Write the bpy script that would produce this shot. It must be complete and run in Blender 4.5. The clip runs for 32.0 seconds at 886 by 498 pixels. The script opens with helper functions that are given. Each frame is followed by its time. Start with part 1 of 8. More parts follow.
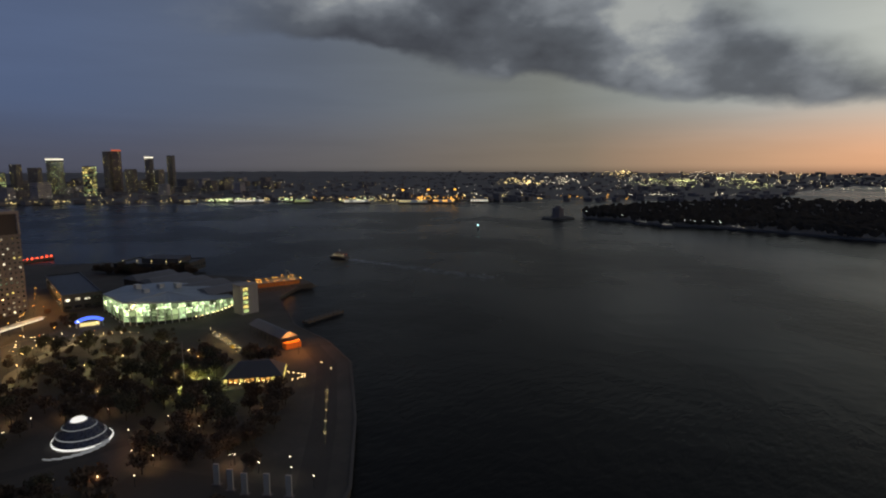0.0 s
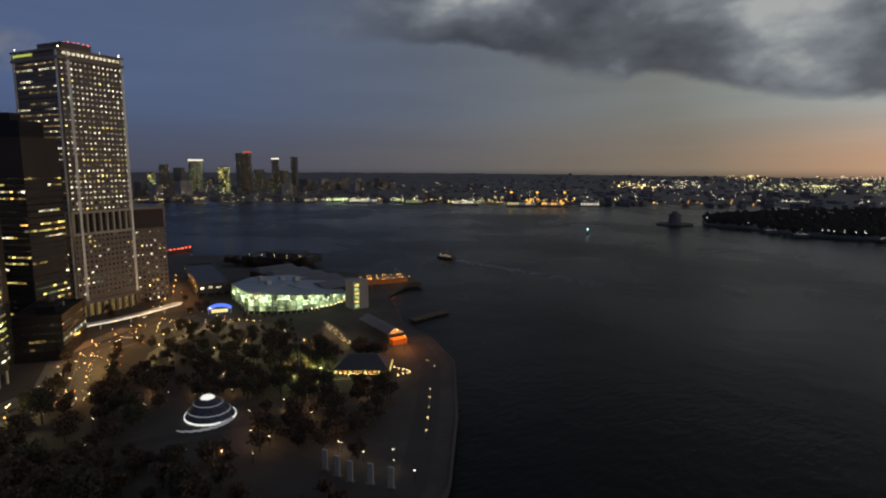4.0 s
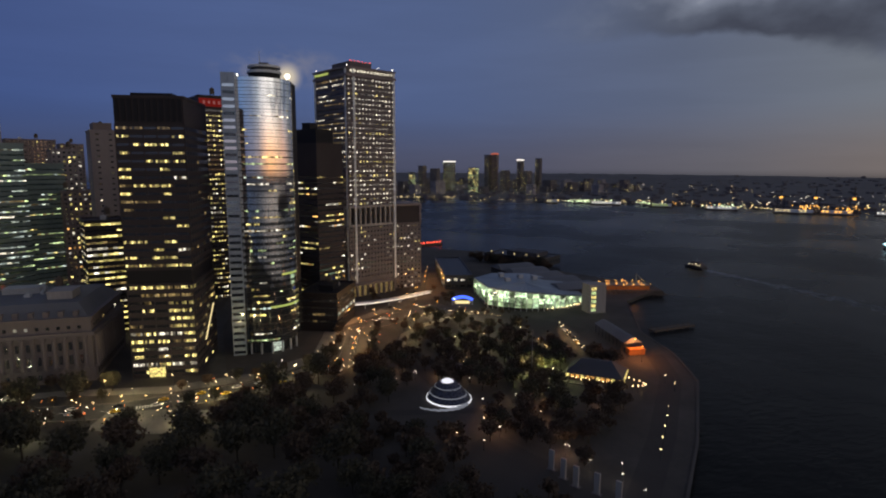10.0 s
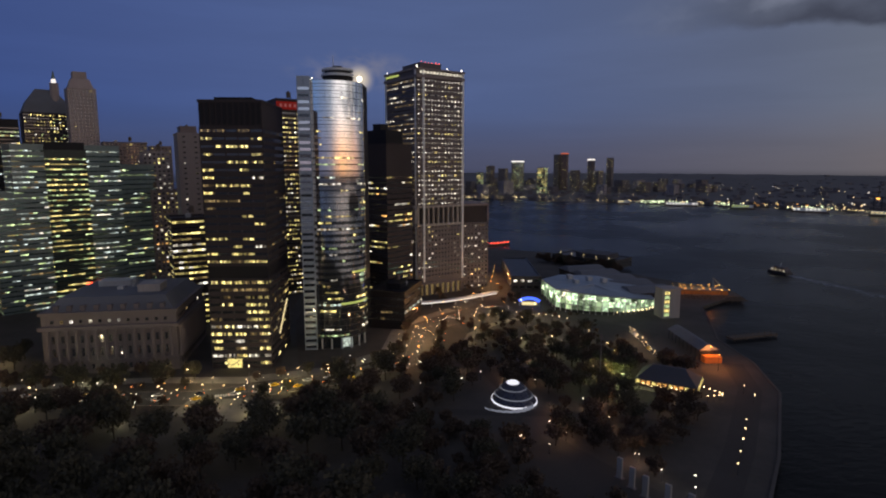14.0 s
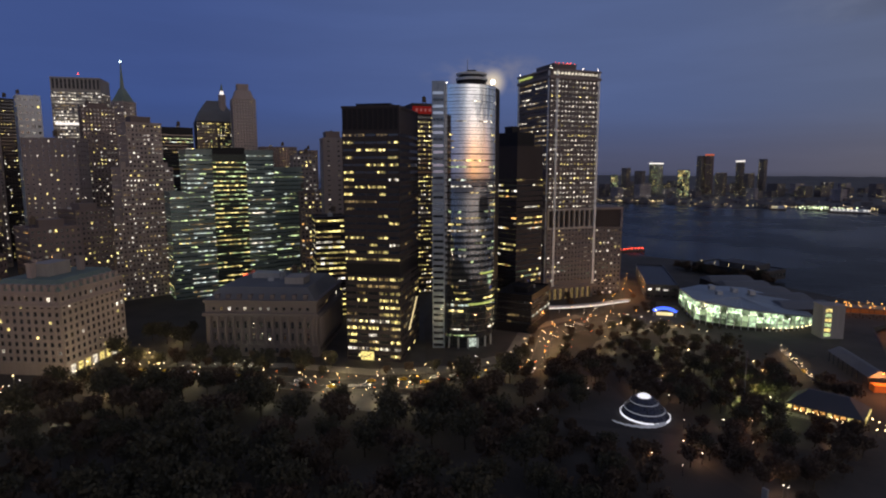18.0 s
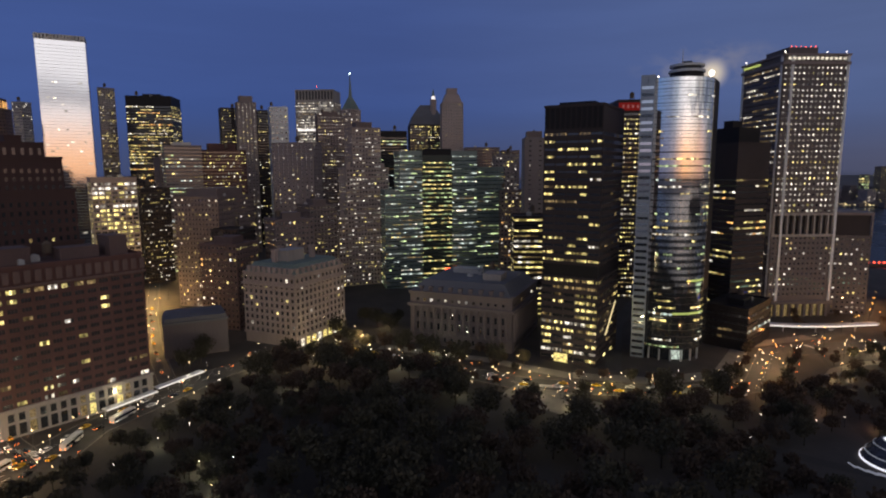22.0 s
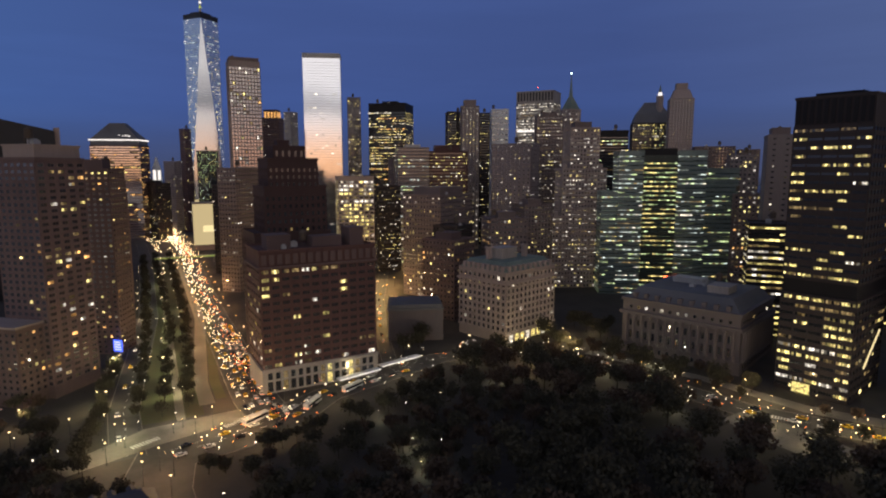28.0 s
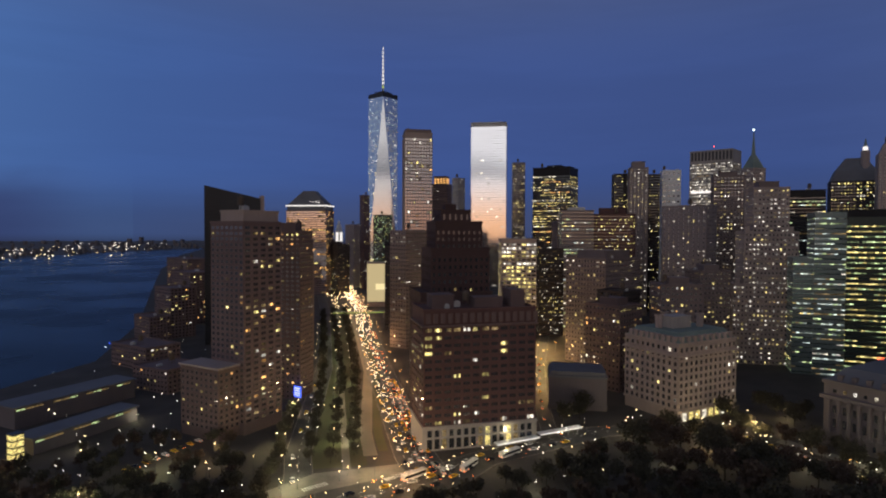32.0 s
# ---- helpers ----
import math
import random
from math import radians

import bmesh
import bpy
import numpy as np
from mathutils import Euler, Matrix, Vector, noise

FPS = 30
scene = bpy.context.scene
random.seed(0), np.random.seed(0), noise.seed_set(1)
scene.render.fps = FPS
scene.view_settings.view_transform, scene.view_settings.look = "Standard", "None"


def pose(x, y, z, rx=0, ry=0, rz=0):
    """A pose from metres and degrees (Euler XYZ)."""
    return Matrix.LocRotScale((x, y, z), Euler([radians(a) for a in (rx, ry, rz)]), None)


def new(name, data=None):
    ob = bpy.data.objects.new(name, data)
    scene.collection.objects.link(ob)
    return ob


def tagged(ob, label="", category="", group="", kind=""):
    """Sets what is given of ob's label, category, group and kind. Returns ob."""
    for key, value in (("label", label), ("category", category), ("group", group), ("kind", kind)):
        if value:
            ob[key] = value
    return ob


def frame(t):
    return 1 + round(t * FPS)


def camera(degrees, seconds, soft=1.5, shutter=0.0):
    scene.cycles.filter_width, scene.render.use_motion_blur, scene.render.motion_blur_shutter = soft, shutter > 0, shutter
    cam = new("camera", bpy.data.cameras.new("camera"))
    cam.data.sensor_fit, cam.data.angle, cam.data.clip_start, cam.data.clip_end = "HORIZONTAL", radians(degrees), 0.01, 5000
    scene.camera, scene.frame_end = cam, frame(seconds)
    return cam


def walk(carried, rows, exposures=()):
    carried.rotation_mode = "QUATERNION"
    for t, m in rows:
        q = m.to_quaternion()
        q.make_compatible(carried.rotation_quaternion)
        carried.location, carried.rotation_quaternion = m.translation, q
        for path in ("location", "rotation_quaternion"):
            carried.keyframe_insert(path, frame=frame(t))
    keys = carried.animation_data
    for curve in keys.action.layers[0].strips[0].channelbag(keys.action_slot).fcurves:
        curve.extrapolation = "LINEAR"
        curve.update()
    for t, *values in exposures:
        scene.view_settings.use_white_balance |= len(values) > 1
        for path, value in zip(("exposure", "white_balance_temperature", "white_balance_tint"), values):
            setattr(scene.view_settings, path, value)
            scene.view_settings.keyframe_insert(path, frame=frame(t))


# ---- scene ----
EYE_Z = 115.0          # the drone hovers and turns in one place
GZ = 3.0               # street level above the harbour

cam = camera(74.5, 32.0, soft=2.1)
# seconds, heading (counter-clockwise from north), pitch, roll
TURN = [
    (0, -137.44, -8.32, 0.23),
    (0.5, -136.10, -8.26, 0.18),
    (1, -134.70, -8.25, 0.14),
    (1.5, -133.23, -8.27, 0.13),
    (2, -131.75, -8.22, 0.02),
    (2.5, -130.20, -8.18, -0.05),
    (4.5, -125.61, -8.08, -0.08),
    (5, -123.95, -8.06, -0.04),
    (5.5, -121.63, -8.04, -0.09),
    (6, -119.17, -8.00, -0.06),
    (6.5, -116.61, -7.99, -0.08),
    (7, -114.08, -7.97, -0.15),
    (7.5, -112.07, -7.95, -0.18),
    (8, -109.94, -7.95, -0.16),
    (8.5, -108.23, -7.97, -0.17),
    (9, -106.61, -8.00, -0.22),
    (9.5, -104.61, -8.01, -0.21),
    (10, -103.42, -8.05, -0.14),
    (10.5, -102.68, -8.04, -0.08),
    (11, -102.21, -8.06, -0.06),
    (11.5, -101.61, -8.07, 0.03),
    (12, -100.65, -8.09, 0.00),
    (12.5, -99.77, -8.08, 0.02),
    (13, -98.95, -8.06, 0.00),
    (13.5, -97.89, -8.05, -0.00),
    (14, -96.79, -8.05, 0.01),
    (14.5, -95.42, -8.03, -0.02),
    (16.5, -89.25, -7.90, -0.04),
    (17, -87.84, -7.88, 0.04),
    (17.5, -86.27, -7.86, 0.07),
    (18, -84.11, -7.81, 0.06),
    (18.5, -81.20, -7.82, -0.03),
    (19, -78.19, -7.81, -0.03),
    (19.5, -75.49, -7.81, -0.02),
    (20, -72.76, -7.77, -0.02),
    (20.5, -70.44, -7.76, 0.04),
    (21, -68.25, -7.79, 0.10),
    (21.5, -66.33, -7.81, 0.16),
    (22, -64.73, -7.80, 0.23),
    (22.5, -63.62, -7.80, 0.23),
    (23, -62.36, -7.77, 0.20),
    (23.5, -61.18, -7.79, 0.23),
    (24, -60.08, -7.79, 0.19),
    (24.5, -58.85, -7.79, 0.22),
    (25, -57.07, -7.76, 0.10),
    (25.5, -55.07, -7.76, 0.13),
    (26, -52.78, -7.75, 0.05),
    (26.5, -50.30, -7.75, 0.05),
    (28.5, -42.01, -7.72, -0.00),
    (29, -39.69, -7.74, 0.02),
    (29.5, -35.69, -7.73, -0.09),
    (30, -33.23, -7.73, -0.17),
    (30.5, -31.36, -7.45, -0.22),
    (31, -29.73, -6.03, -0.25),
    (31.5, -28.66, -3.83, -0.27),
    (32, -28.00, -1.61, -0.19),
]
# the clip's camera drifts from a warm to a cooler white balance
walk(cam, [(t, pose(0, 0, EYE_Z, 90 + p, r, h)) for t, h, p, r in TURN],
     [(0, 0.06, 7850, 2), (6, 0.05, 7500, 3), (9, 0.06, 6950, 8), (13, 0.05, 6680, 12), (18, 0.1, 6700, 13), (23, 0.1, 6600, 13), (30, 0.1, 6720, 13), (32, 0.02, 6540, 12)])


# ---- world: dusk sky ----
class Nodes:
    """Short hand for a node tree."""

    def __init__(self, tree):
        self.tree = tree
        tree.nodes.clear()

    def add(self, kind):
        return self.tree.nodes.new(kind)

    def link(self, a, b):
        self.tree.links.new(a, b)

    def math(self, op, a, b=None, c=None):
        n = self.add("ShaderNodeMath")
        n.operation = op
        for i, v in enumerate((a, b, c)):
            if v is None:
                continue
            if isinstance(v, (int, float)):
                n.inputs[i].default_value = v
            else:
                self.link(v, n.inputs[i])
        return n.outputs[0]

    def remap(self, v, a, b, c=0.0, d=1.0, smooth=True):
        n = self.add("ShaderNodeMapRange")
        n.interpolation_type = "SMOOTHSTEP" if smooth else "LINEAR"
        self.link(v, n.inputs[0])
        for i, x in enumerate((a, b, c, d)):
            if isinstance(x, (int, float)):
                n.inputs[i + 1].default_value = x
            else:
                self.link(x, n.inputs[i + 1])
        return n.outputs[0]

    def mix(self, fac, a, b, mode="MIX"):
        n = self.add("ShaderNodeMix")
        n.data_type, n.blend_type = "RGBA", mode
        for slot, v in ((0, fac), (6, a), (7, b)):
            if isinstance(v, (int, float)):
                n.inputs[slot].default_value = v
            elif isinstance(v, tuple):
                n.inputs[slot].default_value = (*v, 1)
            else:
                self.link(v, n.inputs[slot])
        return n.outputs[2]

    def ramp(self, fac, stops):
        n = self.add("ShaderNodeValToRGB")
        el = n.color_ramp.elements
        while len(el) < len(stops):
            el.new(0.5)
        for e, (pos, col) in zip(el, stops):
            e.position, e.color = pos, (*col, 1)
        self.link(fac, n.inputs[0])
        return n.outputs[0]

    def noise(self, vec, scale, detail=3.0, rough=0.55):
        n = self.add("ShaderNodeTexNoise")
        n.inputs["Scale"].default_value, n.inputs["Detail"].default_value, n.inputs["Roughness"].default_value = scale, detail, rough
        if vec is not None:
            self.link(vec, n.inputs["Vector"])
        return n.outputs[0]


def lin(r, g, b):
    """0-255 colour to linear."""
    return tuple((c / 255 / 12.92 if c < 10.3 else ((c / 255 + 0.055) / 1.055) ** 2.4) for c in (r, g, b))


SUNSET = radians(232)      # bearing of the afterglow


def make_world():
    w = bpy.data.worlds.new("dusk_sky")
    scene.world = w
    w.use_nodes = True
    N = Nodes(w.node_tree)
    co = N.add("ShaderNodeTexCoord").outputs["Generated"]
    sep = N.add("ShaderNodeSeparateXYZ")
    N.link(co, sep.inputs[0])
    x, y, z = sep.outputs
    el = N.math("ARCSINE", z)
    # bearing, clockwise from north
    bear = N.math("ARCTAN2", x, y)
    bear = N.math("MODULO", N.math("ADD", bear, 2 * math.pi), 2 * math.pi)
    fac = N.math("DIVIDE", bear, 2 * math.pi)
    at = lambda rows: [(b / 360, c if max(c) <= 3 else lin(*c)) for b, c in rows]
    high = N.ramp(fac, at([(0, (62, 93, 152)), (20, (60, 84, 142)), (60, (58, 79, 132)), (85, (73, 92, 138)), (105, (78, 95, 135)), (125, (88, 99, 124)),
                           (148, (114, 120, 127)), (166, (156, 166, 180)), (176, (178, 185, 194)), (190, (0.5, 0.46, 0.42)), (212, (1.0, 0.95, 0.9)), (238, (1.15, 1.08, 1.04)), (252, (0.72, 0.7, 0.72)), (264, (0.36, 0.4, 0.47)), (284, (0.17, 0.22, 0.34)), (318, (100, 128, 170)),
                           (340, (72, 110, 168)), (360, (62, 93, 152))]))
    low = N.ramp(fac, at([(0, (58, 76, 118)), (20, (62, 74, 110)), (60, (62, 73, 108)), (90, (68, 75, 102)), (110, (77, 80, 101)), (130, (97, 96, 105)),
                          (150, (126, 115, 109)), (165, (184, 150, 132)), (178, (230, 174, 146)), (205, (1.05, 0.6, 0.34)), (232, (1.5, 0.74, 0.34)), (252, (0.8, 0.46, 0.3)), (266, (0.34, 0.27, 0.28)), (285, (0.2, 0.2, 0.27)), (318, (96, 100, 130)),
                          (340, (60, 80, 122))]))
    sky = N.mix(N.remap(el, 0.0, 0.11), low, high)
    # clear air overhead is darker
    sky = N.mix(N.remap(el, 0.25, 0.58), sky, lin(82, 90, 114))
    st = N.add("ShaderNodeMapping")
    st.inputs["Scale"].default_value = (1, 1, 1.7)
    N.link(co, st.inputs[0])
    v = st.outputs[0]
    rough = N.noise(v, 4.2, 4, 0.48)
    fine = N.noise(v, 13, 6, 0.6)
    # the heavy cloud bank over the harbour
    edge = N.remap(bear, radians(118), radians(166), 0.20, 0.086, smooth=False)
    roof = N.remap(bear, radians(150), radians(174), 0.36, 0.135, smooth=False)
    ripple = N.math("ADD", N.math("MULTIPLY", N.math("SUBTRACT", rough, 0.5), 0.13), N.math("MULTIPLY", N.math("SUBTRACT", fine, 0.5), 0.025))
    lift = N.math("ADD", el, ripple)
    m = N.remap(N.math("SUBTRACT", lift, edge), -0.006, 0.016)
    m = N.math("MULTIPLY", m, N.remap(N.math("SUBTRACT", roof, lift), -0.02, 0.05))
    m = N.math("MULTIPLY", m, N.remap(N.math("ADD", bear, N.math("MULTIPLY", ripple, 2.0)), radians(113), radians(128)))
    m = N.math("MULTIPLY", m, N.remap(bear, radians(262), radians(200)))
    shade = N.math("ADD", N.math("MULTIPLY", rough, 0.98), N.math("MULTIPLY", fine, 0.17))
    shade = N.math("MULTIPLY_ADD", N.math("SUBTRACT", lift, edge), 0.9, N.math("SUBTRACT", shade, 0.07))
    cloud = N.ramp(N.remap(shade, 0.42, 0.74, smooth=False), [(0.0, lin(58, 63, 78)), (0.4, lin(80, 87, 104)), (0.75, lin(118, 126, 145)), (1.0, lin(160, 167, 180))])
    sky = N.mix(N.math("MULTIPLY", m, 0.93), sky, cloud)
    # low bank over the river to the north-west
    m2 = N.remap(N.math("MULTIPLY_ADD", N.math("SUBTRACT", rough, 0.5), 0.22, el), 0.115, 0.02)
    m2 = N.math("MULTIPLY", m2, N.remap(bear, radians(372 - 14), radians(350)))
    m2 = N.math("MULTIPLY", m2, N.remap(bear, radians(300), radians(325)))
    sky = N.mix(N.math("MULTIPLY", m2, 0.75), sky, lin(50, 62, 104))
    # faint high streaks of thin cloud
    thin = N.add("ShaderNodeMapping")
    thin.inputs["Scale"].default_value = (1.6, 1.6, 15)
    N.link(co, thin.inputs[0])
    haze = N.remap(N.noise(thin.outputs[0], 1.5, 4, 0.55), 0.35, 0.7, 0.965, 1.045)
    tone = N.add("ShaderNodeCombineXYZ")
    for k in range(3):
        N.link(haze, tone.inputs[k])
    sky = N.mix(1.0, sky, tone.outputs[0], mode="MULTIPLY")
    # thin lit wisps about the moon
    dm = N.math("ADD", N.math("POWER", N.math("MULTIPLY", N.math("SUBTRACT", bear, radians(88.5)), 1.0), 2.0),
                N.math("POWER", N.math("MULTIPLY", N.math("SUBTRACT", el, radians(8.9)), 3.2), 2.0))
    wisp = N.math("MULTIPLY", N.remap(dm, 0.016, 0.0), N.remap(N.noise(v, 14, 5, 0.6), 0.42, 0.68))
    sky = N.mix(N.math("MULTIPLY", wisp, 0.6), sky, lin(120, 122, 140))
    ring = N.math("ADD", N.math("POWER", N.math("SUBTRACT", bear, radians(88.87)), 2.0), N.math("POWER", N.math("SUBTRACT", el, radians(8.12)), 2.0))
    sky = N.mix(N.math("MULTIPLY", N.math("POWER", N.remap(ring, 0.0009, 0.0, smooth=False), 3.0), 0.8), sky, lin(235, 220, 190))
    # the last scattered sunlight
    nish = N.add("ShaderNodeTexSky")
    nish.sky_type, nish.sun_disc, nish.sun_elevation, nish.sun_rotation = "NISHITA", False, radians(-3.0), SUNSET
    sky = N.mix(1.0, sky, N.mix(0.06, (0, 0, 0), nish.outputs[0]), mode="ADD")
    # haze below the horizon
    sky = N.mix(N.remap(el, 0.0, -0.03), sky, lin(38, 40, 46))
    bg = N.add("ShaderNodeBackground")
    N.link(sky, bg.inputs[0])
    bg.inputs[1].default_value = 1.0
    out = N.add("ShaderNodeOutputWorld")
    N.link(bg.outputs[0], out.inputs[0])


make_world()


# ---- materials ----
def surface(name, col, rough=0.8, metal=0.0, var=0.25, big=0.04, small=0.9, bump=0.15, spec=0.5, tint=None, streak=False):
    """A weathered surface: base colour varied at two scales, with fine relief."""
    m = bpy.data.materials.new(name)
    m.use_nodes = True
    N = Nodes(m.node_tree)
    co = N.add("ShaderNodeTexCoord").outputs["Object"]
    if streak:
        mp = N.add("ShaderNodeMapping")
        mp.inputs["Scale"].default_value = (1, 1, 0.15)
        N.link(co, mp.inputs[0])
        co = mp.outputs[0]
    a, b = N.noise(co, big, 3), N.noise(co, small, 4, 0.65)
    f = N.math("ADD", N.math("MULTIPLY", a, 0.55), N.math("MULTIPLY", b, 0.45))
    f = N.remap(f, 0.3, 0.7, 0.0, 1.0, smooth=False)
    dark = tuple(c * (1 - var) for c in col)
    light = tuple(min(c * (1 + var), 0.9) for c in (tint or col))
    base = N.mix(f, dark, light)
    p = N.add("ShaderNodeBsdfPrincipled")
    N.link(base, p.inputs["Base Color"])
    p.inputs["Metallic"].default_value = metal
    p.inputs["Specular IOR Level"].default_value = spec
    N.link(N.remap(b, 0.3, 0.7, max(rough - 0.1, 0.02), min(rough + 0.1, 1.0), smooth=False), p.inputs["Roughness"])
    if bump:
        bp = N.add("ShaderNodeBump")
        bp.inputs["Strength"].default_value, bp.inputs["Distance"].default_value = bump, 0.3
        N.link(b, bp.inputs["Height"])
        N.link(bp.outputs[0], p.inputs["Normal"])
    o = N.add("ShaderNodeOutputMaterial")
    N.link(p.outputs[0], o.inputs[0])
    return m


def mirror_glass(name, col, rough=0.05, wave=0.04, metal=0.9):
    """Coated curtain-wall glass, each storey a little out of plane."""
    m = bpy.data.materials.new(name)
    m.use_nodes = True
    N = Nodes(m.node_tree)
    co = N.add("ShaderNodeTexCoord").outputs["Object"]
    n1 = N.noise(co, 0.12, 2)
    n2 = N.noise(co, 0.55, 2)
    p = N.add("ShaderNodeBsdfPrincipled")
    N.link(N.mix(N.remap(n2, 0.35, 0.65), tuple(c * 0.92 for c in col), col), p.inputs["Base Color"])
    p.inputs["Metallic"].default_value = metal
    p.inputs["Roughness"].default_value = rough
    if wave:
        bp = N.add("ShaderNodeBump")
        bp.inputs["Strength"].default_value, bp.inputs["Distance"].default_value = wave, 1.0
        N.link(N.math("ADD", n1, N.math("MULTIPLY", n2, 0.4)), bp.inputs["Height"])
        N.link(bp.outputs[0], p.inputs["Normal"])
    o = N.add("ShaderNodeOutputMaterial")
    N.link(p.outputs[0], o.inputs[0])
    return m


def lamp_mat(name, col, strength, sampled=False):
    """Something that gives off light evenly: a lamp, a tube, a headlight."""
    m = bpy.data.materials.new(name)
    m.use_nodes = True
    N = Nodes(m.node_tree)
    e = N.add("ShaderNodeEmission")
    e.inputs[0].default_value, e.inputs[1].default_value = (*col, 1), strength
    o = N.add("ShaderNodeOutputMaterial")
    N.link(e.outputs[0], o.inputs[0])
    if not sampled:
        m.cycles.emission_sampling = "NONE"
    return m


def lit_room(name, col, strength, joined, scale=0.85):
    """A window with the lamps on behind it: ceiling lights, blinds and furniture make it uneven."""
    m = bpy.data.materials.new(name)
    m.use_nodes = True
    N = Nodes(m.node_tree)
    rnd = N.add("ShaderNodeNewGeometry").outputs["Random Per Island"] if joined else N.add("ShaderNodeObjectInfo").outputs["Random"]
    pos = N.add("ShaderNodeNewGeometry").outputs["Position"]
    n = N.noise(pos, scale, 4, 0.75)
    s = N.math("MULTIPLY", N.remap(n, 0.36, 0.60, 0.12, 1.6), N.math("MULTIPLY_ADD", N.math("POWER", rnd, 2.0), 2.2, 0.22))
    warm = N.mix(N.math("FRACT", N.math("MULTIPLY", rnd, 7.31)), col, tuple(c * k for c, k in zip(col, (1.0, 1.05, 1.25))))
    e = N.add("ShaderNodeEmission")
    N.link(warm, e.inputs[0])
    N.link(N.math("MULTIPLY", s, strength), e.inputs[1])
    g = N.add("ShaderNodeBsdfGlossy")
    g.inputs["Roughness"].default_value = 0.08
    g.inputs[0].default_value = (0.06, 0.06, 0.07, 1)
    a = N.add("ShaderNodeAddShader")
    N.link(e.outputs[0], a.inputs[0])
    N.link(g.outputs[0], a.inputs[1])
    o = N.add("ShaderNodeOutputMaterial")
    N.link(a.outputs[0], o.inputs[0])
    m.cycles.emission_sampling = "NONE"
    return m


LIT = {}
for key, col, power in (("yellow", (1.0, 0.80, 0.26), 0.85), ("white", (1.0, 0.90, 0.68), 0.72), ("green", (0.75, 0.95, 0.42), 0.6),
                        ("orange", (1.0, 0.50, 0.14), 0.8), ("cool", (0.82, 0.95, 0.78), 0.5), ("dim", (0.8, 0.55, 0.22), 0.2)):
    for joined in (False, True):
        LIT[key, joined] = lit_room("lit_" + key + ("_run" if joined else ""), col, power, joined)

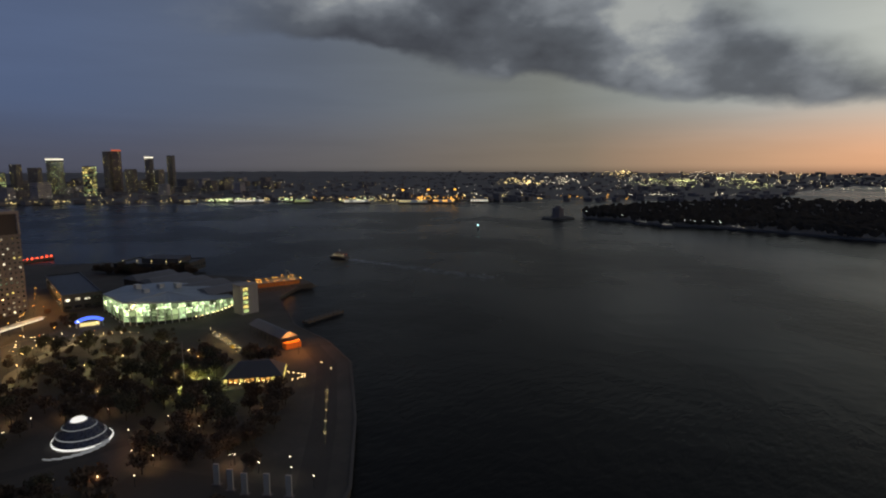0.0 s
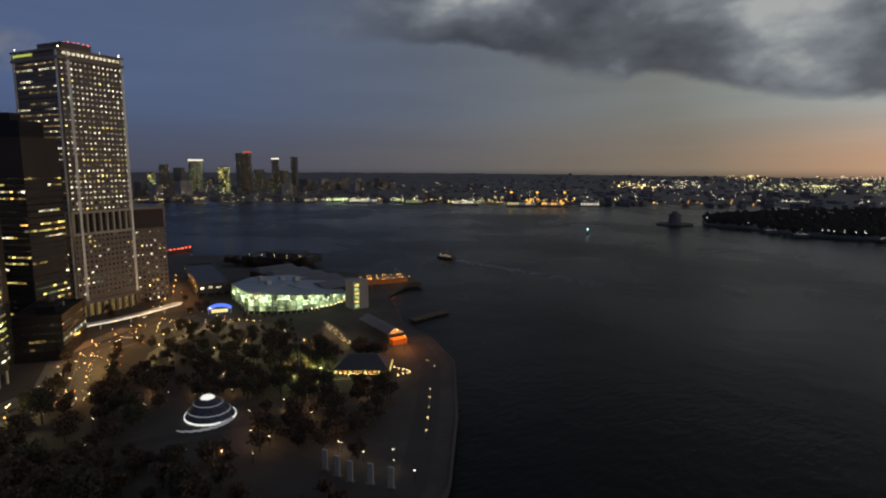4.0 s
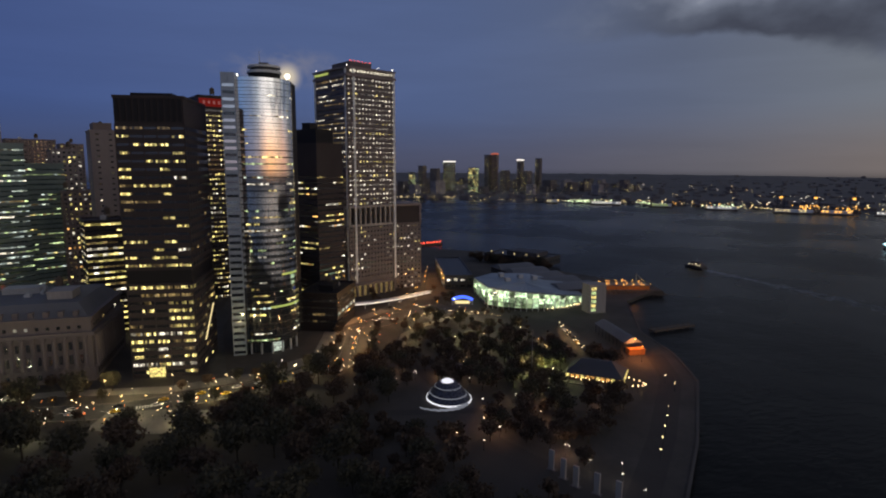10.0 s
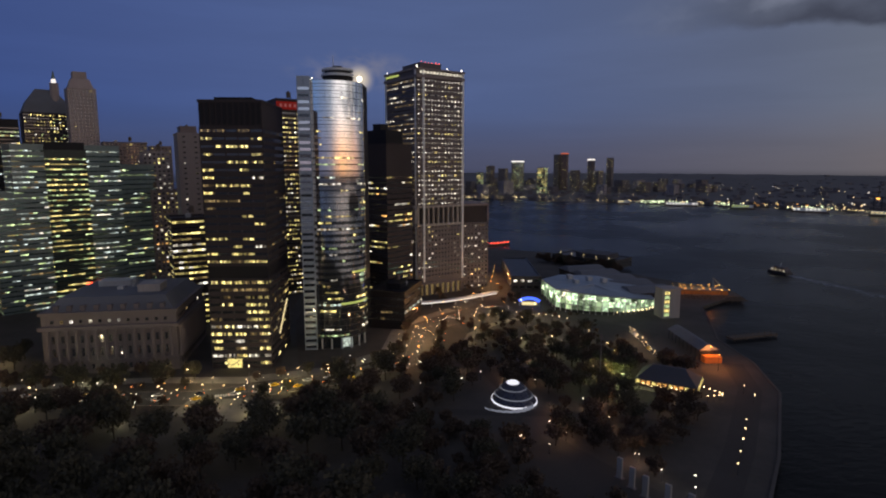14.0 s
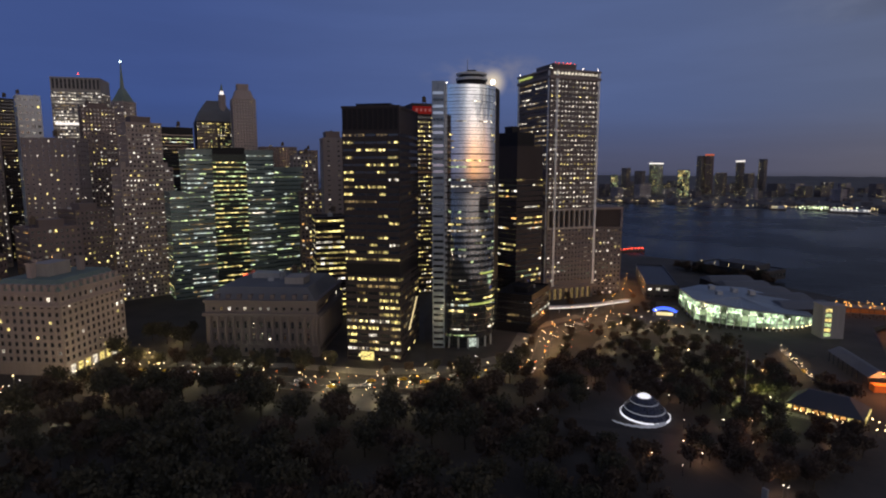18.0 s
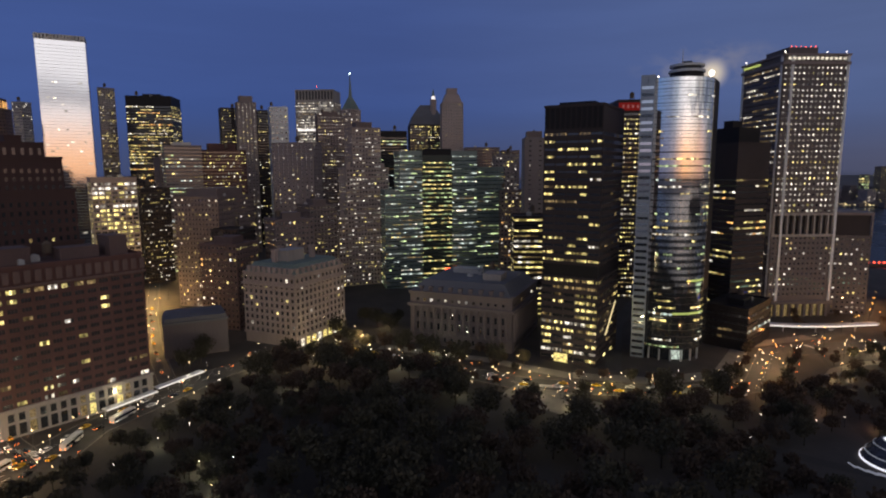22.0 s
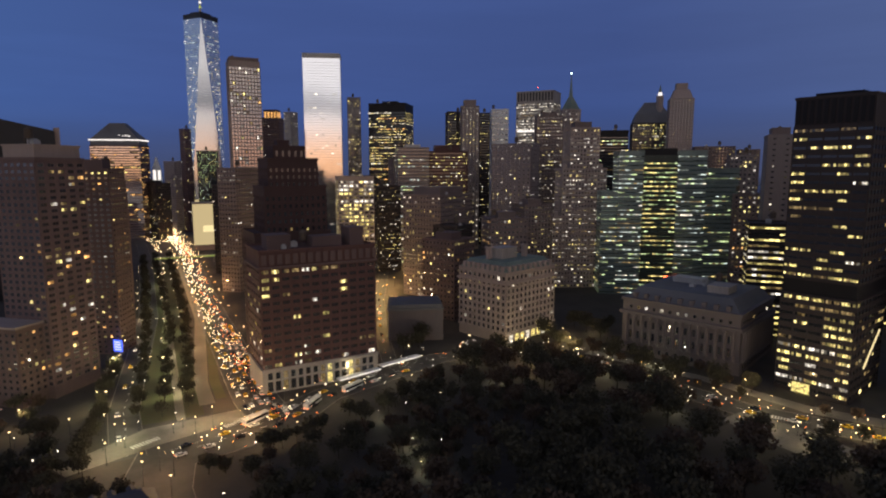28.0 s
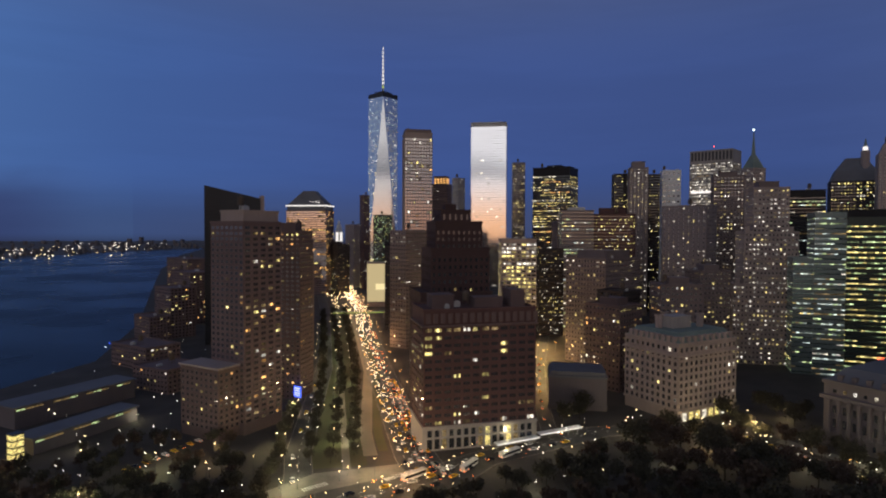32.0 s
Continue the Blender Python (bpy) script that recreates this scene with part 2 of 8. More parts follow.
M = {
    "black_metal": surface("black_anodised_metal", (0.014, 0.013, 0.016), 0.55, 0.0, spec=0.2),
    "bronze": surface("dark_bronze_cladding", (0.042, 0.034, 0.036), 0.6, 0.0, spec=0.2),
    "brown": surface("brown_precast", (0.165, 0.126, 0.12), 0.8),
    "dark_precast": surface("dark_brown_precast", (0.125, 0.106, 0.108), 0.8, streak=True),
    "grey_precast": surface("grey_precast", (0.205, 0.17, 0.168), 0.8, streak=True),
    "limestone": surface("limestone", (0.31, 0.25, 0.232), 0.85, streak=True),
    "pale_stone": surface("pale_stone", (0.30, 0.275, 0.26), 0.85, streak=True),
    "granite": surface("grey_granite", (0.125, 0.105, 0.11), 0.8, streak=True),
    "brick": surface("red_brick", (0.095, 0.049, 0.046), 0.9, small=2.0, streak=True),
    "dark_brick": surface("dark_red_brick", (0.058, 0.032, 0.032), 0.9, small=2.0, streak=True),
    "brown_brick": surface("brown_brick", (0.125, 0.084, 0.08), 0.9, small=2.0, streak=True),
    "pink_brick": surface("pink_buff_brick", (0.14, 0.096, 0.096), 0.9, small=2.0, streak=True),
    "white_panel": surface("white_panel", (0.62, 0.63, 0.65), 0.5, streak=True),
    "blue_panel": surface("blue_grey_panel", (0.22, 0.26, 0.30), 0.4, 0.2, streak=True),
    "green_panel": surface("dark_green_panel", (0.035, 0.045, 0.04), 0.4, 0.2),
    "steel": surface("painted_steel", (0.42, 0.42, 0.42), 0.45, 0.2),
    "dark_steel": surface("dark_steel", (0.05, 0.05, 0.055), 0.5, 0.5),
    "dark_slate": surface("dark_slate_roof", (0.05, 0.05, 0.06), 0.75),
    "slate": surface("slate_roof", (0.12, 0.122, 0.135), 0.7),
    "copper": surface("green_copper_roof", (0.13, 0.18, 0.16), 0.7, tint=(0.17, 0.21, 0.18)),
    "dark_glass": mirror_glass("dark_window_glass", (0.10, 0.11, 0.125), 0.07, 0.02, 0.75),
    "smoke_glass": surface("smoked_black_glass", (0.018, 0.02, 0.026), 0.35, 0.1, var=0.3, spec=0.35),
    "pane_glass": mirror_glass("sash_window_glass", (0.2, 0.2, 0.215), 0.09, 0.02, 0.75),
    "green_glass": mirror_glass("green_tinted_glass", (0.16, 0.26, 0.24), 0.07, 0.03, 0.8),
    "mirror": mirror_glass("silver_mirror_glass", (0.88, 0.90, 0.94), 0.06, 0.0, 0.98),
    # grey lightened to imitate dusk haze over the far blocks
    "haze_grey": surface("haze_pale_concrete", (0.24, 0.215, 0.235), 0.9),
    "shell_glass": surface("dark_blue_shell_glass", (0.055, 0.06, 0.09), 0.3, 0.2),
    "far_roofs": surface("far_dark_roofs", (0.12, 0.105, 0.108), 0.9, small=0.05),
    "silver_glass": mirror_glass("pale_mirror_glass", (0.76, 0.79, 0.86), 0.06, 0.02, 0.97),
    "warm_glass": mirror_glass("warm_grey_mirror_glass", (0.62, 0.56, 0.56), 0.12, 0.03, 0.9),
    "teal_panel": surface("teal_grey_spandrel", (0.16, 0.205, 0.205), 0.4, 0.3, streak=True),
    "pale_panel": surface("pale_blue_panel", (0.29, 0.33, 0.39), 0.35, 0.4, streak=True),
    "quay": surface("worn_quay_stone", (0.04, 0.034, 0.03), 0.9, small=1.2),
    "asphalt": surface("asphalt", (0.055, 0.053, 0.05), 0.85, var=0.45, small=0.8, big=0.1),
    "paving": surface("stone_paving", (0.17, 0.155, 0.135), 0.85, var=0.4, small=0.7, big=0.1),
    "path": surface("park_path", (0.2, 0.18, 0.135), 0.9, small=1.2),
    "lawn": surface("lawn", (0.06, 0.08, 0.028), 0.95, small=1.5, tint=(0.07, 0.06, 0.03)),
    "ground": surface("city_ground", (0.055, 0.047, 0.04), 0.92, var=0.5, small=0.35),
    "seawall": surface("granite_seawall", (0.07, 0.062, 0.055), 0.85),
    "bark": surface("bark", (0.05, 0.04, 0.03), 0.95),
    # far land's colour is raised to stand in for haze
    "far_land": surface("far_wooded_land", (0.1, 0.092, 0.09), 0.95, small=0.02, big=0.003),
    "wood": surface("weathered_timber", (0.10, 0.075, 0.055), 0.9),
    "white_paint": surface("white_paint", (0.72, 0.72, 0.70), 0.6, var=0.1),
    # orange lamplight put into the colour of slip shed and pavilion end
    "orange_paint": surface("orange_for_lamplight", (0.62, 0.20, 0.04), 0.6, var=0.2),
    "car_dark": surface("dark_car_paint", (0.03, 0.03, 0.035), 0.25, 0.3, var=0.1, bump=0),
    "car_white": surface("white_car_paint", (0.65, 0.65, 0.65), 0.25, 0.0, var=0.06, bump=0),
    "car_yellow": surface("yellow_taxi_paint", (0.70, 0.42, 0.03), 0.25, 0.0, var=0.06, bump=0),
    "rubber": surface("tyre_rubber", (0.02, 0.02, 0.02), 0.9, bump=0),
    "bulb_white": lamp_mat("white_lamp", (1.0, 0.90, 0.72), 9),
    "bulb_warm": lamp_mat("warm_lamp", (1.0, 0.72, 0.35), 9),
    "bulb_orange": lamp_mat("sodium_lamp", (1.0, 0.42, 0.08), 9),
    "strip_white": lamp_mat("white_light_strip", (1.0, 0.95, 0.9), 1.1),
    "strip_yellow": lamp_mat("yellow_light_strip", (1.0, 0.82, 0.42), 1.0),
    "strip_green": lamp_mat("yellow_green_light_strip", (0.75, 0.9, 0.25), 0.55),
    "blue_light": lamp_mat("blue_light", (0.05, 0.12, 1.0), 2.2),
    "red_light": lamp_mat("red_light", (1.0, 0.08, 0.03), 5),
    "dim_red": lamp_mat("dim_red_letter", (1.0, 0.35, 0.35), 0.22),
    "tail": lamp_mat("tail_lamp", (1.0, 0.22, 0.05), 5),
    "head": lamp_mat("head_lamp", (1.0, 0.85, 0.58), 8),
    # even glow, also standing in for floodlight on the tan block's wall
    "podium_light": lamp_mat("glowing_tan_front", (1.0, 0.80, 0.42), 0.55),
    "foam": surface("foamy_wake_water", (0.3, 0.31, 0.33), 0.6, small=0.3, big=0.05, var=0.6),
    "moon": lamp_mat("moonlit_disc", (1.0, 0.93, 0.80), 3),
}
M["car_glass"] = M["dark_glass"]


def leaf_mat(name, a, b):
    m = bpy.data.materials.new(name)
    m.use_nodes = True
    N = Nodes(m.node_tree)
    isl = N.add("ShaderNodeNewGeometry").outputs["Random Per Island"]
    rnd = N.add("ShaderNodeObjectInfo").outputs["Random"]
    base = N.mix(N.math("MULTIPLY_ADD", isl, 0.6, N.math("MULTIPLY", rnd, 0.4)), a, b)
    p = N.add("ShaderNodeBsdfPrincipled")
    N.link(base, p.inputs["Base Color"])
    p.inputs["Roughness"].default_value = 0.8
    p.inputs["Specular IOR Level"].default_value = 0.2
    # thin leaves let some light through
    thin = N.add("ShaderNodeBsdfTranslucent")
    N.link(base, thin.inputs[0])
    both = N.add("ShaderNodeMixShader")
    both.inputs[0].default_value = 0.22
    N.link(p.outputs[0], both.inputs[1])
    N.link(thin.outputs[0], both.inputs[2])
    o = N.add("ShaderNodeOutputMaterial")
    N.link(both.outputs[0], o.inputs[0])
    return m


# the hazy leaf is paler: distance haze is mixed into its colour
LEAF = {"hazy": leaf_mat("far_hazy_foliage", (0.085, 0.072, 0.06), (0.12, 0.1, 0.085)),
        "green": leaf_mat("green_foliage", (0.05, 0.047, 0.034), (0.085, 0.077, 0.054)),
        "rust": leaf_mat("rusty_autumn_foliage", (0.07, 0.05, 0.038), (0.105, 0.076, 0.057))}


def water_mat():
    m = bpy.data.materials.new("harbour_water")
    m.use_nodes = True
    N = Nodes(m.node_tree)
    co = N.add("ShaderNodeTexCoord").outputs["Object"]
    mp = N.add("ShaderNodeMapping")
    mp.inputs["Rotation"].default_value = (0, 0, radians(35))
    mp.inputs["Scale"].default_value = (1.0, 0.4, 1.0)
    N.link(co, mp.inputs[0])
    a, b, c = N.noise(mp.outputs[0], 0.30, 4, 0.6), N.noise(co, 0.035, 3), N.noise(co, 0.004, 3)
    h = N.math("ADD", N.math("MULTIPLY", a, 0.8), N.math("MULTIPLY", b, 1.6))
    p = N.add("ShaderNodeBsdfPrincipled")
    p.inputs["Base Color"].default_value = (0.012, 0.0125, 0.0125, 1)
    N.link(N.remap(c, 0.35, 0.65, 0.2, 0.32), p.inputs["Roughness"])
    p.inputs["IOR"].default_value = 1.235
    p.inputs["Specular IOR Level"].default_value = 0.1
    bp = N.add("ShaderNodeBump")
    bp.inputs["Strength"].default_value, bp.inputs["Distance"].default_value = 0.4, 1.0
    N.link(h, bp.inputs["Height"])
    N.link(bp.outputs[0], p.inputs["Normal"])
    o = N.add("ShaderNodeOutputMaterial")
    N.link(p.outputs[0], o.inputs[0])
    return m


M["water"] = water_mat()


# ---- mesh helpers ----
class Geo:
    """Vertices and faces of one mesh, with a material slot for each face."""

    def __init__(self):
        self.v, self.f, self.s = [], [], []

    def box(self, x0, y0, z0, x1, y1, z1, slot=0):
        n = len(self.v)
        self.v += [(x0, y0, z0), (x1, y0, z0), (x1, y1, z0), (x0, y1, z0), (x0, y0, z1), (x1, y0, z1), (x1, y1, z1), (x0, y1, z1)]
        self.f += [(n, n + 3, n + 2, n + 1), (n + 4, n + 5, n + 6, n + 7), (n, n + 1, n + 5, n + 4), (n + 1, n + 2, n + 6, n + 5),
                   (n + 2, n + 3, n + 7, n + 6), (n + 3, n, n + 4, n + 7)]
        self.s += [slot] * 6

    def turned_box(self, m, slot=0, back=True):
        """A unit cube, centred, under the matrix m; back is the face that lies against a wall."""
        n = len(self.v)
        for z in (-0.5, 0.5):
            for x, y in ((-0.5, -0.5), (0.5, -0.5), (0.5, 0.5), (-0.5, 0.5)):
                self.v.append(tuple(m @ Vector((x, y, z))))
        self.f += [(n, n + 3, n + 2, n + 1), (n + 4, n + 5, n + 6, n + 7), (n, n + 1, n + 5, n + 4), (n + 1, n + 2, n + 6, n + 5),
                   (n + 3, n, n + 4, n + 7)]
        if back:
            self.f.append((n + 2, n + 3, n + 7, n + 6))
        self.s += [slot] * (6 if back else 5)

    def rim(self, x0, y0, x1, y1, t, z0, z1, slot=0):
        """A closed rectangular kerb of thickness t."""
        n = len(self.v)
        for z in (z0, z1):
            for e in (0, t):
                self.v += [(x0 + e, y0 + e, z), (x1 - e, y0 + e, z), (x1 - e, y1 - e, z), (x0 + e, y1 - e, z)]
        for i in range(4):
            j = (i + 1) % 4
            self.f += [(n + i, n + j, n + 8 + j, n + 8 + i), (n + 4 + j, n + 4 + i, n + 12 + i, n + 12 + j), (n + 8 + i, n + 8 + j, n + 12 + j, n + 12 + i), (n + j, n + i, n + 4 + i, n + 4 + j)]
        self.s += [slot] * 16

    def prism(self, ring, z0, z1, slot=0, top=None):
        """An upright prism over a ring of (x, y), counter-clockwise; top: another ring for a taper."""
        n, k = len(self.v), len(ring)
        top = top or ring
        self.v += [(x, y, z0) for x, y in ring] + [(x, y, z1) for x, y in top]
        self.f += [tuple(range(n + k - 1, n - 1, -1)), tuple(range(n + k, n + 2 * k))]
        self.f += [(n + i, n + (i + 1) % k, n + k + (i + 1) % k, n + k + i) for i in range(k)]
        self.s += [slot] * (k + 2)

    def tube(self, x, y, z0, z1, r0, r1=None, sides=8, slot=0):
        r1 = r0 if r1 is None else r1
        ring = [(x + r0 * math.cos(2 * math.pi * i / sides), y + r0 * math.sin(2 * math.pi * i / sides)) for i in range(sides)]
        top = [(x + r1 * math.cos(2 * math.pi * i / sides), y + r1 * math.sin(2 * math.pi * i / sides)) for i in range(sides)]
        self.prism(ring, z0, z1, slot, top)

    def limb(self, a, b, r0, r1, sides=5, slot=0):
        a, b = Vector(a), Vector(b)
        q = (b - a).to_track_quat("Z", "Y")
        n = len(self.v)
        for p, r in ((a, r0), (b, r1)):
            for i in range(sides):
                t = 2 * math.pi * i / sides
                self.v.append(tuple(p + q @ Vector((r * math.cos(t), r * math.sin(t), 0))))
        self.f += [(n + i, n + (i + 1) % sides, n + sides + (i + 1) % sides, n + sides + i) for i in range(sides)]
        self.f += [tuple(range(n + sides - 1, n - 1, -1)), tuple(range(n + sides, n + 2 * sides))]
        self.s += [slot] * (sides + 2)

    def ball(self, c, r, slot=0, rings=4, sides=8):
        n = len(self.v)
        for j in range(1, rings):
            t = math.pi * j / rings
            for i in range(sides):
                u = 2 * math.pi * i / sides
                self.v.append((c[0] + r * math.sin(t) * math.cos(u), c[1] + r * math.sin(t) * math.sin(u), c[2] + r * math.cos(t)))
        a, b = len(self.v), len(self.v) + 1
        self.v += [(c[0], c[1], c[2] + r), (c[0], c[1], c[2] - r)]
        count = len(self.f)
        for i in range(sides):
            j = (i + 1) % sides
            self.f.append((a, n + i, n + j))
            self.f.append((b, n + (rings - 2) * sides + j, n + (rings - 2) * sides + i))
            for k in range(rings - 2):
                self.f.append((n + k * sides + i, n + (k + 1) * sides + i, n + (k + 1) * sides + j, n + k * sides + j))
        self.s += [slot] * (len(self.f) - count)

    def mesh(self, name, mats):
        me = bpy.data.meshes.new(name)
        me.from_pydata(self.v, [], self.f)
        for m in mats if isinstance(mats, (list, tuple)) else [mats]:
            me.materials.append(m)
        if max(self.s, default=0):
            me.polygons.foreach_set("material_index", self.s)
        me.update()
        return me


def part(name, geo, mats, parent, label="", m=None):
    """One mesh object under a thing or under a part."""
    ob = new(name, geo if isinstance(geo, bpy.types.Mesh) else geo.mesh(name, mats))
    ob.parent = parent
    if m is not None:
        ob.matrix_basis = m
    return tagged(ob, label)


def thing(name, label, category, x=0.0, y=0.0, z=GZ, turn=0.0, group=""):
    ob = new(name)
    ob.matrix_basis = pose(x, y, z, 0, 0, turn)
    return tagged(ob, label, category, group)


def setting(name, geo, mats, label="", category=""):
    ob = new(name, geo.mesh(name, mats))
    return tagged(ob, label, category, kind="structure")


UNIT = Geo()
UNIT.box(-0.5, -0.5, -0.5, 0.5, 0.5, 0.5)
PANE = {key: UNIT.mesh("pane_" + key[0], LIT[key]) for key in LIT if not key[1]}
PANE["dark", False] = UNIT.mesh("pane_dark", M["dark_glass"])

# ---- setting: water, land, roads ----
def disc_ring(r, n):
    return [(r * math.cos(2 * math.pi * i / n), r * math.sin(2 * math.pi * i / n)) for i in range(n)]


def build_water():
    g = Geo()
    ring = disc_ring(4950, 96)
    g.v = [(x, y, 0.0) for x, y in ring]
    g.f, g.s = [tuple(range(96))], [0]
    setting("water", g, M["water"], "dark rippled harbour water at dusk", "water")


build_water()

SHORE = [(152, -117), (196, -155), (256, -200), (300, -216), (345, -222), (395, -246), (432, -262), (470, -318), (520, -300), (590, -262),
         (650, -250), (735, -232), (760, -190), (900, -60), (1150, 120), (1900, 500), (2600, 1100), (2900, 4200), (500, 4600), (190, 3000),
         (70, 1900), (28, 1204), (5, 800), (-30, 582), (-70, 530), (-105, 480), (-140, 380), (-120, 292), (-55, 250), (-5, 222), (38, 150),
         (72, 60), (108, -50)]


def build_land():
    g = Geo()
    g.prism(SHORE, -4, GZ)
    setting("ground", g, M["ground"], "dark paved city ground above a granite seawall", "ground")
    # coping stones along the promenade
    g = Geo()
    pts = SHORE[-6:] + SHORE[:8]
    for a, b in zip(pts, pts[1:]):
        d = Vector(b) - Vector(a)
        mid = (Vector(a) + Vector(b)) / 2
        g.turned_box(Matrix.Translation((mid.x, mid.y, GZ + 0.15)) @ Matrix.Rotation(math.atan2(d.y, d.x), 4, "Z") @ Matrix.Diagonal((d.length, 1.2, 0.3, 1)))
    setting("seawall_coping", g, M["seawall"], "granite coping along the waterfront promenade", "seawall")


build_land()


def strip(name, pts, width, mat, z, label, category, kerb=False):
    """A road, path or lawn along a bent line, with kerbs where it has them."""
    g = Geo()
    P = [Vector(p) for p in pts]
    L, R = [], []
    for i, p in enumerate(P):
        d = (P[min(i + 1, len(P) - 1)] - P[max(i - 1, 0)]).normalized()
        n = Vector((-d.y, d.x))
        w = width[i] if isinstance(width, (list, tuple)) else width
        L.append(p + n * w / 2)
        R.append(p - n * w / 2)
    for i in range(len(P)):
        g.v += [(L[i].x, L[i].y, z), (R[i].x, R[i].y, z)]
        if i:
            k = 2 * i
            g.f.append((k - 2, k - 1, k + 1, k))
            g.s.append(0)
    ob = setting(name, g, mat, label, category)
    if kerb:
        for side, name2 in ((L, "kerb"), (R, "kerb")):
            g = Geo()
            for a, b in zip(side, side[1:]):
                d = b - a
                mid = (a + b) / 2
                g.turned_box(Matrix.Translation((mid.x, mid.y, z + 0.06)) @ Matrix.Rotation(math.atan2(d.y, d.x), 4, "Z") @ Matrix.Diagonal((d.length, 0.35, 0.16, 1)))
            part(name2, g, M["paving"], ob)
    return ob


WEST = [(118, 232), (124, 262), (184, 467), (290, 800), (512, 1624)]          # east carriageway of the avenue
WEST2 = [(60, 240), (72, 290), (138, 467), (238, 800), (455, 1624)]           # west carriageway
PLACE = [(54, 180), (58, 206), (72, 232), (116, 230), (153, 243), (232, 246), (290, 222)]
STATE = [(290, 222), (292, 170), (284, 90), (290, 62), (302, 20), (330, -24), (398, -36), (432, -80), (440, -112)]
strip("road_avenue_east", WEST, 21, M["asphalt"], GZ + 0.02, "worn asphalt avenue full of evening traffic", "road", True)
strip("road_avenue_west", WEST2, 13, M["asphalt"], GZ + 0.02, "worn asphalt carriageway beside the tree rows", "road", True)
strip("road_waterfront", PLACE, [22, 26, 30, 28, 18, 16, 14], M["asphalt"], GZ + 0.03, "lamplit asphalt street along the park", "road", True)
strip("road_park_side", STATE, [14, 15, 18, 18, 16, 16, 18, 22, 30], M["asphalt"], GZ + 0.04, "lamplit asphalt street below the towers", "road", True)
strip("road_restaurant", [(372, -176), (340, -172), (306, -166)], 8, M["asphalt"], GZ + 0.07, "short lamplit lane with parked cars by the restaurant", "road")
strip("road_canyon", [(204, 256), (244, 317), (303, 395), (372, 478), (440, 560)], 9, M["asphalt"], GZ + 0.02, "narrow asphalt street between tall buildings", "road", True)
strip("road_side_street", [(322, 48), (420, 62), (520, 60)], 9, M["asphalt"], GZ + 0.05, "narrow asphalt side street between towers", "road")
strip("road_terminal", [(440, -60), (500, -95), (600, -120)], 16, M["asphalt"], GZ + 0.05, "asphalt street in front of the ferry terminal", "road")
strip("avenue_lawn", [(84, 266), (146, 460), (250, 800)], [30, 28, 24], M["lawn"], GZ + 0.012, "shaded grass under the avenue tree rows", "lawn")
strip("median_lawn", [(112, 275), (120, 303), (172, 438), (276, 780)], [5, 5, 5, 4], M["lawn"], GZ + 0.06, "grass strip between the carriageways", "lawn")
strip("median_path", [(88, 262), (151, 467), (254, 800)], [4, 4, 4], M["path"], GZ + 0.08, "pale paved walk between tree rows", "pavement")
strip("pavement_corner", [(38, 246), (74, 254), (112, 250)], [10, 20, 12], M["paving"], GZ + 0.075, "pale crossing pavement at the head of the avenue", "pavement")
strip("pavement_towers", [(308, 190), (312, 120), (306, 70), (316, 26), (344, -8), (404, -18), (446, -60)], [9, 8, 10, 12, 12, 10, 9], M["paving"], GZ + 0.09, "stone pavement in front of the towers", "pavement")
strip("median_walk_east", [(104, 272), (113, 303), (166, 440), (272, 790)], [7, 7, 7, 5], M["path"], GZ + 0.07, "narrow paved walk beside the avenue", "pavement")
strip("promenade", [(30, 200), (78, 62), (114, -48), (160, -106), (204, -144), (262, -188), (300, -203)], 11, M["quay"], GZ + 0.03, "stone promenade along the seawall", "pavement")
strip("memorial_plaza", [(152, -92), (186, -74), (214, -60)], 34, M["quay"], GZ + 0.05, "granite paved memorial plaza", "pavement")
strip("park_path_a", [(284, 60), (262, 0), (252, -40), (244, -90), (225, -140)], 6, M["quay"], GZ + 0.04, "curving park path", "pavement")
strip("park_path_b", [(420, -60), (360, -66), (300, -60), (262, -66)], 5, M["quay"], GZ + 0.045, "curving park path", "pavement")
strip("park_path_c", [(232, 236), (200, 170), (160, 90), (120, 0), (118, -40)], 6, M["quay"], GZ + 0.05, "curving park path", "pavement")
strip("pavement_plaza", [(262, 44), (268, 66), (274, 92)], [22, 26, 18], M["paving"], GZ + 0.06, "lamplit stone forecourt at the park edge", "pavement")
strip("terminal_walk", [(350, -56), (376, -64), (396, -80), (410, -102), (422, -124)], 6, M["path"], GZ + 0.065, "pale curving walk to the ferry terminal", "pavement")
strip("terminal_plaza", [(400, -112), (386, -150), (352, -180)], [50, 40, 26], M["quay"], GZ + 0.055, "paved forecourt of the ferry terminal", "pavement")


# ---- buildings ----
PANES, BARS, GLASS = {}, {}, {}


def building(name, label, x, y, turn, category="building", group=""):
    b = thing(name, label, category, x, y, GZ, turn, group)
    PANES[b] = []
    return b


def style(fh=3.9, bw=3.0, fw=0.6, fz=0.5, proud=0.3, p=0.4, mix=(("yellow", 1),), base=0.0, top=0.0, glass="dark_glass", run=0.0, sub=1, band=False):
    """How a facade is divided: storey height, bay width, share of the bay and storey that is window, depth of the piers,
    share of lit windows, their colours, blank height below and above, how far whole storeys are lit alike,
    panes to a bay, and whether the windows run on as ribbons."""
    return dict(fh=fh, bw=bw, fw=fw, fz=fz, proud=proud, p=p, mix=mix, base=base, top=top, glass=glass, run=run, sub=sub, band=band)


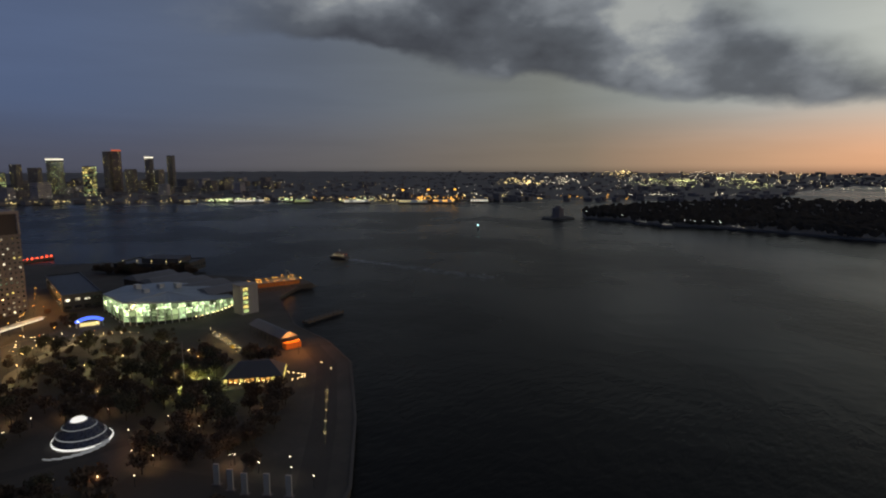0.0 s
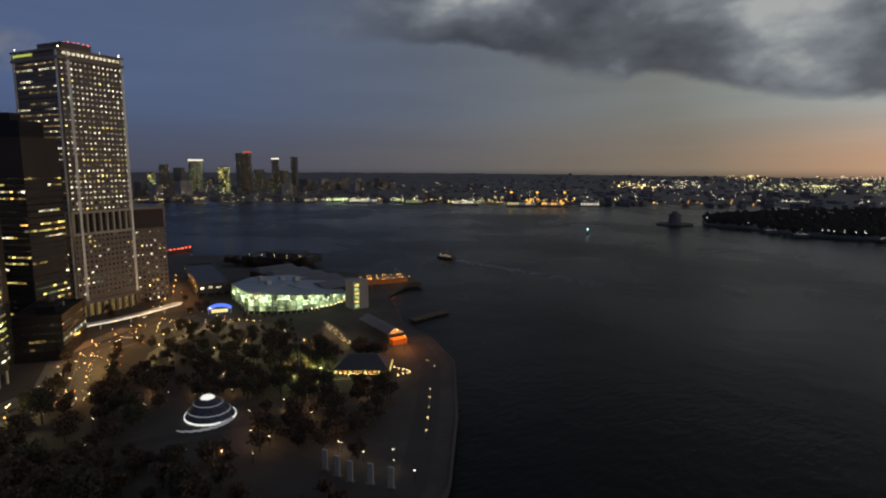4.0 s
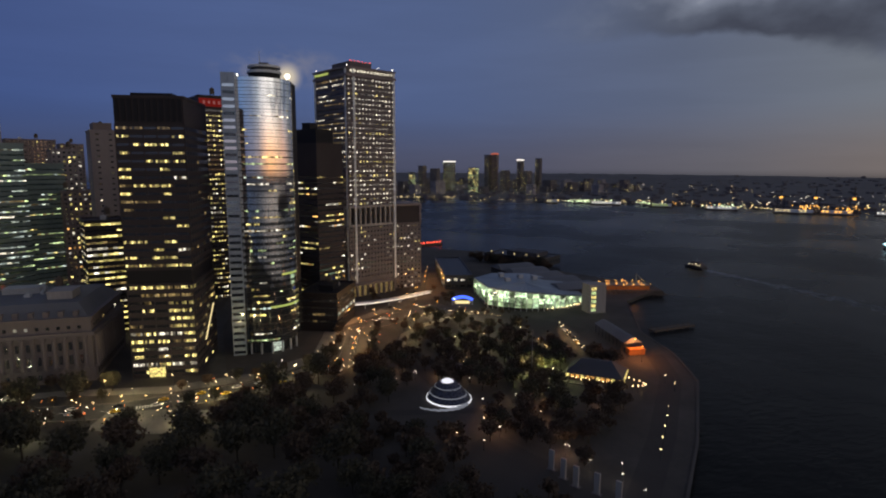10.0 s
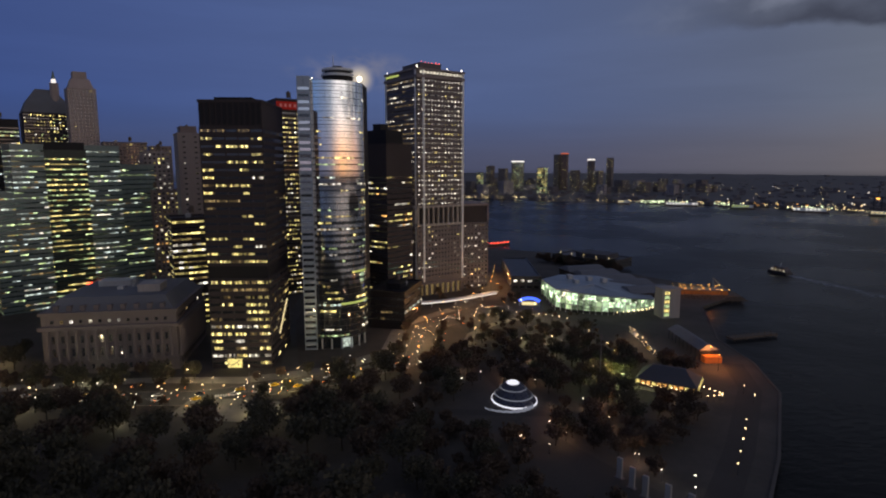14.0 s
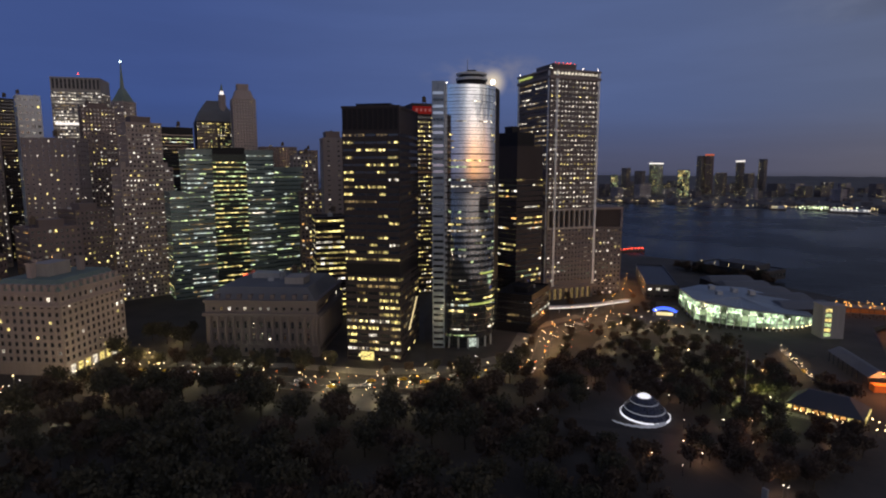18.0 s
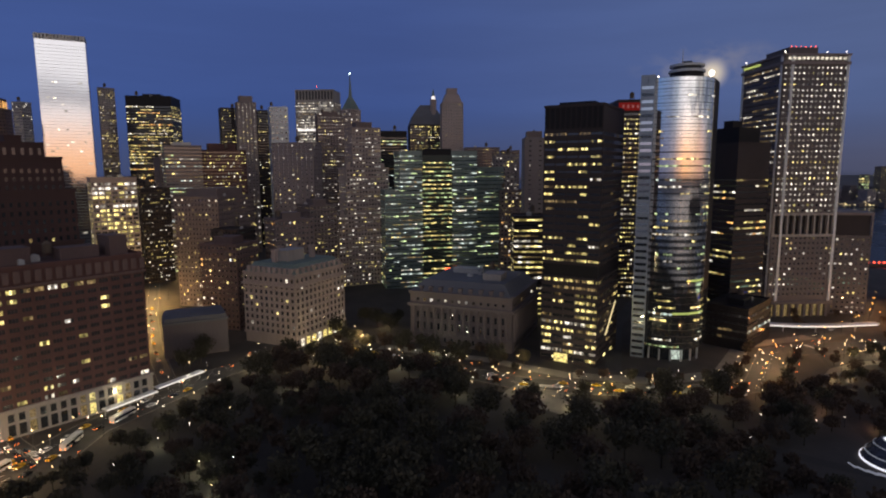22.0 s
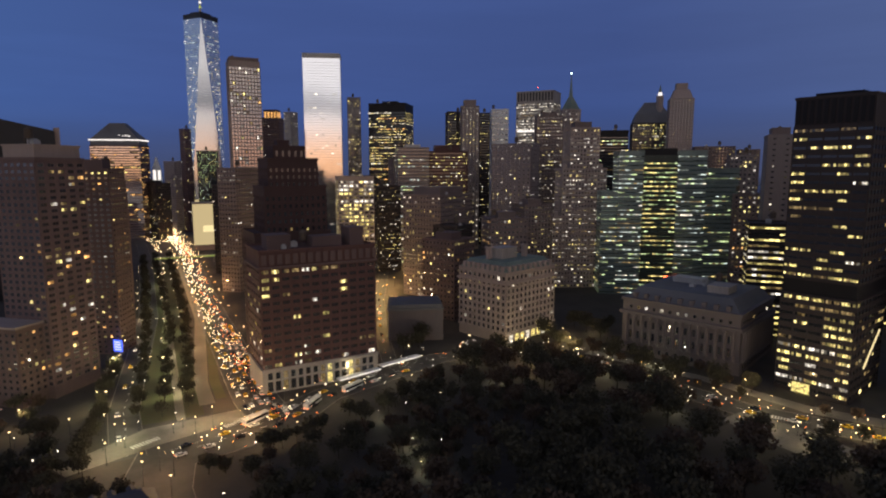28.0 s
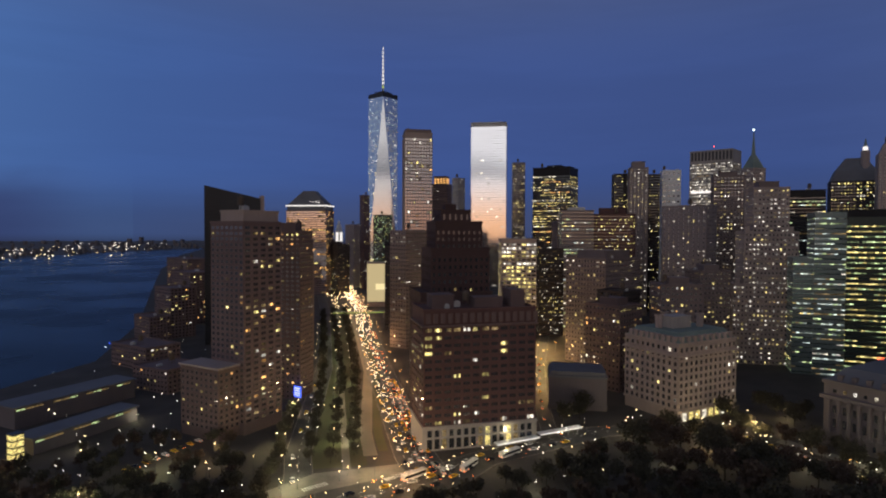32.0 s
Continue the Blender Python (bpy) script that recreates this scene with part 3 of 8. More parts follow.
def facade(b, g, o, d, n, length, z0, h, st, front, wall=None):
    """Piers, spandrels and windows on one upright face: o its lower corner, d along it, n outwards."""
    nb = max(1, round(length / st["bw"]))
    bw = length / nb
    zone = h - st["base"] - st["top"]
    nf = max(1, int(zone / st["fh"]))
    fh = zone / nf
    turn = Matrix(((d.x, -n.x, 0, 0), (d.y, -n.y, 0, 0), (0, 0, 1, 0), (0, 0, 0, 1)))
    pw, sh, pr = bw * (1 - st["fw"]), fh * (1 - st["fz"]), st["proud"]

    def slab(u0, u1, w0, w1, out):
        c = o + d * ((u0 + u1) / 2) + n * (out / 2)
        m = Matrix.Translation((c.x, c.y, (w0 + w1) / 2)) @ turn @ Matrix.Diagonal((u1 - u0, out, w1 - w0, 1))
        if wall and front:
            if wall not in BARS:
                BARS[wall] = UNIT.mesh("facade_bar", wall)
            ob = new("pier" if w1 - w0 > u1 - u0 else "spandrel", BARS[wall])
            ob.parent, ob.matrix_basis = b, m
        else:
            g.turned_box(m)

    zb = z0 + st["base"]
    for i in range(nb + 1):
        u = i * bw
        slab(max(u - pw / 2, 0), min(u + pw / 2, length), zb, zb + zone, pr)
    for k in range(nf + 1):
        w = zb + k * fh
        slab(0, length, max(w - sh / 2, zb), min(w + sh / 2, zb + zone), pr * 0.7)
    keys, weights = zip(*st["mix"])
    for k in range(nf):
        bias = random.random()
        pf = st["p"] * (1 - st["run"]) + st["run"] * (0.85 if bias < st["p"] else 0.05)
        tone = random.choices(keys, weights)[0]
        lit = random.random() < pf
        for i in range(nb):
            c = o + d * ((i + 0.5) * bw) + n * 0.05
            if not st["band"] or random.random() > 0.74:
                lit = random.random() < pf
            key = (tone if random.random() < 0.6 else random.choices(keys, weights)[0]) if lit else "dark"
            sub, ww = st["sub"], bw * st["fw"] + 0.02
            for q in range(sub):
                e = c + d * ((q + 0.5) / sub - 0.5) * ww
                on = key if sub == 1 or key == "dark" or random.random() < 0.8 else random.choice(("dim", "dark"))
                # lamplight fills only the part of a window that the blinds leave free
                part_w, part_h = (1.0, random.uniform(0.6, 0.95)) if st["band"] else (1.0, 0.95) if on == "dark" or sub > 1 else (random.uniform(0.62, 1.0), random.uniform(0.55, 1.0))
                wide, high = ww / sub - (0.22 if sub > 1 else 0), fh * st["fz"] + 0.02
                m = Matrix.Translation((e.x, e.y, zb + (k + 0.5) * fh - high * (1 - part_h) / 2)) @ turn @ Matrix.Diagonal((wide * part_w, 0.1, high * part_h, 1))
                PANES[b].append((front, on != "dark", on, m))


def tier(b, x0, y0, z0, wx, wy, h, wall, st, name="wall", st2=None, label="", cap=1.0, split=False):
    """One storeyed block of a building, with all four faces; the two that the harbour sees come first."""
    core, g = Geo(), Geo()
    core.box(x0, y0, z0, x0 + wx, y0 + wy, z0 + h)
    V = Vector
    faces = ((V((x0, y0)), V((1, 0)), V((0, -1)), wx, True), (V((x0, y0 + wy)), V((0, -1)), V((-1, 0)), wy, True),
             (V((x0 + wx, y0 + wy)), V((-1, 0)), V((0, 1)), wx, False), (V((x0 + wx, y0)), V((0, 1)), V((1, 0)), wy, False))
    for i, (o, d, n, length, front) in enumerate(faces):
        facade(b, g, o, d, n, length, z0, h, (st2 or st) if i == 1 else st, front, wall if split else None)
    if cap:
        rim = Geo()
        rim.rim(x0 - 0.4, y0 - 0.4, x0 + wx + 0.4, y0 + wy + 0.4, 0.8, z0 + h - 0.4, z0 + h + cap)
        part("parapet", rim, wall, b)
    tagged(part("facade_grid", g, wall, b), kind="stuff")
    return part(name, core, wall, b, label)


def bulkhead(b, x0, y0, z0, wx, wy, h, mat, name="roof_bulkhead", label=""):
    """Plant room on a roof, with louvres and a rim."""
    g = Geo()
    g.box(x0, y0, z0, x0 + wx, y0 + wy, z0 + h)
    g.box(x0 - 0.2, y0 - 0.2, z0 + h - 0.3, x0 + wx + 0.2, y0 + wy + 0.2, z0 + h + 0.3)
    n = max(2, int(wx / 2))
    for i in range(n):
        g.box(x0 + (i + 0.15) * wx / n, y0 - 0.12, z0 + h * 0.25, x0 + (i + 0.85) * wx / n, y0, z0 + h * 0.75)
    return part(name, g, mat, b, label)


def roof_clutter(b, x0, y0, z, wx, wy, n=4):
    """Cooling units, ducts and a water tank on a flat roof."""
    for i in range(n):
        g = Geo()
        u, v = x0 + random.uniform(0.12, 0.8) * wx, y0 + random.uniform(0.12, 0.8) * wy
        a, c, h = random.uniform(1.5, 4), random.uniform(1.5, 4), random.uniform(1.2, 3)
        if i == 0:
            # timber water tank on steel legs with a conical cap
            for p, q in ((-1.3, -1.3), (1.3, -1.3), (1.3, 1.3), (-1.3, 1.3)):
                g.box(u + p - 0.12, v + q - 0.12, z, u + p + 0.12, v + q + 0.12, z + 3)
            g.tube(u, v, z + 3, z + 7, 2.0, 1.9, 10)
            g.tube(u, v, z + 7, z + 8.6, 2.1, 0.1, 10)
            part("water_tank", g, M["wood"], b)
            continue
        g.box(u, v, z, u + a, v + c, z + h)
        g.tube(u + a / 2, v + c / 2, z + h, z + h + 0.5, min(a, c) * 0.35)
        part("roof_unit", g, M["steel"], b)


def mast(b, x, y, z, h, r=0.25, light=True):
    g = Geo()
    g.tube(x, y, z, z + h, r, r * 0.4, 6)
    a = part("antenna", g, M["steel"], b)
    if light:
        g = Geo()
        g.ball((x, y, z + h + 0.4), 0.7)
        part("warning_light", g, M["red_light"], a)


def glaze(b, cap):
    """Hang the windows: up to cap of those facing the park as parts, the rest in one run."""
    panes = PANES.pop(b)
    cap = max(6, int(cap * 0.33))
    front = [q for q in panes if q[0] and q[1]]
    random.shuffle(front)
    single, rest = front[:cap], front[cap:] + [q for q in panes if not (q[0] and q[1])]
    for _, lit, key, m in single:
        ob = new("window", PANE[key, False])
        ob.parent, ob.matrix_basis = b, m
    g, slots, mats = Geo(), {}, []
    for _, lit, key, m in rest:
        if key not in slots:
            slots[key] = len(mats)
            mats.append(M[GLASS.get(b.name, "dark_glass")] if key == "dark" else LIT[key, True])
        g.turned_box(m, slots[key], False)
    if g.v:
        tagged(part("window_run", g, mats, b), kind="stuff")


def block(name, label, x, y, turn, wx, wy, h, wall, st, cap=40, st2=None, top=None, clutter=2, group="office towers"):
    """A plain storeyed building on its lot, corner towards the harbour at x, y."""
    b = building(name, label, x, y, turn, "building", group)
    st = dict(st, run=max(st["run"], 0.35), fz=st["fz"] * 0.88)
    GLASS[b.name] = "pane_glass" if st["glass"] == "dark_glass" and wall not in ("bronze", "black_metal") else st["glass"]
    tier(b, 0, 0, 0, wx, wy, h, M[wall], st, st2=st2)
    if top:
        fx, fy, hh, mat = top
        bulkhead(b, wx * (1 - fx) / 2, wy * (1 - fy) / 2, h, wx * fx, wy * fy, hh, M[mat])
    roof_clutter(b, 0, 0, h, wx, wy, clutter)
    glaze(b, cap)
    return b


YW = (("yellow", 5), ("white", 2), ("dim", 1))
WH = (("white", 5), ("yellow", 2), ("dim", 2))
GR = (("green", 5), ("cool", 3), ("yellow", 2))
HOME = (("yellow", 3), ("orange", 2), ("dim", 2), ("white", 1))

# -- the tall gridded tower by the ferry terminal
def gridded_tower():
    b = building("office_tower", "tall brown concrete office tower with a grid of small lit windows", 494, -37, -62, "building", "office towers")
    b.scale = (1.085, 1.085, 1.035)
    st = style(3.75, 3.2, 0.46, 0.38, 0.45, 0.92, (("white", 8), ("yellow", 1)), base=0, top=6, run=0.1)
    lo = style(3.75, 3.2, 0.46, 0.40, 0.3, 0.24, WH, base=3, run=0.3)
    wide = style(3.75, 3.0, 0.8, 0.40, 0.5, 0.7, (("dim", 4), ("white", 3)), top=6, run=0.3, band=True)
    z = 76
    tier(b, 0, 0, z, 44, 48, 185 - z, M["dark_precast"], st, "upper_shaft", wide, split=True)
    tier(b, 0, 0, 12, 44, 48, 48, M["dark_precast"], lo, "lower_shaft", style(3.75, 6, 0.8, 0.4, 0.5, 0.15, WH), split=True)
    # tall open mechanical storey between the shafts
    g = Geo()
    g.box(1.5, 1.5, 60, 42.5, 46.5, z)
    part("mechanical_storey", g, M["black_metal"], b)
    g = Geo()
    for i in range(10):
        g.box(i * 43 / 9, -0.6, 60, i * 43 / 9 + 1.3, 1.5, z)
        g.box(-0.6, i * 47 / 9, 60, 1.5, i * 47 / 9 + 1.3, z)
    g.box(-0.8, -0.8, 59, 44.6, 48.6, 60.8)
    g.box(-0.8, -0.8, z - 1.6, 44.6, 48.6, z)
    part("mechanical_louvres", g, M["pale_stone"], b, "pale vertical fins")
    for u, v in ((-0.9, 0.6), (42.6, -1.1), (4.8, -1.1), (-1.1, 46)):
        g = Geo()
        g.box(u, v, 12, u + 1.6, v + 1.6, 186)
        part("corner_column", g, M["white_panel"], b, "pale full-height column")
    g = Geo()
    g.box(-1.2, -1.2, 179, 45.2, 49.2, 181)
    g.box(-1.2, -1.2, 185, 45.2, 49.2, 186.4)
    part("crown_band", g, M["grey_precast"], b)
    bulkhead(b, 8, 8, 185, 20, 26, 7, M["dark_precast"])
    for k in range(6):
        g = Geo()
        g.ball((9 + k * 3.4, 7.6, 192.6), 0.3)
        part("warning_light", g, M["red_light"], b, "red rooftop light")
    for u, v in ((1, 1), (43, 1), (1, 47), (30, 2)):
        g = Geo()
        g.tube(u, v, 186.4, 188, 0.1, sides=5)
        g.ball((u, v, 188.3), 0.2)
        part("roof_lamp", g, M["bulb_white"], b)
    g = Geo()
    g.box(-1.0, 26, 182.6, -0.4, 46, 184.0)
    part("crown_lighting", g, M["strip_green"], b, "yellow-green lit storey under the roof")
    for i in range(13):
        g = Geo()
        g.box(2.2 + i * 3.1, -1.3, 182.2, 4.2 + i * 3.1, -1.0, 184.0)
        part("crown_window", g, LIT["white", True], b, "lit window of the top storey")
    # arcade
    g = Geo()
    g.box(2, 2, 0, 42, 46, 12)
    part("lobby", g, LIT["dim", True], b, "amber lit lobby")
    for i in range(9):
        g = Geo()
        g.box(i * 42 / 8, -0.4, 0, i * 42 / 8 + 1.8, 1.4, 12)
        part("arcade_column", g, M["dark_precast"], b)
        g = Geo()
        g.box(-0.4, i * 46 / 8, 0, 1.4, i * 46 / 8 + 1.8, 12)
        part("arcade_column", g, M["dark_precast"], b)
    g = Geo()
    g.box(-2, -2, 9.6, 46, 50, 12)
    part("arcade_beam", g, M["dark_precast"], b)
    glaze(b, 300)


gridded_tower()


def annex():
    b = building("office_wing", "lower brown concrete wing beside the gridded tower", 526, -78, -78, "building", "office towers")
    b.scale = (1.085, 1.085, 0.967)
    tier(b, 0, 0, 0, 26, 34, 62, M["dark_precast"], style(3.75, 3.2, 0.44, 0.40, 0.3, 0.28, WH, run=0.5))
    g = Geo()
    g.box(1, 1, 62, 25, 33, 80)
    part("mechanical_storey", g, M["bronze"], b)
    g = Geo()
    g.box(-0.6, -0.6, 79, 26.6, 34.6, 81)
    for u in (-0.4, 25.2):
        g.box(u, -0.4, 62, u + 1.2, 0.8, 79)
    part("mechanical_frame", g, M["grey_precast"], b)
    glaze(b, 40)


annex()

def podium():
    """Low dark annex at the foot of the towers."""
    b = building("office_annex", "low dark glass annex at the foot of the towers", 392, -20, -20, "building", "office blocks")
    tier(b, 0, 0, 0, 44, 26, 26, M["black_metal"], style(4.0, 3.0, 0.85, 0.4, 0.25, 0.22, (("cool", 3), ("white", 2), ("dim", 3)), base=5, top=2, run=0.3, band=True))
    bulkhead(b, 10, 6, 26, 14, 10, 4, M["black_metal"])
    roof_clutter(b, 4, 4, 26, 34, 18, 4)
    glaze(b, 30)


podium()

# -- dark tower behind, between the mirror tower and the gridded tower
def banded_tower():
    b = building("office_tower", "dark bronze office tower with long bands of lit windows", 440, -10, -46, "building", "office towers")
    tier(b, 0, 0, 0, 28, 34, 128, M["bronze"], style(4.0, 2.8, 0.9, 0.36, 0.2, 0.34, YW + (("orange", 2),), base=8, top=22, run=0.6, band=True))
    bulkhead(b, 4, 4, 128, 18, 22, 11, M["black_metal"])
    bulkhead(b, 8, 14, 139, 8, 8, 5, M["black_metal"])
    glaze(b, 150)


banded_tower()


def mirror_tower():
    """Curved mirror-glass tower with a flat banded edge."""
    b = building("office_tower", "slender curved mirror-glass office tower reflecting the sunset", 360, 20, 0, "building", "office towers")
    h, r = 162.0, 20.5
    cx, cy = 14.1, 5.5
    n = 26
    a0, a1 = radians(150), radians(262)
    arc = [(cx + r * math.cos(a0 + (a1 - a0) * i / n), cy + r * math.sin(a0 + (a1 - a0) * i / n)) for i in range(n + 1)]
    plan = arc + [(27, -17), (28, 13)]
    g = Geo()
    g.prism(plan, 7, 40)
    part("lower_curtain_wall", g, M["dark_glass"], b, "dark tinted glass of the lower storeys")
    g = Geo()
    g.prism([(x + 0.3, y + 0.1) for x, y in plan], 40, h)
    part("core", g, M["black_metal"], b)
    g = Geo()
    for x, y in arc:
        g.v += [(x, y, 40), (x, y, h)]
    g.f = [(2 * i, 2 * i + 2, 2 * i + 3, 2 * i + 1) for i in range(n)]
    g.s = [0] * n
    skin = g.mesh("curtain_wall", M["mirror"])
    skin.polygons.foreach_set("use_smooth", [True] * n)
    part("curtain_wall", skin, None, b, "silver-blue mirror glass")
    # floor lines and uprights of the curtain wall
    g = Geo()
    floors = 40
    fh = (h - 7) / floors
    for k in range(floors + 1):
        z = 7 + k * fh
        for (xa, ya), (xb, yb) in zip(arc, arc[1:]):
            d = Vector((xb - xa, yb - ya))
            mid = Vector(((xa + xb) / 2, (ya + yb) / 2))
            g.turned_box(Matrix.Translation((mid.x, mid.y, z)) @ Matrix.Rotation(math.atan2(d.y, d.x), 4, "Z") @ Matrix.Diagonal((d.length, 0.1, 0.14, 1)))
    tagged(part("mullion_grid", g, M["dark_steel"], b), kind="stuff")
    # vision glass of each storey between mirrored spandrels, taller low down to darken the reflections
    g = Geo()
    for k in range(8, floors):
        tall = fh * (0.5 if k < 19 else 0.2 if k < 30 else 0.08)
        for (xa, ya), (xb, yb) in zip(arc, arc[1:]):
            d = Vector((xb - xa, yb - ya))
            c = Vector(((xa + xb) / 2, (ya + yb) / 2)) + Vector((d.y, -d.x)).normalized() * 0.02
            g.turned_box(Matrix.Translation((c.x, c.y, 7 + (k + 0.42) * fh)) @ Matrix.Rotation(math.atan2(d.y, d.x), 4, "Z") @ Matrix.Diagonal((d.length, 0.06, tall, 1)), back=False)
    tagged(part("vision_glass", g, M["dark_glass"], b, "dark vision glass bands"), kind="stuff")
    # lit storeys: thin ribbons of lamplight that run on past several panes
    for k in range(floors):
        z = 7 + (k + 0.42) * fh
        f = k / floors
        share = random.choice((0.03, 0.08, 0.16, 0.2, 0.6)) * (0.65 if f > 0.55 else 1.5)
        tone, lit = random.choice(("white", "yellow", "yellow", "green", "cool")), False
        for i, ((xa, ya), (xb, yb)) in enumerate(zip(arc, arc[1:])):
            edge = i < n * 0.3 or i > n * 0.7
            if random.random() > 0.7:
                lit = random.random() < share * (2.2 if edge else 0.5)
            if not lit:
                continue
            d = Vector((xb - xa, yb - ya))
            c = Vector(((xa + xb) / 2, (ya + yb) / 2)) + Vector((d.y, -d.x)).normalized() * 0.06
            m = Matrix.Translation((c.x, c.y, z)) @ Matrix.Rotation(math.atan2(d.y, d.x), 4, "Z") @ Matrix.Diagonal((d.length * 0.97, 0.06, fh * random.uniform(0.16, 0.26), 1))
            PANES[b].append((True, True, tone if random.random() < 0.7 else "dim", m))
    # flat northern edge with white spandrels
    g = Geo()
    g.box(-5.6, 15.7, 0, 24, 23.2, h + 2.0)
    edge = part("stair_core", g, M["pale_panel"], b, "flat banded edge of pale panels")
    for k in range(floors + 1):
        g = Geo()
        z = 1.2 + k * fh
        g.box(-5.75, 16.3, z, -5.55, 22.6, z + fh * 0.42)
        # lower windows take dark glass to imitate dimmer reflections near the base
        part("core_window", g, M["mirror"] if k > 18 and k % 3 else M["dark_glass"], edge)
    # crown
    g = Geo()
    g.prism([(cx - 6.3 + 9 * math.cos(t * math.pi / 12), cy - 5.2 + 9 * math.sin(t * math.pi / 12)) for t in range(24)], h, h + 3.4)
    part("crown_drum", g, M["black_metal"], b)
    g = Geo()
    g.prism([(cx - 6.3 + 7.6 * math.cos(t * math.pi / 12), cy - 5.2 + 7.6 * math.sin(t * math.pi / 12)) for t in range(24)], h + 3.4, h + 8)
    part("crown_core", g, M["dark_steel"], b)
    g = Geo()
    g.prism([(cx - 6.3 + 9.8 * math.cos(t * math.pi / 12), cy - 5.2 + 9.8 * math.sin(t * math.pi / 12)) for t in range(24)], h + 3.4, h + 4.8)
    g.prism([(cx - 6.3 + 9.4 * math.cos(t * math.pi / 12), cy - 5.2 + 9.4 * math.sin(t * math.pi / 12)) for t in range(24)], h + 6.6, h + 7.8)
    part("crown_ring", g, M["white_panel"], b, "pale rings of the rooftop drum")
    mast(b, 12, 3, h + 8, 9, 0.35, False)
    bulkhead(b, 8, -2, h + 8, 7, 5, 1.8, M["dark_steel"])
    for x, y in (arc[1], arc[-6]):
        g = Geo()
        g.ball((x, y, h + 0.8), 0.3)
        part("roof_lamp", g, M["bulb_white"], b)
    # curving light bands low on the facade and the glazed lobby
    for z, i0, i1 in ((47, 15, 24), (28, 10, 25)):
        g = Geo()
        for (xa, ya), (xb, yb) in zip(arc[i0:i1], arc[i0 + 1:i1 + 1]):
            d = Vector((xb - xa, yb - ya))
            mid = Vector(((xa + xb) / 2, (ya + yb) / 2))
            g.turned_box(Matrix.Translation((mid.x, mid.y, z + i0 * 0.05)) @ Matrix.Rotation(math.atan2(d.y, d.x), 4, "Z") @ Matrix.Diagonal((d.length, 0.4, 1.1, 1)))
        part("light_band", g, M["strip_green"], b, "curving yellow-green light band")
    g = Geo()
    g.prism([(cx + (r - 3) * math.cos(a0 + (a1 - a0) * i / n), cy + (r - 3) * math.sin(a0 + (a1 - a0) * i / n)) for i in range(n + 1)] + [(25, -14), (26, 12)], 0, 7)
    part("lobby", g, M["dark_glass"], b)
    for i in range(2, n, 4):
        g = Geo()
        g.tube(arc[i][0] + 0.8, arc[i][1], 0, 7, 0.5)
        part("column", g, M["steel"], b)
    for i in range(11, 16):
        g = Geo()
        x, y = cx + (r - 2.8) * math.cos(a0 + (a1 - a0) * i / n), cy + (r - 2.8) * math.sin(a0 + (a1 - a0) * i / n)
        g.box(x - 0.1, y - 0.9, 0.5, x + 0.1, y + 0.9, 6)
        part("lobby_window", g, LIT["cool", True], b)
    glaze(b, 200)


mirror_tower()


def dark_slab():
    """Dark slab with wide lit bays; a blank top and a dark belt at two fifths of its height."""
    b = building("office_tower", "black steel and glass office slab with rows of yellow windows", 324.3, 58, -5, "building", "office towers")
    lo = style(3.95, 6.6, 0.88, 0.40, 0.35, 0.72, (("yellow", 9), ("dim", 2), ("white", 1)), base=1.0, run=0.3, sub=5)
    side = style(3.95, 5.0, 0.85, 0.5, 0.3, 0.22, (("dim", 4), ("yellow", 1)), base=1.0, run=0.3)
    hi = style(3.95, 6.6, 0.88, 0.32, 0.35, 0.5, (("yellow", 9), ("dim", 3), ("white", 1)), base=0.5, top=13, run=0.35, sub=5)
    side_hi = style(3.95, 5.0, 0.85, 0.5, 0.3, 0.13, (("dim", 4), ("yellow", 1)), base=0.5, top=13, run=0.3)
    tier(b, 0, 0, 0, 44, 33, 51, M["bronze"], side, "lower_shaft", lo, cap=0, split=True)
    g = Geo()
    g.box(0.3, 0.3, 51, 43.7, 32.7, 58)
    part("belt", g, M["black_metal"], b, "dark blind belt")
    tier(b, 0, 0, 58, 44, 33, 88, M["bronze"], side_hi, "upper_shaft", hi, split=True)
    g = Geo()
    for i in range(11):
        g.box(-0.5, 0.6 + i * 3.0, 134, -0.1, 2.4 + i * 3.0, 145.2)
    part("louvres", g, M["black_metal"], b, "black rooftop louvres")
    bulkhead(b, 10, 8, 146, 26, 20, 3, M["black_metal"])
    # lobby
    g = Geo()
    g.box(-0.45, 16.5, 0.4, -0.2, 24.5, 5.6)
    part("entrance", g, LIT["yellow", True], b, "bright glazed entrance")
    # slanted lit canopy on the side street
    g = Geo()
    g.turned_box(Matrix.Translation((24, -1.4, 24)) @ Matrix.Rotation(radians(-38), 4, "Y") @ Matrix.Diagonal((26, 0.5, 0.9, 1)))
    part("light_strip", g, M["strip_yellow"], b, "slanting light strip on the side wall")
    glaze(b, 300)


dark_slab()


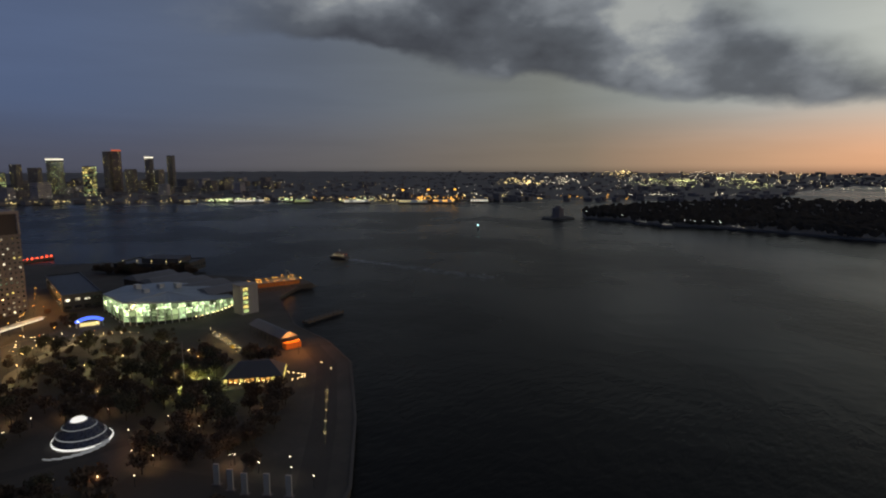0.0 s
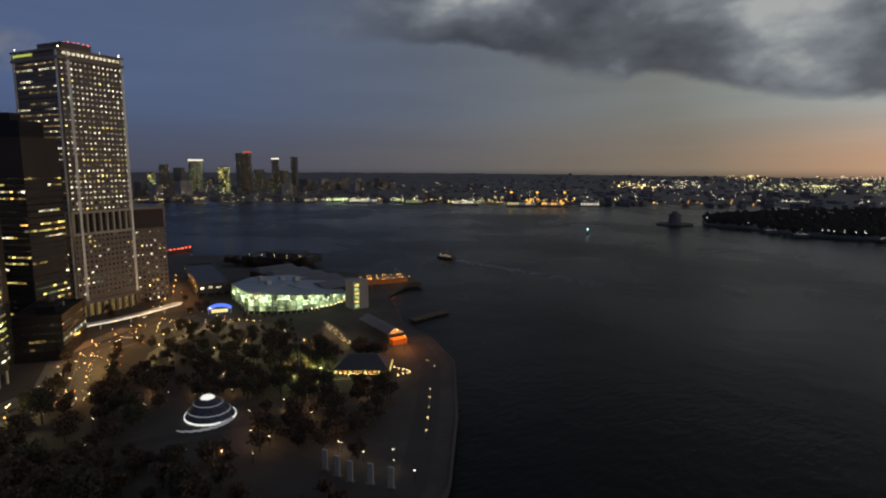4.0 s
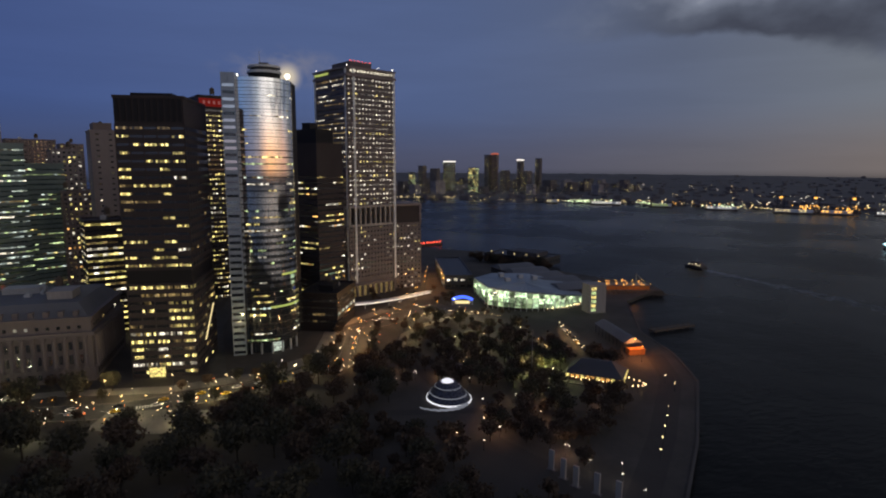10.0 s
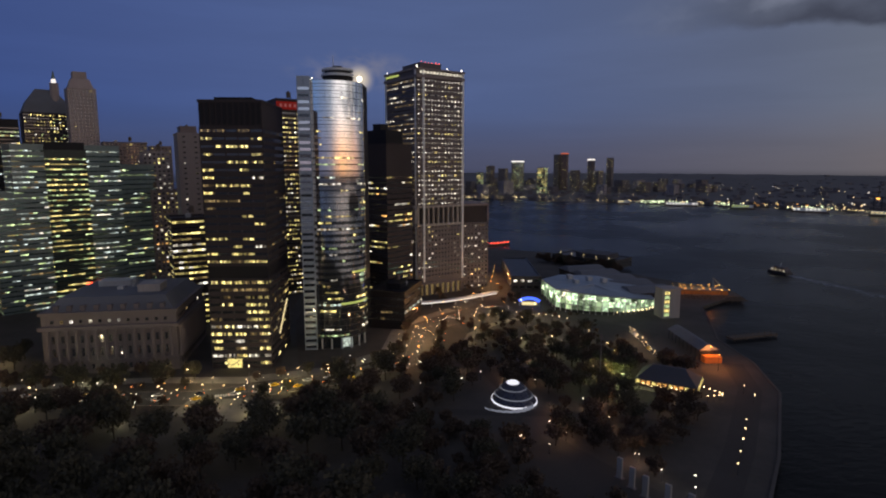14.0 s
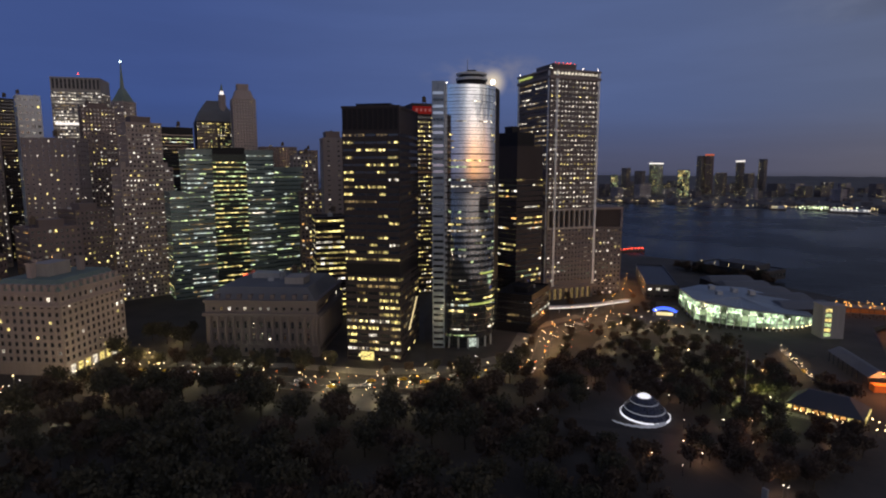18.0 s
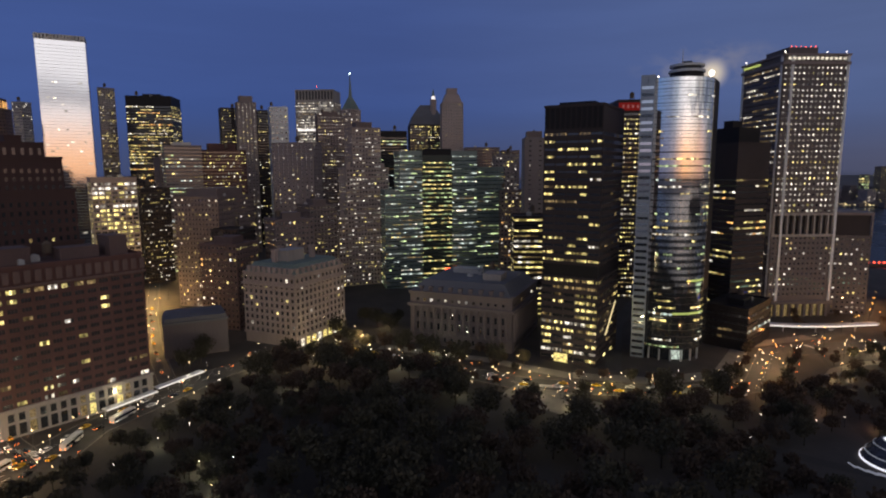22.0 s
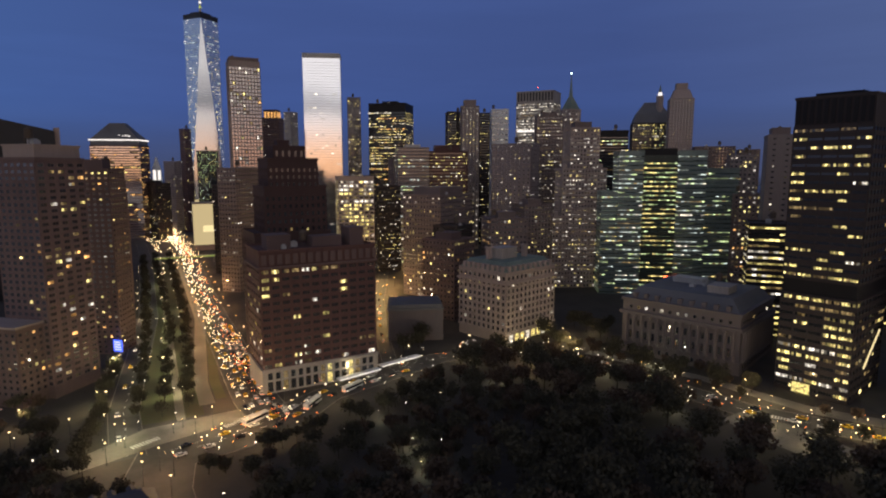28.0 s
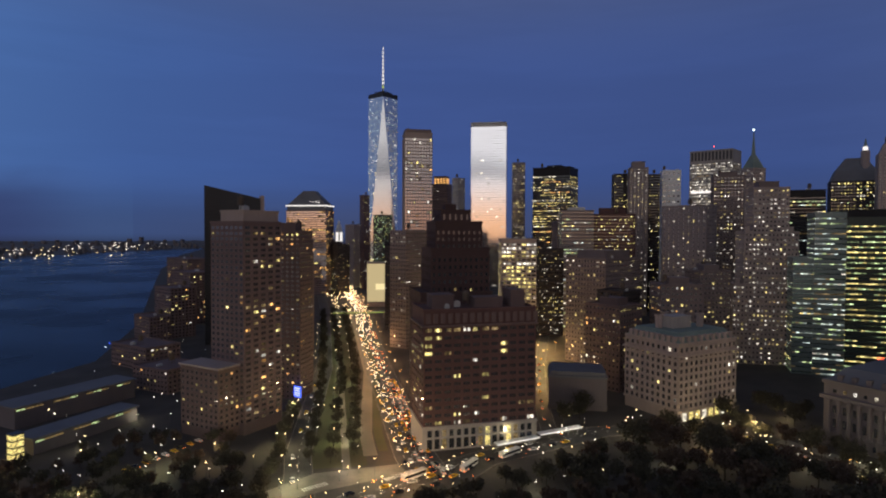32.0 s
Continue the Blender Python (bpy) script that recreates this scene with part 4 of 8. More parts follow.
def custom_house():
    """Broad granite custom house with engaged columns, attic and mansard roof."""
    b = building("custom_house", "broad grey granite custom house with columns and attic storey", 330, 110, 3, "building")
    GLASS[b.name] = "pane_glass"
    wx, wy, h = 64, 68, 34
    g = Geo()
    g.box(0, 0, 0, wx, wy, h)
    part("wall", g, M["granite"], b)
    for name, e, z0, z1 in (("base_storey", 0.8, 0, 7), ("entablature", 1.5, 24.5, 26.5), ("cornice", 0.9, h - 1.2, h + 0.4)):
        g = Geo()
        g.box(-e, -e, z0, wx + e, wy + e, z1)
        part(name, g, M["granite"], b)
    for side in range(2):
        length = wy if side == 0 else wx
        n = 14
        for i in range(n):
            u = 3 + i * (length - 6) / (n - 1)
            g = Geo()
            x, y = (-1.0, u) if side == 0 else (u, -1.0)
            g.tube(x, y, 8.2, 23.2, 1.0, 0.85, 10)
            g.box(x - 1.2, y - 1.2, 7.0, x + 1.2, y + 1.2, 8.2)
            g.box(x - 1.2, y - 1.2, 23.2, x + 1.2, y + 1.2, 24.5)
            part("column", g, M["granite"], b)
            if i == n - 1:
                continue
            c = u + (length - 6) / (n - 1) / 2
            for z, hh in ((2.2, 3.2), (9.5, 5.0), (17.0, 4.4), (27.8, 2.6)):
                lit = random.random() < ((0.65 if side == 0 and i > 3 else 0.15) if z > 27 else 0.02)
                key = random.choice(("white", "white", "dim")) if lit else "dark"
                if side == 0:
                    m = Matrix.Translation((-0.9 if z < 5 else -0.1, c, z + hh / 2)) @ Matrix.Diagonal((0.3, 1.5, hh * (0.62 if z > 27 else 0.9), 1))
                else:
                    m = Matrix.Translation((c, -0.9 if z < 5 else -0.1, z + hh / 2)) @ Matrix.Diagonal((1.5, 0.3, hh * (0.62 if z > 27 else 0.9), 1))
                PANES[b].append((True, lit or z > 27, key, m))
    g = Geo()
    g.prism([(1, 1), (wx - 1, 1), (wx - 1, wy - 1), (1, wy - 1)], h, h + 7, top=[(7, 7), (wx - 7, 7), (wx - 7, wy - 7), (7, wy - 7)])
    roof = part("mansard_roof", g, M["slate"], b, "grey slate mansard roof")
    for i in range(9):
        g = Geo()
        y = 7 + i * (wy - 14) / 8
        g.box(1.0, y - 1.2, h, 5, y + 1.2, h + 3.6)
        part("dormer", g, M["granite"], roof)
    bulkhead(b, 16, 12, h + 7, 14, 12, 4, M["pale_stone"])
    bulkhead(b, 36, 34, h + 7, 10, 18, 3, M["steel"])
    roof_clutter(b, 10, 10, h + 7, 40, 40, 6)
    glaze(b, 120)


custom_house()


def old_office():
    """Pale limestone office of twelve storeys with an attic, copper roof and chimneys."""
    b = building("stone_office", "pale limestone office house with arched upper storeys and copper roof", 283, 236, 0, "building")
    GLASS[b.name] = "pane_glass"
    wx, wy = 52, 42
    st = style(4.0, 4.2, 0.52, 0.6, 0.5, 0.10, (("white", 3), ("yellow", 2)), base=7, top=1, run=0.1)
    tier(b, 0, 0, 0, wx, wy, 46, M["limestone"], st)
    g = Geo()
    g.box(-1.4, -1.4, 38.6, wx + 1.4, wy + 1.4, 39.8)
    part("cornice", g, M["limestone"], b)
    g = Geo()
    g.box(-0.8, -0.8, 6.4, wx + 0.8, wy + 0.8, 7.4)
    part("string_course", g, M["limestone"], b)
    g = Geo()
    g.prism([(0.5, 0.5), (wx - 0.5, 0.5), (wx - 0.5, wy - 0.5), (0.5, wy - 0.5)], 46.8, 52.5, top=[(5, 5), (wx - 5, 5), (wx - 5, wy - 5), (5, wy - 5)])
    roof = part("mansard_roof", g, M["copper"], b, "green copper mansard roof")
    for i in range(9):
        for side in range(2):
            g = Geo()
            u = 4 + i * ((wx if side else wy) - 8) / 8
            if side:
                g.box(u - 1.2, 0.4, 46.8, u + 1.2, 4, 50.4)
            else:
                g.box(0.4, u - 1.2, 46.8, 4, u + 1.2, 50.4)
            part("dormer", g, M["limestone"], roof)
    for u, v in ((8, 22), (22, 30), (36, 14), (42, 34)):
        g = Geo()
        g.box(u, v, 52, u + 3, v + 3, 61)
        g.box(u - 0.4, v - 0.4, 60, u + 3.4, v + 3.4, 61)
        part("chimney", g, M["limestone"], b)
    bulkhead(b, 14, 16, 52.5, 16, 12, 7, M["pale_stone"])
    for i in range(8):
        g = Geo()
        x = 5 + i * 5.8
        g.box(x - 1.5, -0.9, 0.4, x + 1.5, -0.4, 5.2)
        part("shop_window", g, LIT["yellow" if i % 3 else "white", True], b)
    glaze(b, 120)


old_office()


def low_house():
    b = building("pump_house", "plain grey stone block with a dark flat roof by the street", 233, 294, -38, "building")
    g = Geo()
    g.box(0, 0, 0, 36, 28, 21)
    g.box(-0.4, -0.4, 2.0, 36.4, 28.4, 3.0)
    part("wall", g, M["granite"], b)
    g = Geo()
    g.box(0.8, 0.8, 21, 35.2, 27.2, 24)
    g.box(-0.5, -0.5, 20.4, 36.5, 28.5, 21.6)
    part("roof", g, M["slate"], b, "dark set-back roof")
    for i in range(7):
        g = Geo()
        x = 3 + i * 5.0
        g.box(x - 0.7, -0.06, 8, x + 0.7, 0.1, 15)
        part("blind_window", g, M["granite"], b)


low_house()


def brick_office():
    """Long red-brick office on the avenue with a pale stone base, and its taller annex behind."""
    b = building("brick_office", "wide red-brick office house with a pale stone base", 130, 265, -14, "building")
    GLASS[b.name] = "pane_glass"
    wx, wy, h = 61, 30, 72
    st = style(3.9, 5.1, 0.72, 0.46, 0.3, 0.15, YW, base=12, top=8, run=0.55, sub=3)
    tier(b, 0, 0, 0, wx, wy, h, M["brick"], st)
    g = Geo()
    g.box(-0.7, -0.7, 0, wx + 0.7, wy + 0.7, 12)
    base = part("stone_base", g, M["pale_stone"], b, "pale stone base storeys")
    for i in range(15):
        key = "yellow" if i in (8, 11) else ("dim" if i % 5 == 2 else "dark")
        g = Geo()
        x = 3 + i * 3.9
        g.box(x - 1.3, -0.85, 1, x + 1.3, -0.6, 6)
        g.box(x - 1.1, -0.85, 7.2, x + 1.1, -0.6, 10.6)
        part("base_window", g, M["dark_glass"] if key == "dark" else LIT[key, True], base)
    for z in (11.6, h - 8.4):
        g = Geo()
        g.box(-1.1, -1.1, z, wx + 1.1, wy + 1.1, z + 1)
        part("string_course", g, M["pale_stone"] if z < 20 else M["brown_brick"], b)
    for i in range(16):
        g = Geo()
        g.box(1 + i * 3.9, -0.7, h - 6.5, 3.4 + i * 3.9, -0.3, h - 1.5)
        part("attic_panel", g, M["brown_brick"], b)
    for x, y, u, v, z in ((6, 8, 12, 12, 7), (30, 10, 16, 10, 5), (50, 8, 8, 14, 9)):
        bulkhead(b, x, y, h, u, v, z, M["brown_brick"])
    roof_clutter(b, 2, 3, h, wx - 6, wy - 6, 6)
    glaze(b, 170)
    a = building("brick_tower", "tall dark red-brick office tower with stepped shoulders", 158, 304, -14, "building")
    st = style(3.9, 3.4, 0.42, 0.52, 0.3, 0.03, WH, base=0, top=4)
    tier(a, -10, 0, 0, 44, 34, 76, M["dark_brick"], st, "lower_wall")
    tier(a, -3, 3, 76, 36, 28, 26, M["dark_brick"], st, "middle_wall")
    tier(a, 0, 5, 102, 29, 24, 16, M["dark_brick"], st, "upper_wall")
    tier(a, 4, 7, 118, 18, 18, 7, M["dark_brick"], style(3.9, 3.4, 0.42, 0.5, 0.3, 0.0), "top_wall")
    bulkhead(a, 7, 10, 125, 7, 7, 4, M["dark_brick"])
    roof_clutter(a, 2, 6, 118, 24, 20, 3)
    glaze(a, 40)


brick_office()


def apartment_tower():
    """Brick apartment tower on the avenue, with a pale penthouse and a lower wing."""
    b = building("apartment_tower", "tall brick apartment tower with scattered warm windows", 53, 331, 33, "building", "apartment towers")
    GLASS[b.name] = "pane_glass"
    st = style(3.1, 5.6, 0.62, 0.5, 0.25, 0.3, HOME, base=6, top=1, run=0.1, sub=2)
    tier(b, 0, 0, 0, 28, 26, 117, M["pink_brick"], st, st2=style(3.1, 3.6, 0.62, 0.56, 0.25, 0.045, HOME, base=6, top=1))
    g = Geo()
    g.box(1, 1, 117, 27, 19, 124)
    g.box(0.6, 0.6, 123.2, 27.4, 19.4, 124.2)
    part("penthouse", g, M["limestone"], b, "pale pinkish penthouse")
    tier(b, -14, 4, 0, 14, 30, 38, M["brown_brick"], style(3.1, 3.6, 0.5, 0.5, 0.25, 0.07, HOME, base=5, top=1), "low_wing")
    g = Geo()
    g.box(-15, 3, 38.6, 0, 35, 39.6)
    part("terrace", g, M["limestone"], b)
    roof_clutter(b, 3, 4, 124.2, 18, 10, 3)
    glaze(b, 220)
    block("apartment_tower", "dark brick apartment tower with a rounded roof tank", 98, 387, 50, 19, 22, 112, "brown_brick", style(3.1, 3.4, 0.5, 0.5, 0.25, 0.16, HOME), 90,
          top=(0.5, 0.5, 6, "brown_brick"), group="apartment towers")
    block("apartment_tower", "brick apartment tower along the avenue", 106, 432, 40, 22, 26, 104, "brown_brick", style(3.1, 3.4, 0.5, 0.5, 0.25, 0.16, HOME), 60, group="apartment towers")
    block("apartment_tower", "brick apartment block along the avenue", 128, 520, 30, 22, 40, 92, "pink_brick", style(3.1, 3.4, 0.5, 0.5, 0.25, 0.18, HOME), 50, group="apartment towers")
    block("apartment_tower", "brick apartment block along the avenue", 154, 640, 28, 24, 60, 98, "brown_brick", style(3.1, 3.6, 0.55, 0.5, 0.25, 0.25, HOME), 50, group="apartment towers")
    # slanted dark glass apartment house
    w = building("apartment_tower", "dark glass apartment house with a slanted roofline", 62, 617, -5.6, "building", "apartment towers")
    g = Geo()
    L, D = 53, 26
    g.v = [(0, 0, 0), (L, 0, 0), (L, D, 0), (0, D, 0), (0, 0, 158), (L, 0, 146), (L, D, 146), (0, D, 158)]
    g.f, g.s = [(0, 3, 2, 1), (4, 5, 6, 7), (0, 1, 5, 4), (1, 2, 6, 5), (2, 3, 7, 6), (3, 0, 4, 7)], [0] * 6
    part("curtain_wall", g, M["smoke_glass"], w)
    g = Geo()
    for k in range(36):
        g.box(-0.1, -0.2, 20 + k * 3.2, L + 0.1, 0, 20.5 + k * 3.2)
    part("floor_edges", g, M["black_metal"], w)
    g = Geo()
    g.box(L, 2, 0, L + 4, 12, 149)
    part("lift_shaft", g, M["limestone"], w, "warm lit lift shaft")
    PANES.pop(w)


apartment_tower()


# ---- the skyline behind ----
def skyline():
    V = style
    # along the avenue and at its end
    block("office_tower", "tall slim tower with a faint warm glow near its foot", 312, 693, -18, 36, 28, 241, "limestone",
          V(4.2, 3.6, 0.7, 0.86, 0.35, 0.13, WH + (("orange", 1),), glass="warm_glass", top=6), 36, top=(0.94, 0.94, 5, "brown"))
    block("office_tower", "dark masonry block with few lit windows", 231, 510, 26, 32, 20, 113, "brown", V(3.8, 3.2, 0.45, 0.5, 0.3, 0.07, WH), 40)
    block("office_tower", "dark masonry block with few lit windows", 266, 600, 22, 34, 26, 96, "bronze", V(3.8, 3.2, 0.45, 0.5, 0.3, 0.09, WH), 40)
    block("office_tower", "dark masonry tower with an amber lit crown", 390, 722, 42, 20, 24, 180, "brown_brick", V(3.8, 3.2, 0.45, 0.5, 0.3, 0.03, WH), 20)
    block("office_tower", "slim pale stone office tower", 492, 870, 16, 16, 15, 205, "pale_stone", V(3.9, 3, 0.5, 0.5, 0.2, 0.2, WH), 20)
    block("office_tower", "dark glass tower with green dotted windows", 395, 973, 23, 24, 24, 143, "bronze", V(3.6, 3.0, 0.6, 0.5, 0.2, 0.55, GR), 90)
    block("office_tower", "tan stone office house with few lights", 397, 1133, 26, 23, 25, 127, "limestone", V(4, 4, 0.5, 0.5, 0.2, 0.1, YW), 20)
    block("office_tower", "narrow brick tower with red lights", 399, 1079, 25, 15, 12, 184, "brick", V(4, 4, 0.5, 0.5, 0.2, 0.1, YW), 12)
    block("office_tower", "slim masonry tower with bright upper windows", 606, 872, -30, 22, 14, 238, "grey_precast", V(3.9, 3, 0.6, 0.5, 0.2, 0.4, YW, run=0.5), 30)
    block("office_tower", "black steel office slab with dense yellow windows", 601, 710, 35, 50, 60, 215, "black_metal", V(4.1, 2.6, 0.85, 0.5, 0.25, 0.75, YW + (("orange", 1),), top=12, run=0.4, band=True), 220,
          top=(0.4, 0.4, 5, "black_metal"))
    block("office_tower", "pale office slab full of yellow windows", 333, 499, -28, 36, 28, 105, "limestone", V(3.9, 5.0, 0.8, 0.66, 0.25, 0.82, YW, top=3, sub=2), 120)
    block("office_tower", "dark office block with dotted windows", 389, 509, -17, 28, 20, 94, "bronze", V(3.8, 2.6, 0.5, 0.4, 0.25, 0.45, WH), 60)
    block("office_tower", "pale office slab with greenish windows", 445, 540, -33, 37, 28, 138, "grey_precast", V(3.9, 2.8, 0.85, 0.42, 0.25, 0.45, GR + WH, run=0.4, band=True), 72, top=(0.5, 0.5, 4, "steel"))
    block("office_tower", "brown masonry block with setbacks", 345, 362, 11, 51, 41, 90, "brown", V(3.9, 3.2, 0.42, 0.5, 0.35, 0.3, YW + (("dim", 3),)), 60, top=(0.7, 0.7, 7, "brown"), clutter=5)
    block("office_tower", "red-brick tower with many amber windows", 485, 532, -36, 50, 28, 134, "brick", V(3.9, 3.2, 0.55, 0.5, 0.3, 0.42, YW), 60, top=(0.6, 0.6, 8, "brick"))
    block("office_tower", "dark narrow office tower with lit windows", 601, 616, -38, 26, 28, 195, "bronze", V(3.9, 3.2, 0.6, 0.45, 0.2, 0.3, YW), 40)
    block("office_tower", "grey shaft with rows of point windows", 594, 580, -40, 24, 22, 200, "grey_precast", V(4.0, 4.5, 0.35, 0.4, 0.4, 0.55, WH), 36, top=(0.7, 0.7, 9, "grey_precast"))
    block("office_tower", "dark narrow office tower with lit windows", 646, 598, -41, 18, 28, 195, "bronze", V(3.9, 3.2, 0.6, 0.45, 0.2, 0.2, YW), 20)
    block("office_tower", "white-walled office tower with few windows", 675, 596, -43, 25, 28, 202, "white_panel", V(8, 6, 0.5, 0.4, 0.2, 0.1, WH), 6)
    block("office_tower", "slender dark masonry tower with lit windows", 558, 423, -47, 30, 24, 174, "brown", V(3.8, 3.2, 0.42, 0.48, 0.3, 0.5, WH), 36, top=(0.6, 0.6, 5, "brown"))
    block("office_tower", "plain grey block with a few windows", 491, 379, 13, 21, 46, 139, "grey_precast", V(4.2, 5, 0.3, 0.35, 0.3, 0.28, WH), 40)
    block("office_tower", "dark low office block with few lights", 334, 331, 10, 22, 24, 66, "bronze", V(3.8, 3.2, 0.5, 0.45, 0.3, 0.06, WH), 20)
    block("office_tower", "blue-black glass tower with lit storeys", 641, 408, -52, 50, 28, 160, "black_metal", V(3.9, 2.6, 0.92, 0.5, 0.2, 0.3, WH + GR, top=6, run=0.4, band=True), 80)
    block("office_tower", "tan office block with white windows", 601, 221, -64, 24, 28, 126, "grey_precast", V(4, 4, 0.5, 0.5, 0.3, 0.42, WH), 40)
    block("office_tower", "masonry block with an amber-lit corner", 527, 188, -64, 24, 28, 91, "brown", V(3.9, 3.4, 0.5, 0.55, 0.3, 0.48, YW + (("orange", 3),)), 50)
    block("office_tower", "plain blank grey party-wall tower", 477, 149, -67, 17, 28, 137, "grey_precast", V(4, 8, 0.25, 0.3, 0.2, 0.04, WH), 6, top=(0.7, 0.7, 6, "brown"))
    block("office_tower", "low office block with broad yellow windows", 418, 138, -66, 24, 28, 76, "bronze", V(3.9, 3.0, 0.95, 0.46, 0.25, 0.8, YW, run=0.3, band=True), 60)
    block("office_tower", "far block with a bright yellow roof cornice", 848, 301, -64, 26, 28, 139, "brown", V(4, 4, 0.5, 0.5, 0.3, 0.1, YW), 10)
    block("office_tower", "far dark masonry office block", 782, 333, -61, 49, 28, 142, "brown", V(4, 4, 0.5, 0.5, 0.3, 0.15, YW), 20)
    block("office_tower", "dark tower with a red-lit crown and dense yellow windows", 514, 80, -66, 24, 30, 168, "bronze", V(3.9, 2.5, 0.62, 0.45, 0.25, 0.75, YW, top=9, run=0.2), 120)
    # fillers low between the towers
    for x, y, wx, wy, h, wall in ((300, 300, 26, 30, 60, "brown_brick"), (340, 300, 30, 26, 74, "brown"), (400, 440, 30, 30, 84, "brown_brick"), (420, 330, 26, 30, 80, "brown"),
                                  (560, 300, 40, 30, 110, "brown"), (620, 300, 40, 30, 120, "bronze"), 
                                  (560, 120, 40, 30, 96, "bronze"), (600, 40, 40, 40, 90, "bronze"), (400, 90, 30, 24, 40, "brown"), (420, 600, 40, 40, 100, "bronze"),
                                  (300, 560, 40, 40, 82, "brown_brick"), (520, 640, 40, 40, 128, "brown"), (470, 900, 50, 50, 140, "bronze"), (320, 1000, 24, 60, 90, "bronze"),
                                  (700, 500, 50, 40, 150, "bronze"), (640, 520, 40, 30, 140, "brown"), (430, 20, 30, 26, 48, "bronze"), (760, 700, 60, 60, 150, "bronze")):
        block("office_block", "dark older office block among the towers", x, y, random.uniform(-50, -20) if x > 330 else 10, wx, wy, h, wall,
              V(3.9, 3.4, 0.48, 0.5, 0.3, random.uniform(0.1, 0.3), YW + (("orange", 1), ("dim", 2))), 24, top=(0.5, 0.5, 5, wall), group="office blocks")
    # low houses and piers along the river
    for x, y, turn, wx, wy, h in ((34, 669, 20, 26, 40, 52), (14, 660, 20, 20, 40, 24), (60, 760, 20, 30, 60, 62), (70, 880, 18, 36, 70, 48), (80, 1050, 18, 40, 90, 66),
                                  (8, 520, 30, 30, 50, 18), (20, 440, 36, 30, 36, 16)):
        block("river_house", "low brick waterfront apartment house with warm windows", x, y, turn, wx, wy, h, "pink_brick", V(3.1, 3.6, 0.5, 0.5, 0.25, 0.15, HOME), 30, group="river houses")


skyline()


def stepped_tower():
    """Stepped limestone office tower with tiers narrowing upwards."""
    b = building("stepped_tower", "stepped grey limestone office tower with many lit windows", 456, 325, -40, "building", "office towers")
    st = style(3.8, 3.1, 0.44, 0.42, 0.35, 0.55, WH, run=0.45)
    tier(b, 0, 0, 0, 62, 34, 68, M["limestone"], st, "lower_tier")
    tier(b, 10, 4, 68, 42, 28, 45, M["limestone"], st, "middle_tier")
    tier(b, 17, 6, 113, 28, 24, 38, M["limestone"], st, "upper_tier")
    bulkhead(b, 22, 10, 151, 16, 14, 6, M["brown"])
    for u, v, z in ((12, 6, 113), (46, 6, 113), (4, 4, 68), (56, 4, 68)):
        g = Geo()
        g.prism([(u - 2, v - 2), (u + 2, v - 2), (u + 2, v + 2), (u - 2, v + 2)], z, z + 5)
        part("corner_block", g, M["limestone"], b)
    glaze(b, 200)


stepped_tower()


def green_office():
    """Wide glass office of staggered bays, banded with green light."""
    b = building("glass_office", "wide glass office building with bands of greenish light", 463, 277, -51, "building", "office towers")
    bright = style(3.9, 2.6, 0.98, 0.3, 0.2, 0.85, (("green", 4), ("yellow", 5)), top=4, run=0.4, band=True)
    pale = style(3.9, 2.6, 0.98, 0.32, 0.2, 0.6, (("cool", 6), ("green", 4), ("dim", 2), ("white", 1)), top=2, run=0.4, band=True)
    low = style(3.9, 2.6, 0.96, 0.32, 0.2, 0.4, GR + (("dim", 3),), top=2, run=0.4, band=True)
    tier(b, 0, 4, 0, 20, 30, 92, M["teal_panel"], low, "west_wing")
    GLASS[b.name] = "green_glass"
    tier(b, 14, 2, 0, 21, 32, 128, M["teal_panel"], pale, "pale_bay")
    tier(b, 35, 0, 0, 28, 34, 124, M["green_panel"], bright, "bright_bay")
    tier(b, 63, 2, 0, 25, 32, 128, M["teal_panel"], pale, "pale_bay")
    tier(b, 88, 5, 0, 28, 28, 113, M["teal_panel"], low, "east_wing")
    g = Geo()
    g.box(35.5, 1, 124, 62.5, 33, 131)
    part("plant_storey", g, M["black_metal"], b, "dark plant storey")
    glaze(b, 300)
    g = Geo()
    for i in range(7):
        g.box(56 + i * 1.6, -1.0, 16, 57.2 + i * 1.6, -0.6, 18.2)
    part("red_sign", g, M["red_light"], b, "small red lit sign")


green_office()


def sheer_mirror_tower():
    b = building("office_tower", "sheer pale mirror-glass skyscraper glowing with reflected sunset", 540, 796, 53, "building", "office towers")
    g = Geo()
    g.box(0, 0, 0, 34, 58, 286)
    part("curtain_wall", g, M["silver_glass"], b)
    g = Geo()
    for k in range(66):
        g.box(-0.12, 0, 6 + k * 4.2, 0, 58, 6.35 + k * 4.2)
        g.box(0, -0.12, 6 + k * 4.2, 34, 0, 6.35 + k * 4.2)
    tagged(part("floor_line_grid", g, M["steel"], b), kind="stuff")
    g = Geo()
    for i in range(15):
        g.box(-0.2, i * 4, 286, 0.4, i * 4 + 2.6, 293)
        g.box(33.6, i * 4, 286, 34.2, i * 4 + 2.6, 293)
    g.box(-0.2, -0.2, 292, 34.2, 58.2, 293.4)
    part("parapet_screen", g, M["steel"], b)
    bulkhead(b, 8, 10, 286, 18, 38, 5, M["steel"])
    for _ in range(36):
        v, k = random.uniform(3, 54), random.randrange(3, 62)
        m = Matrix.Translation((-0.1, v, 6 + k * 4.2 + 2.2)) @ Matrix.Diagonal((0.1, random.uniform(2, 6), 1.6, 1))
        PANES[b].append((True, True, "white", m))
    glaze(b, 40)


sheer_mirror_tower()


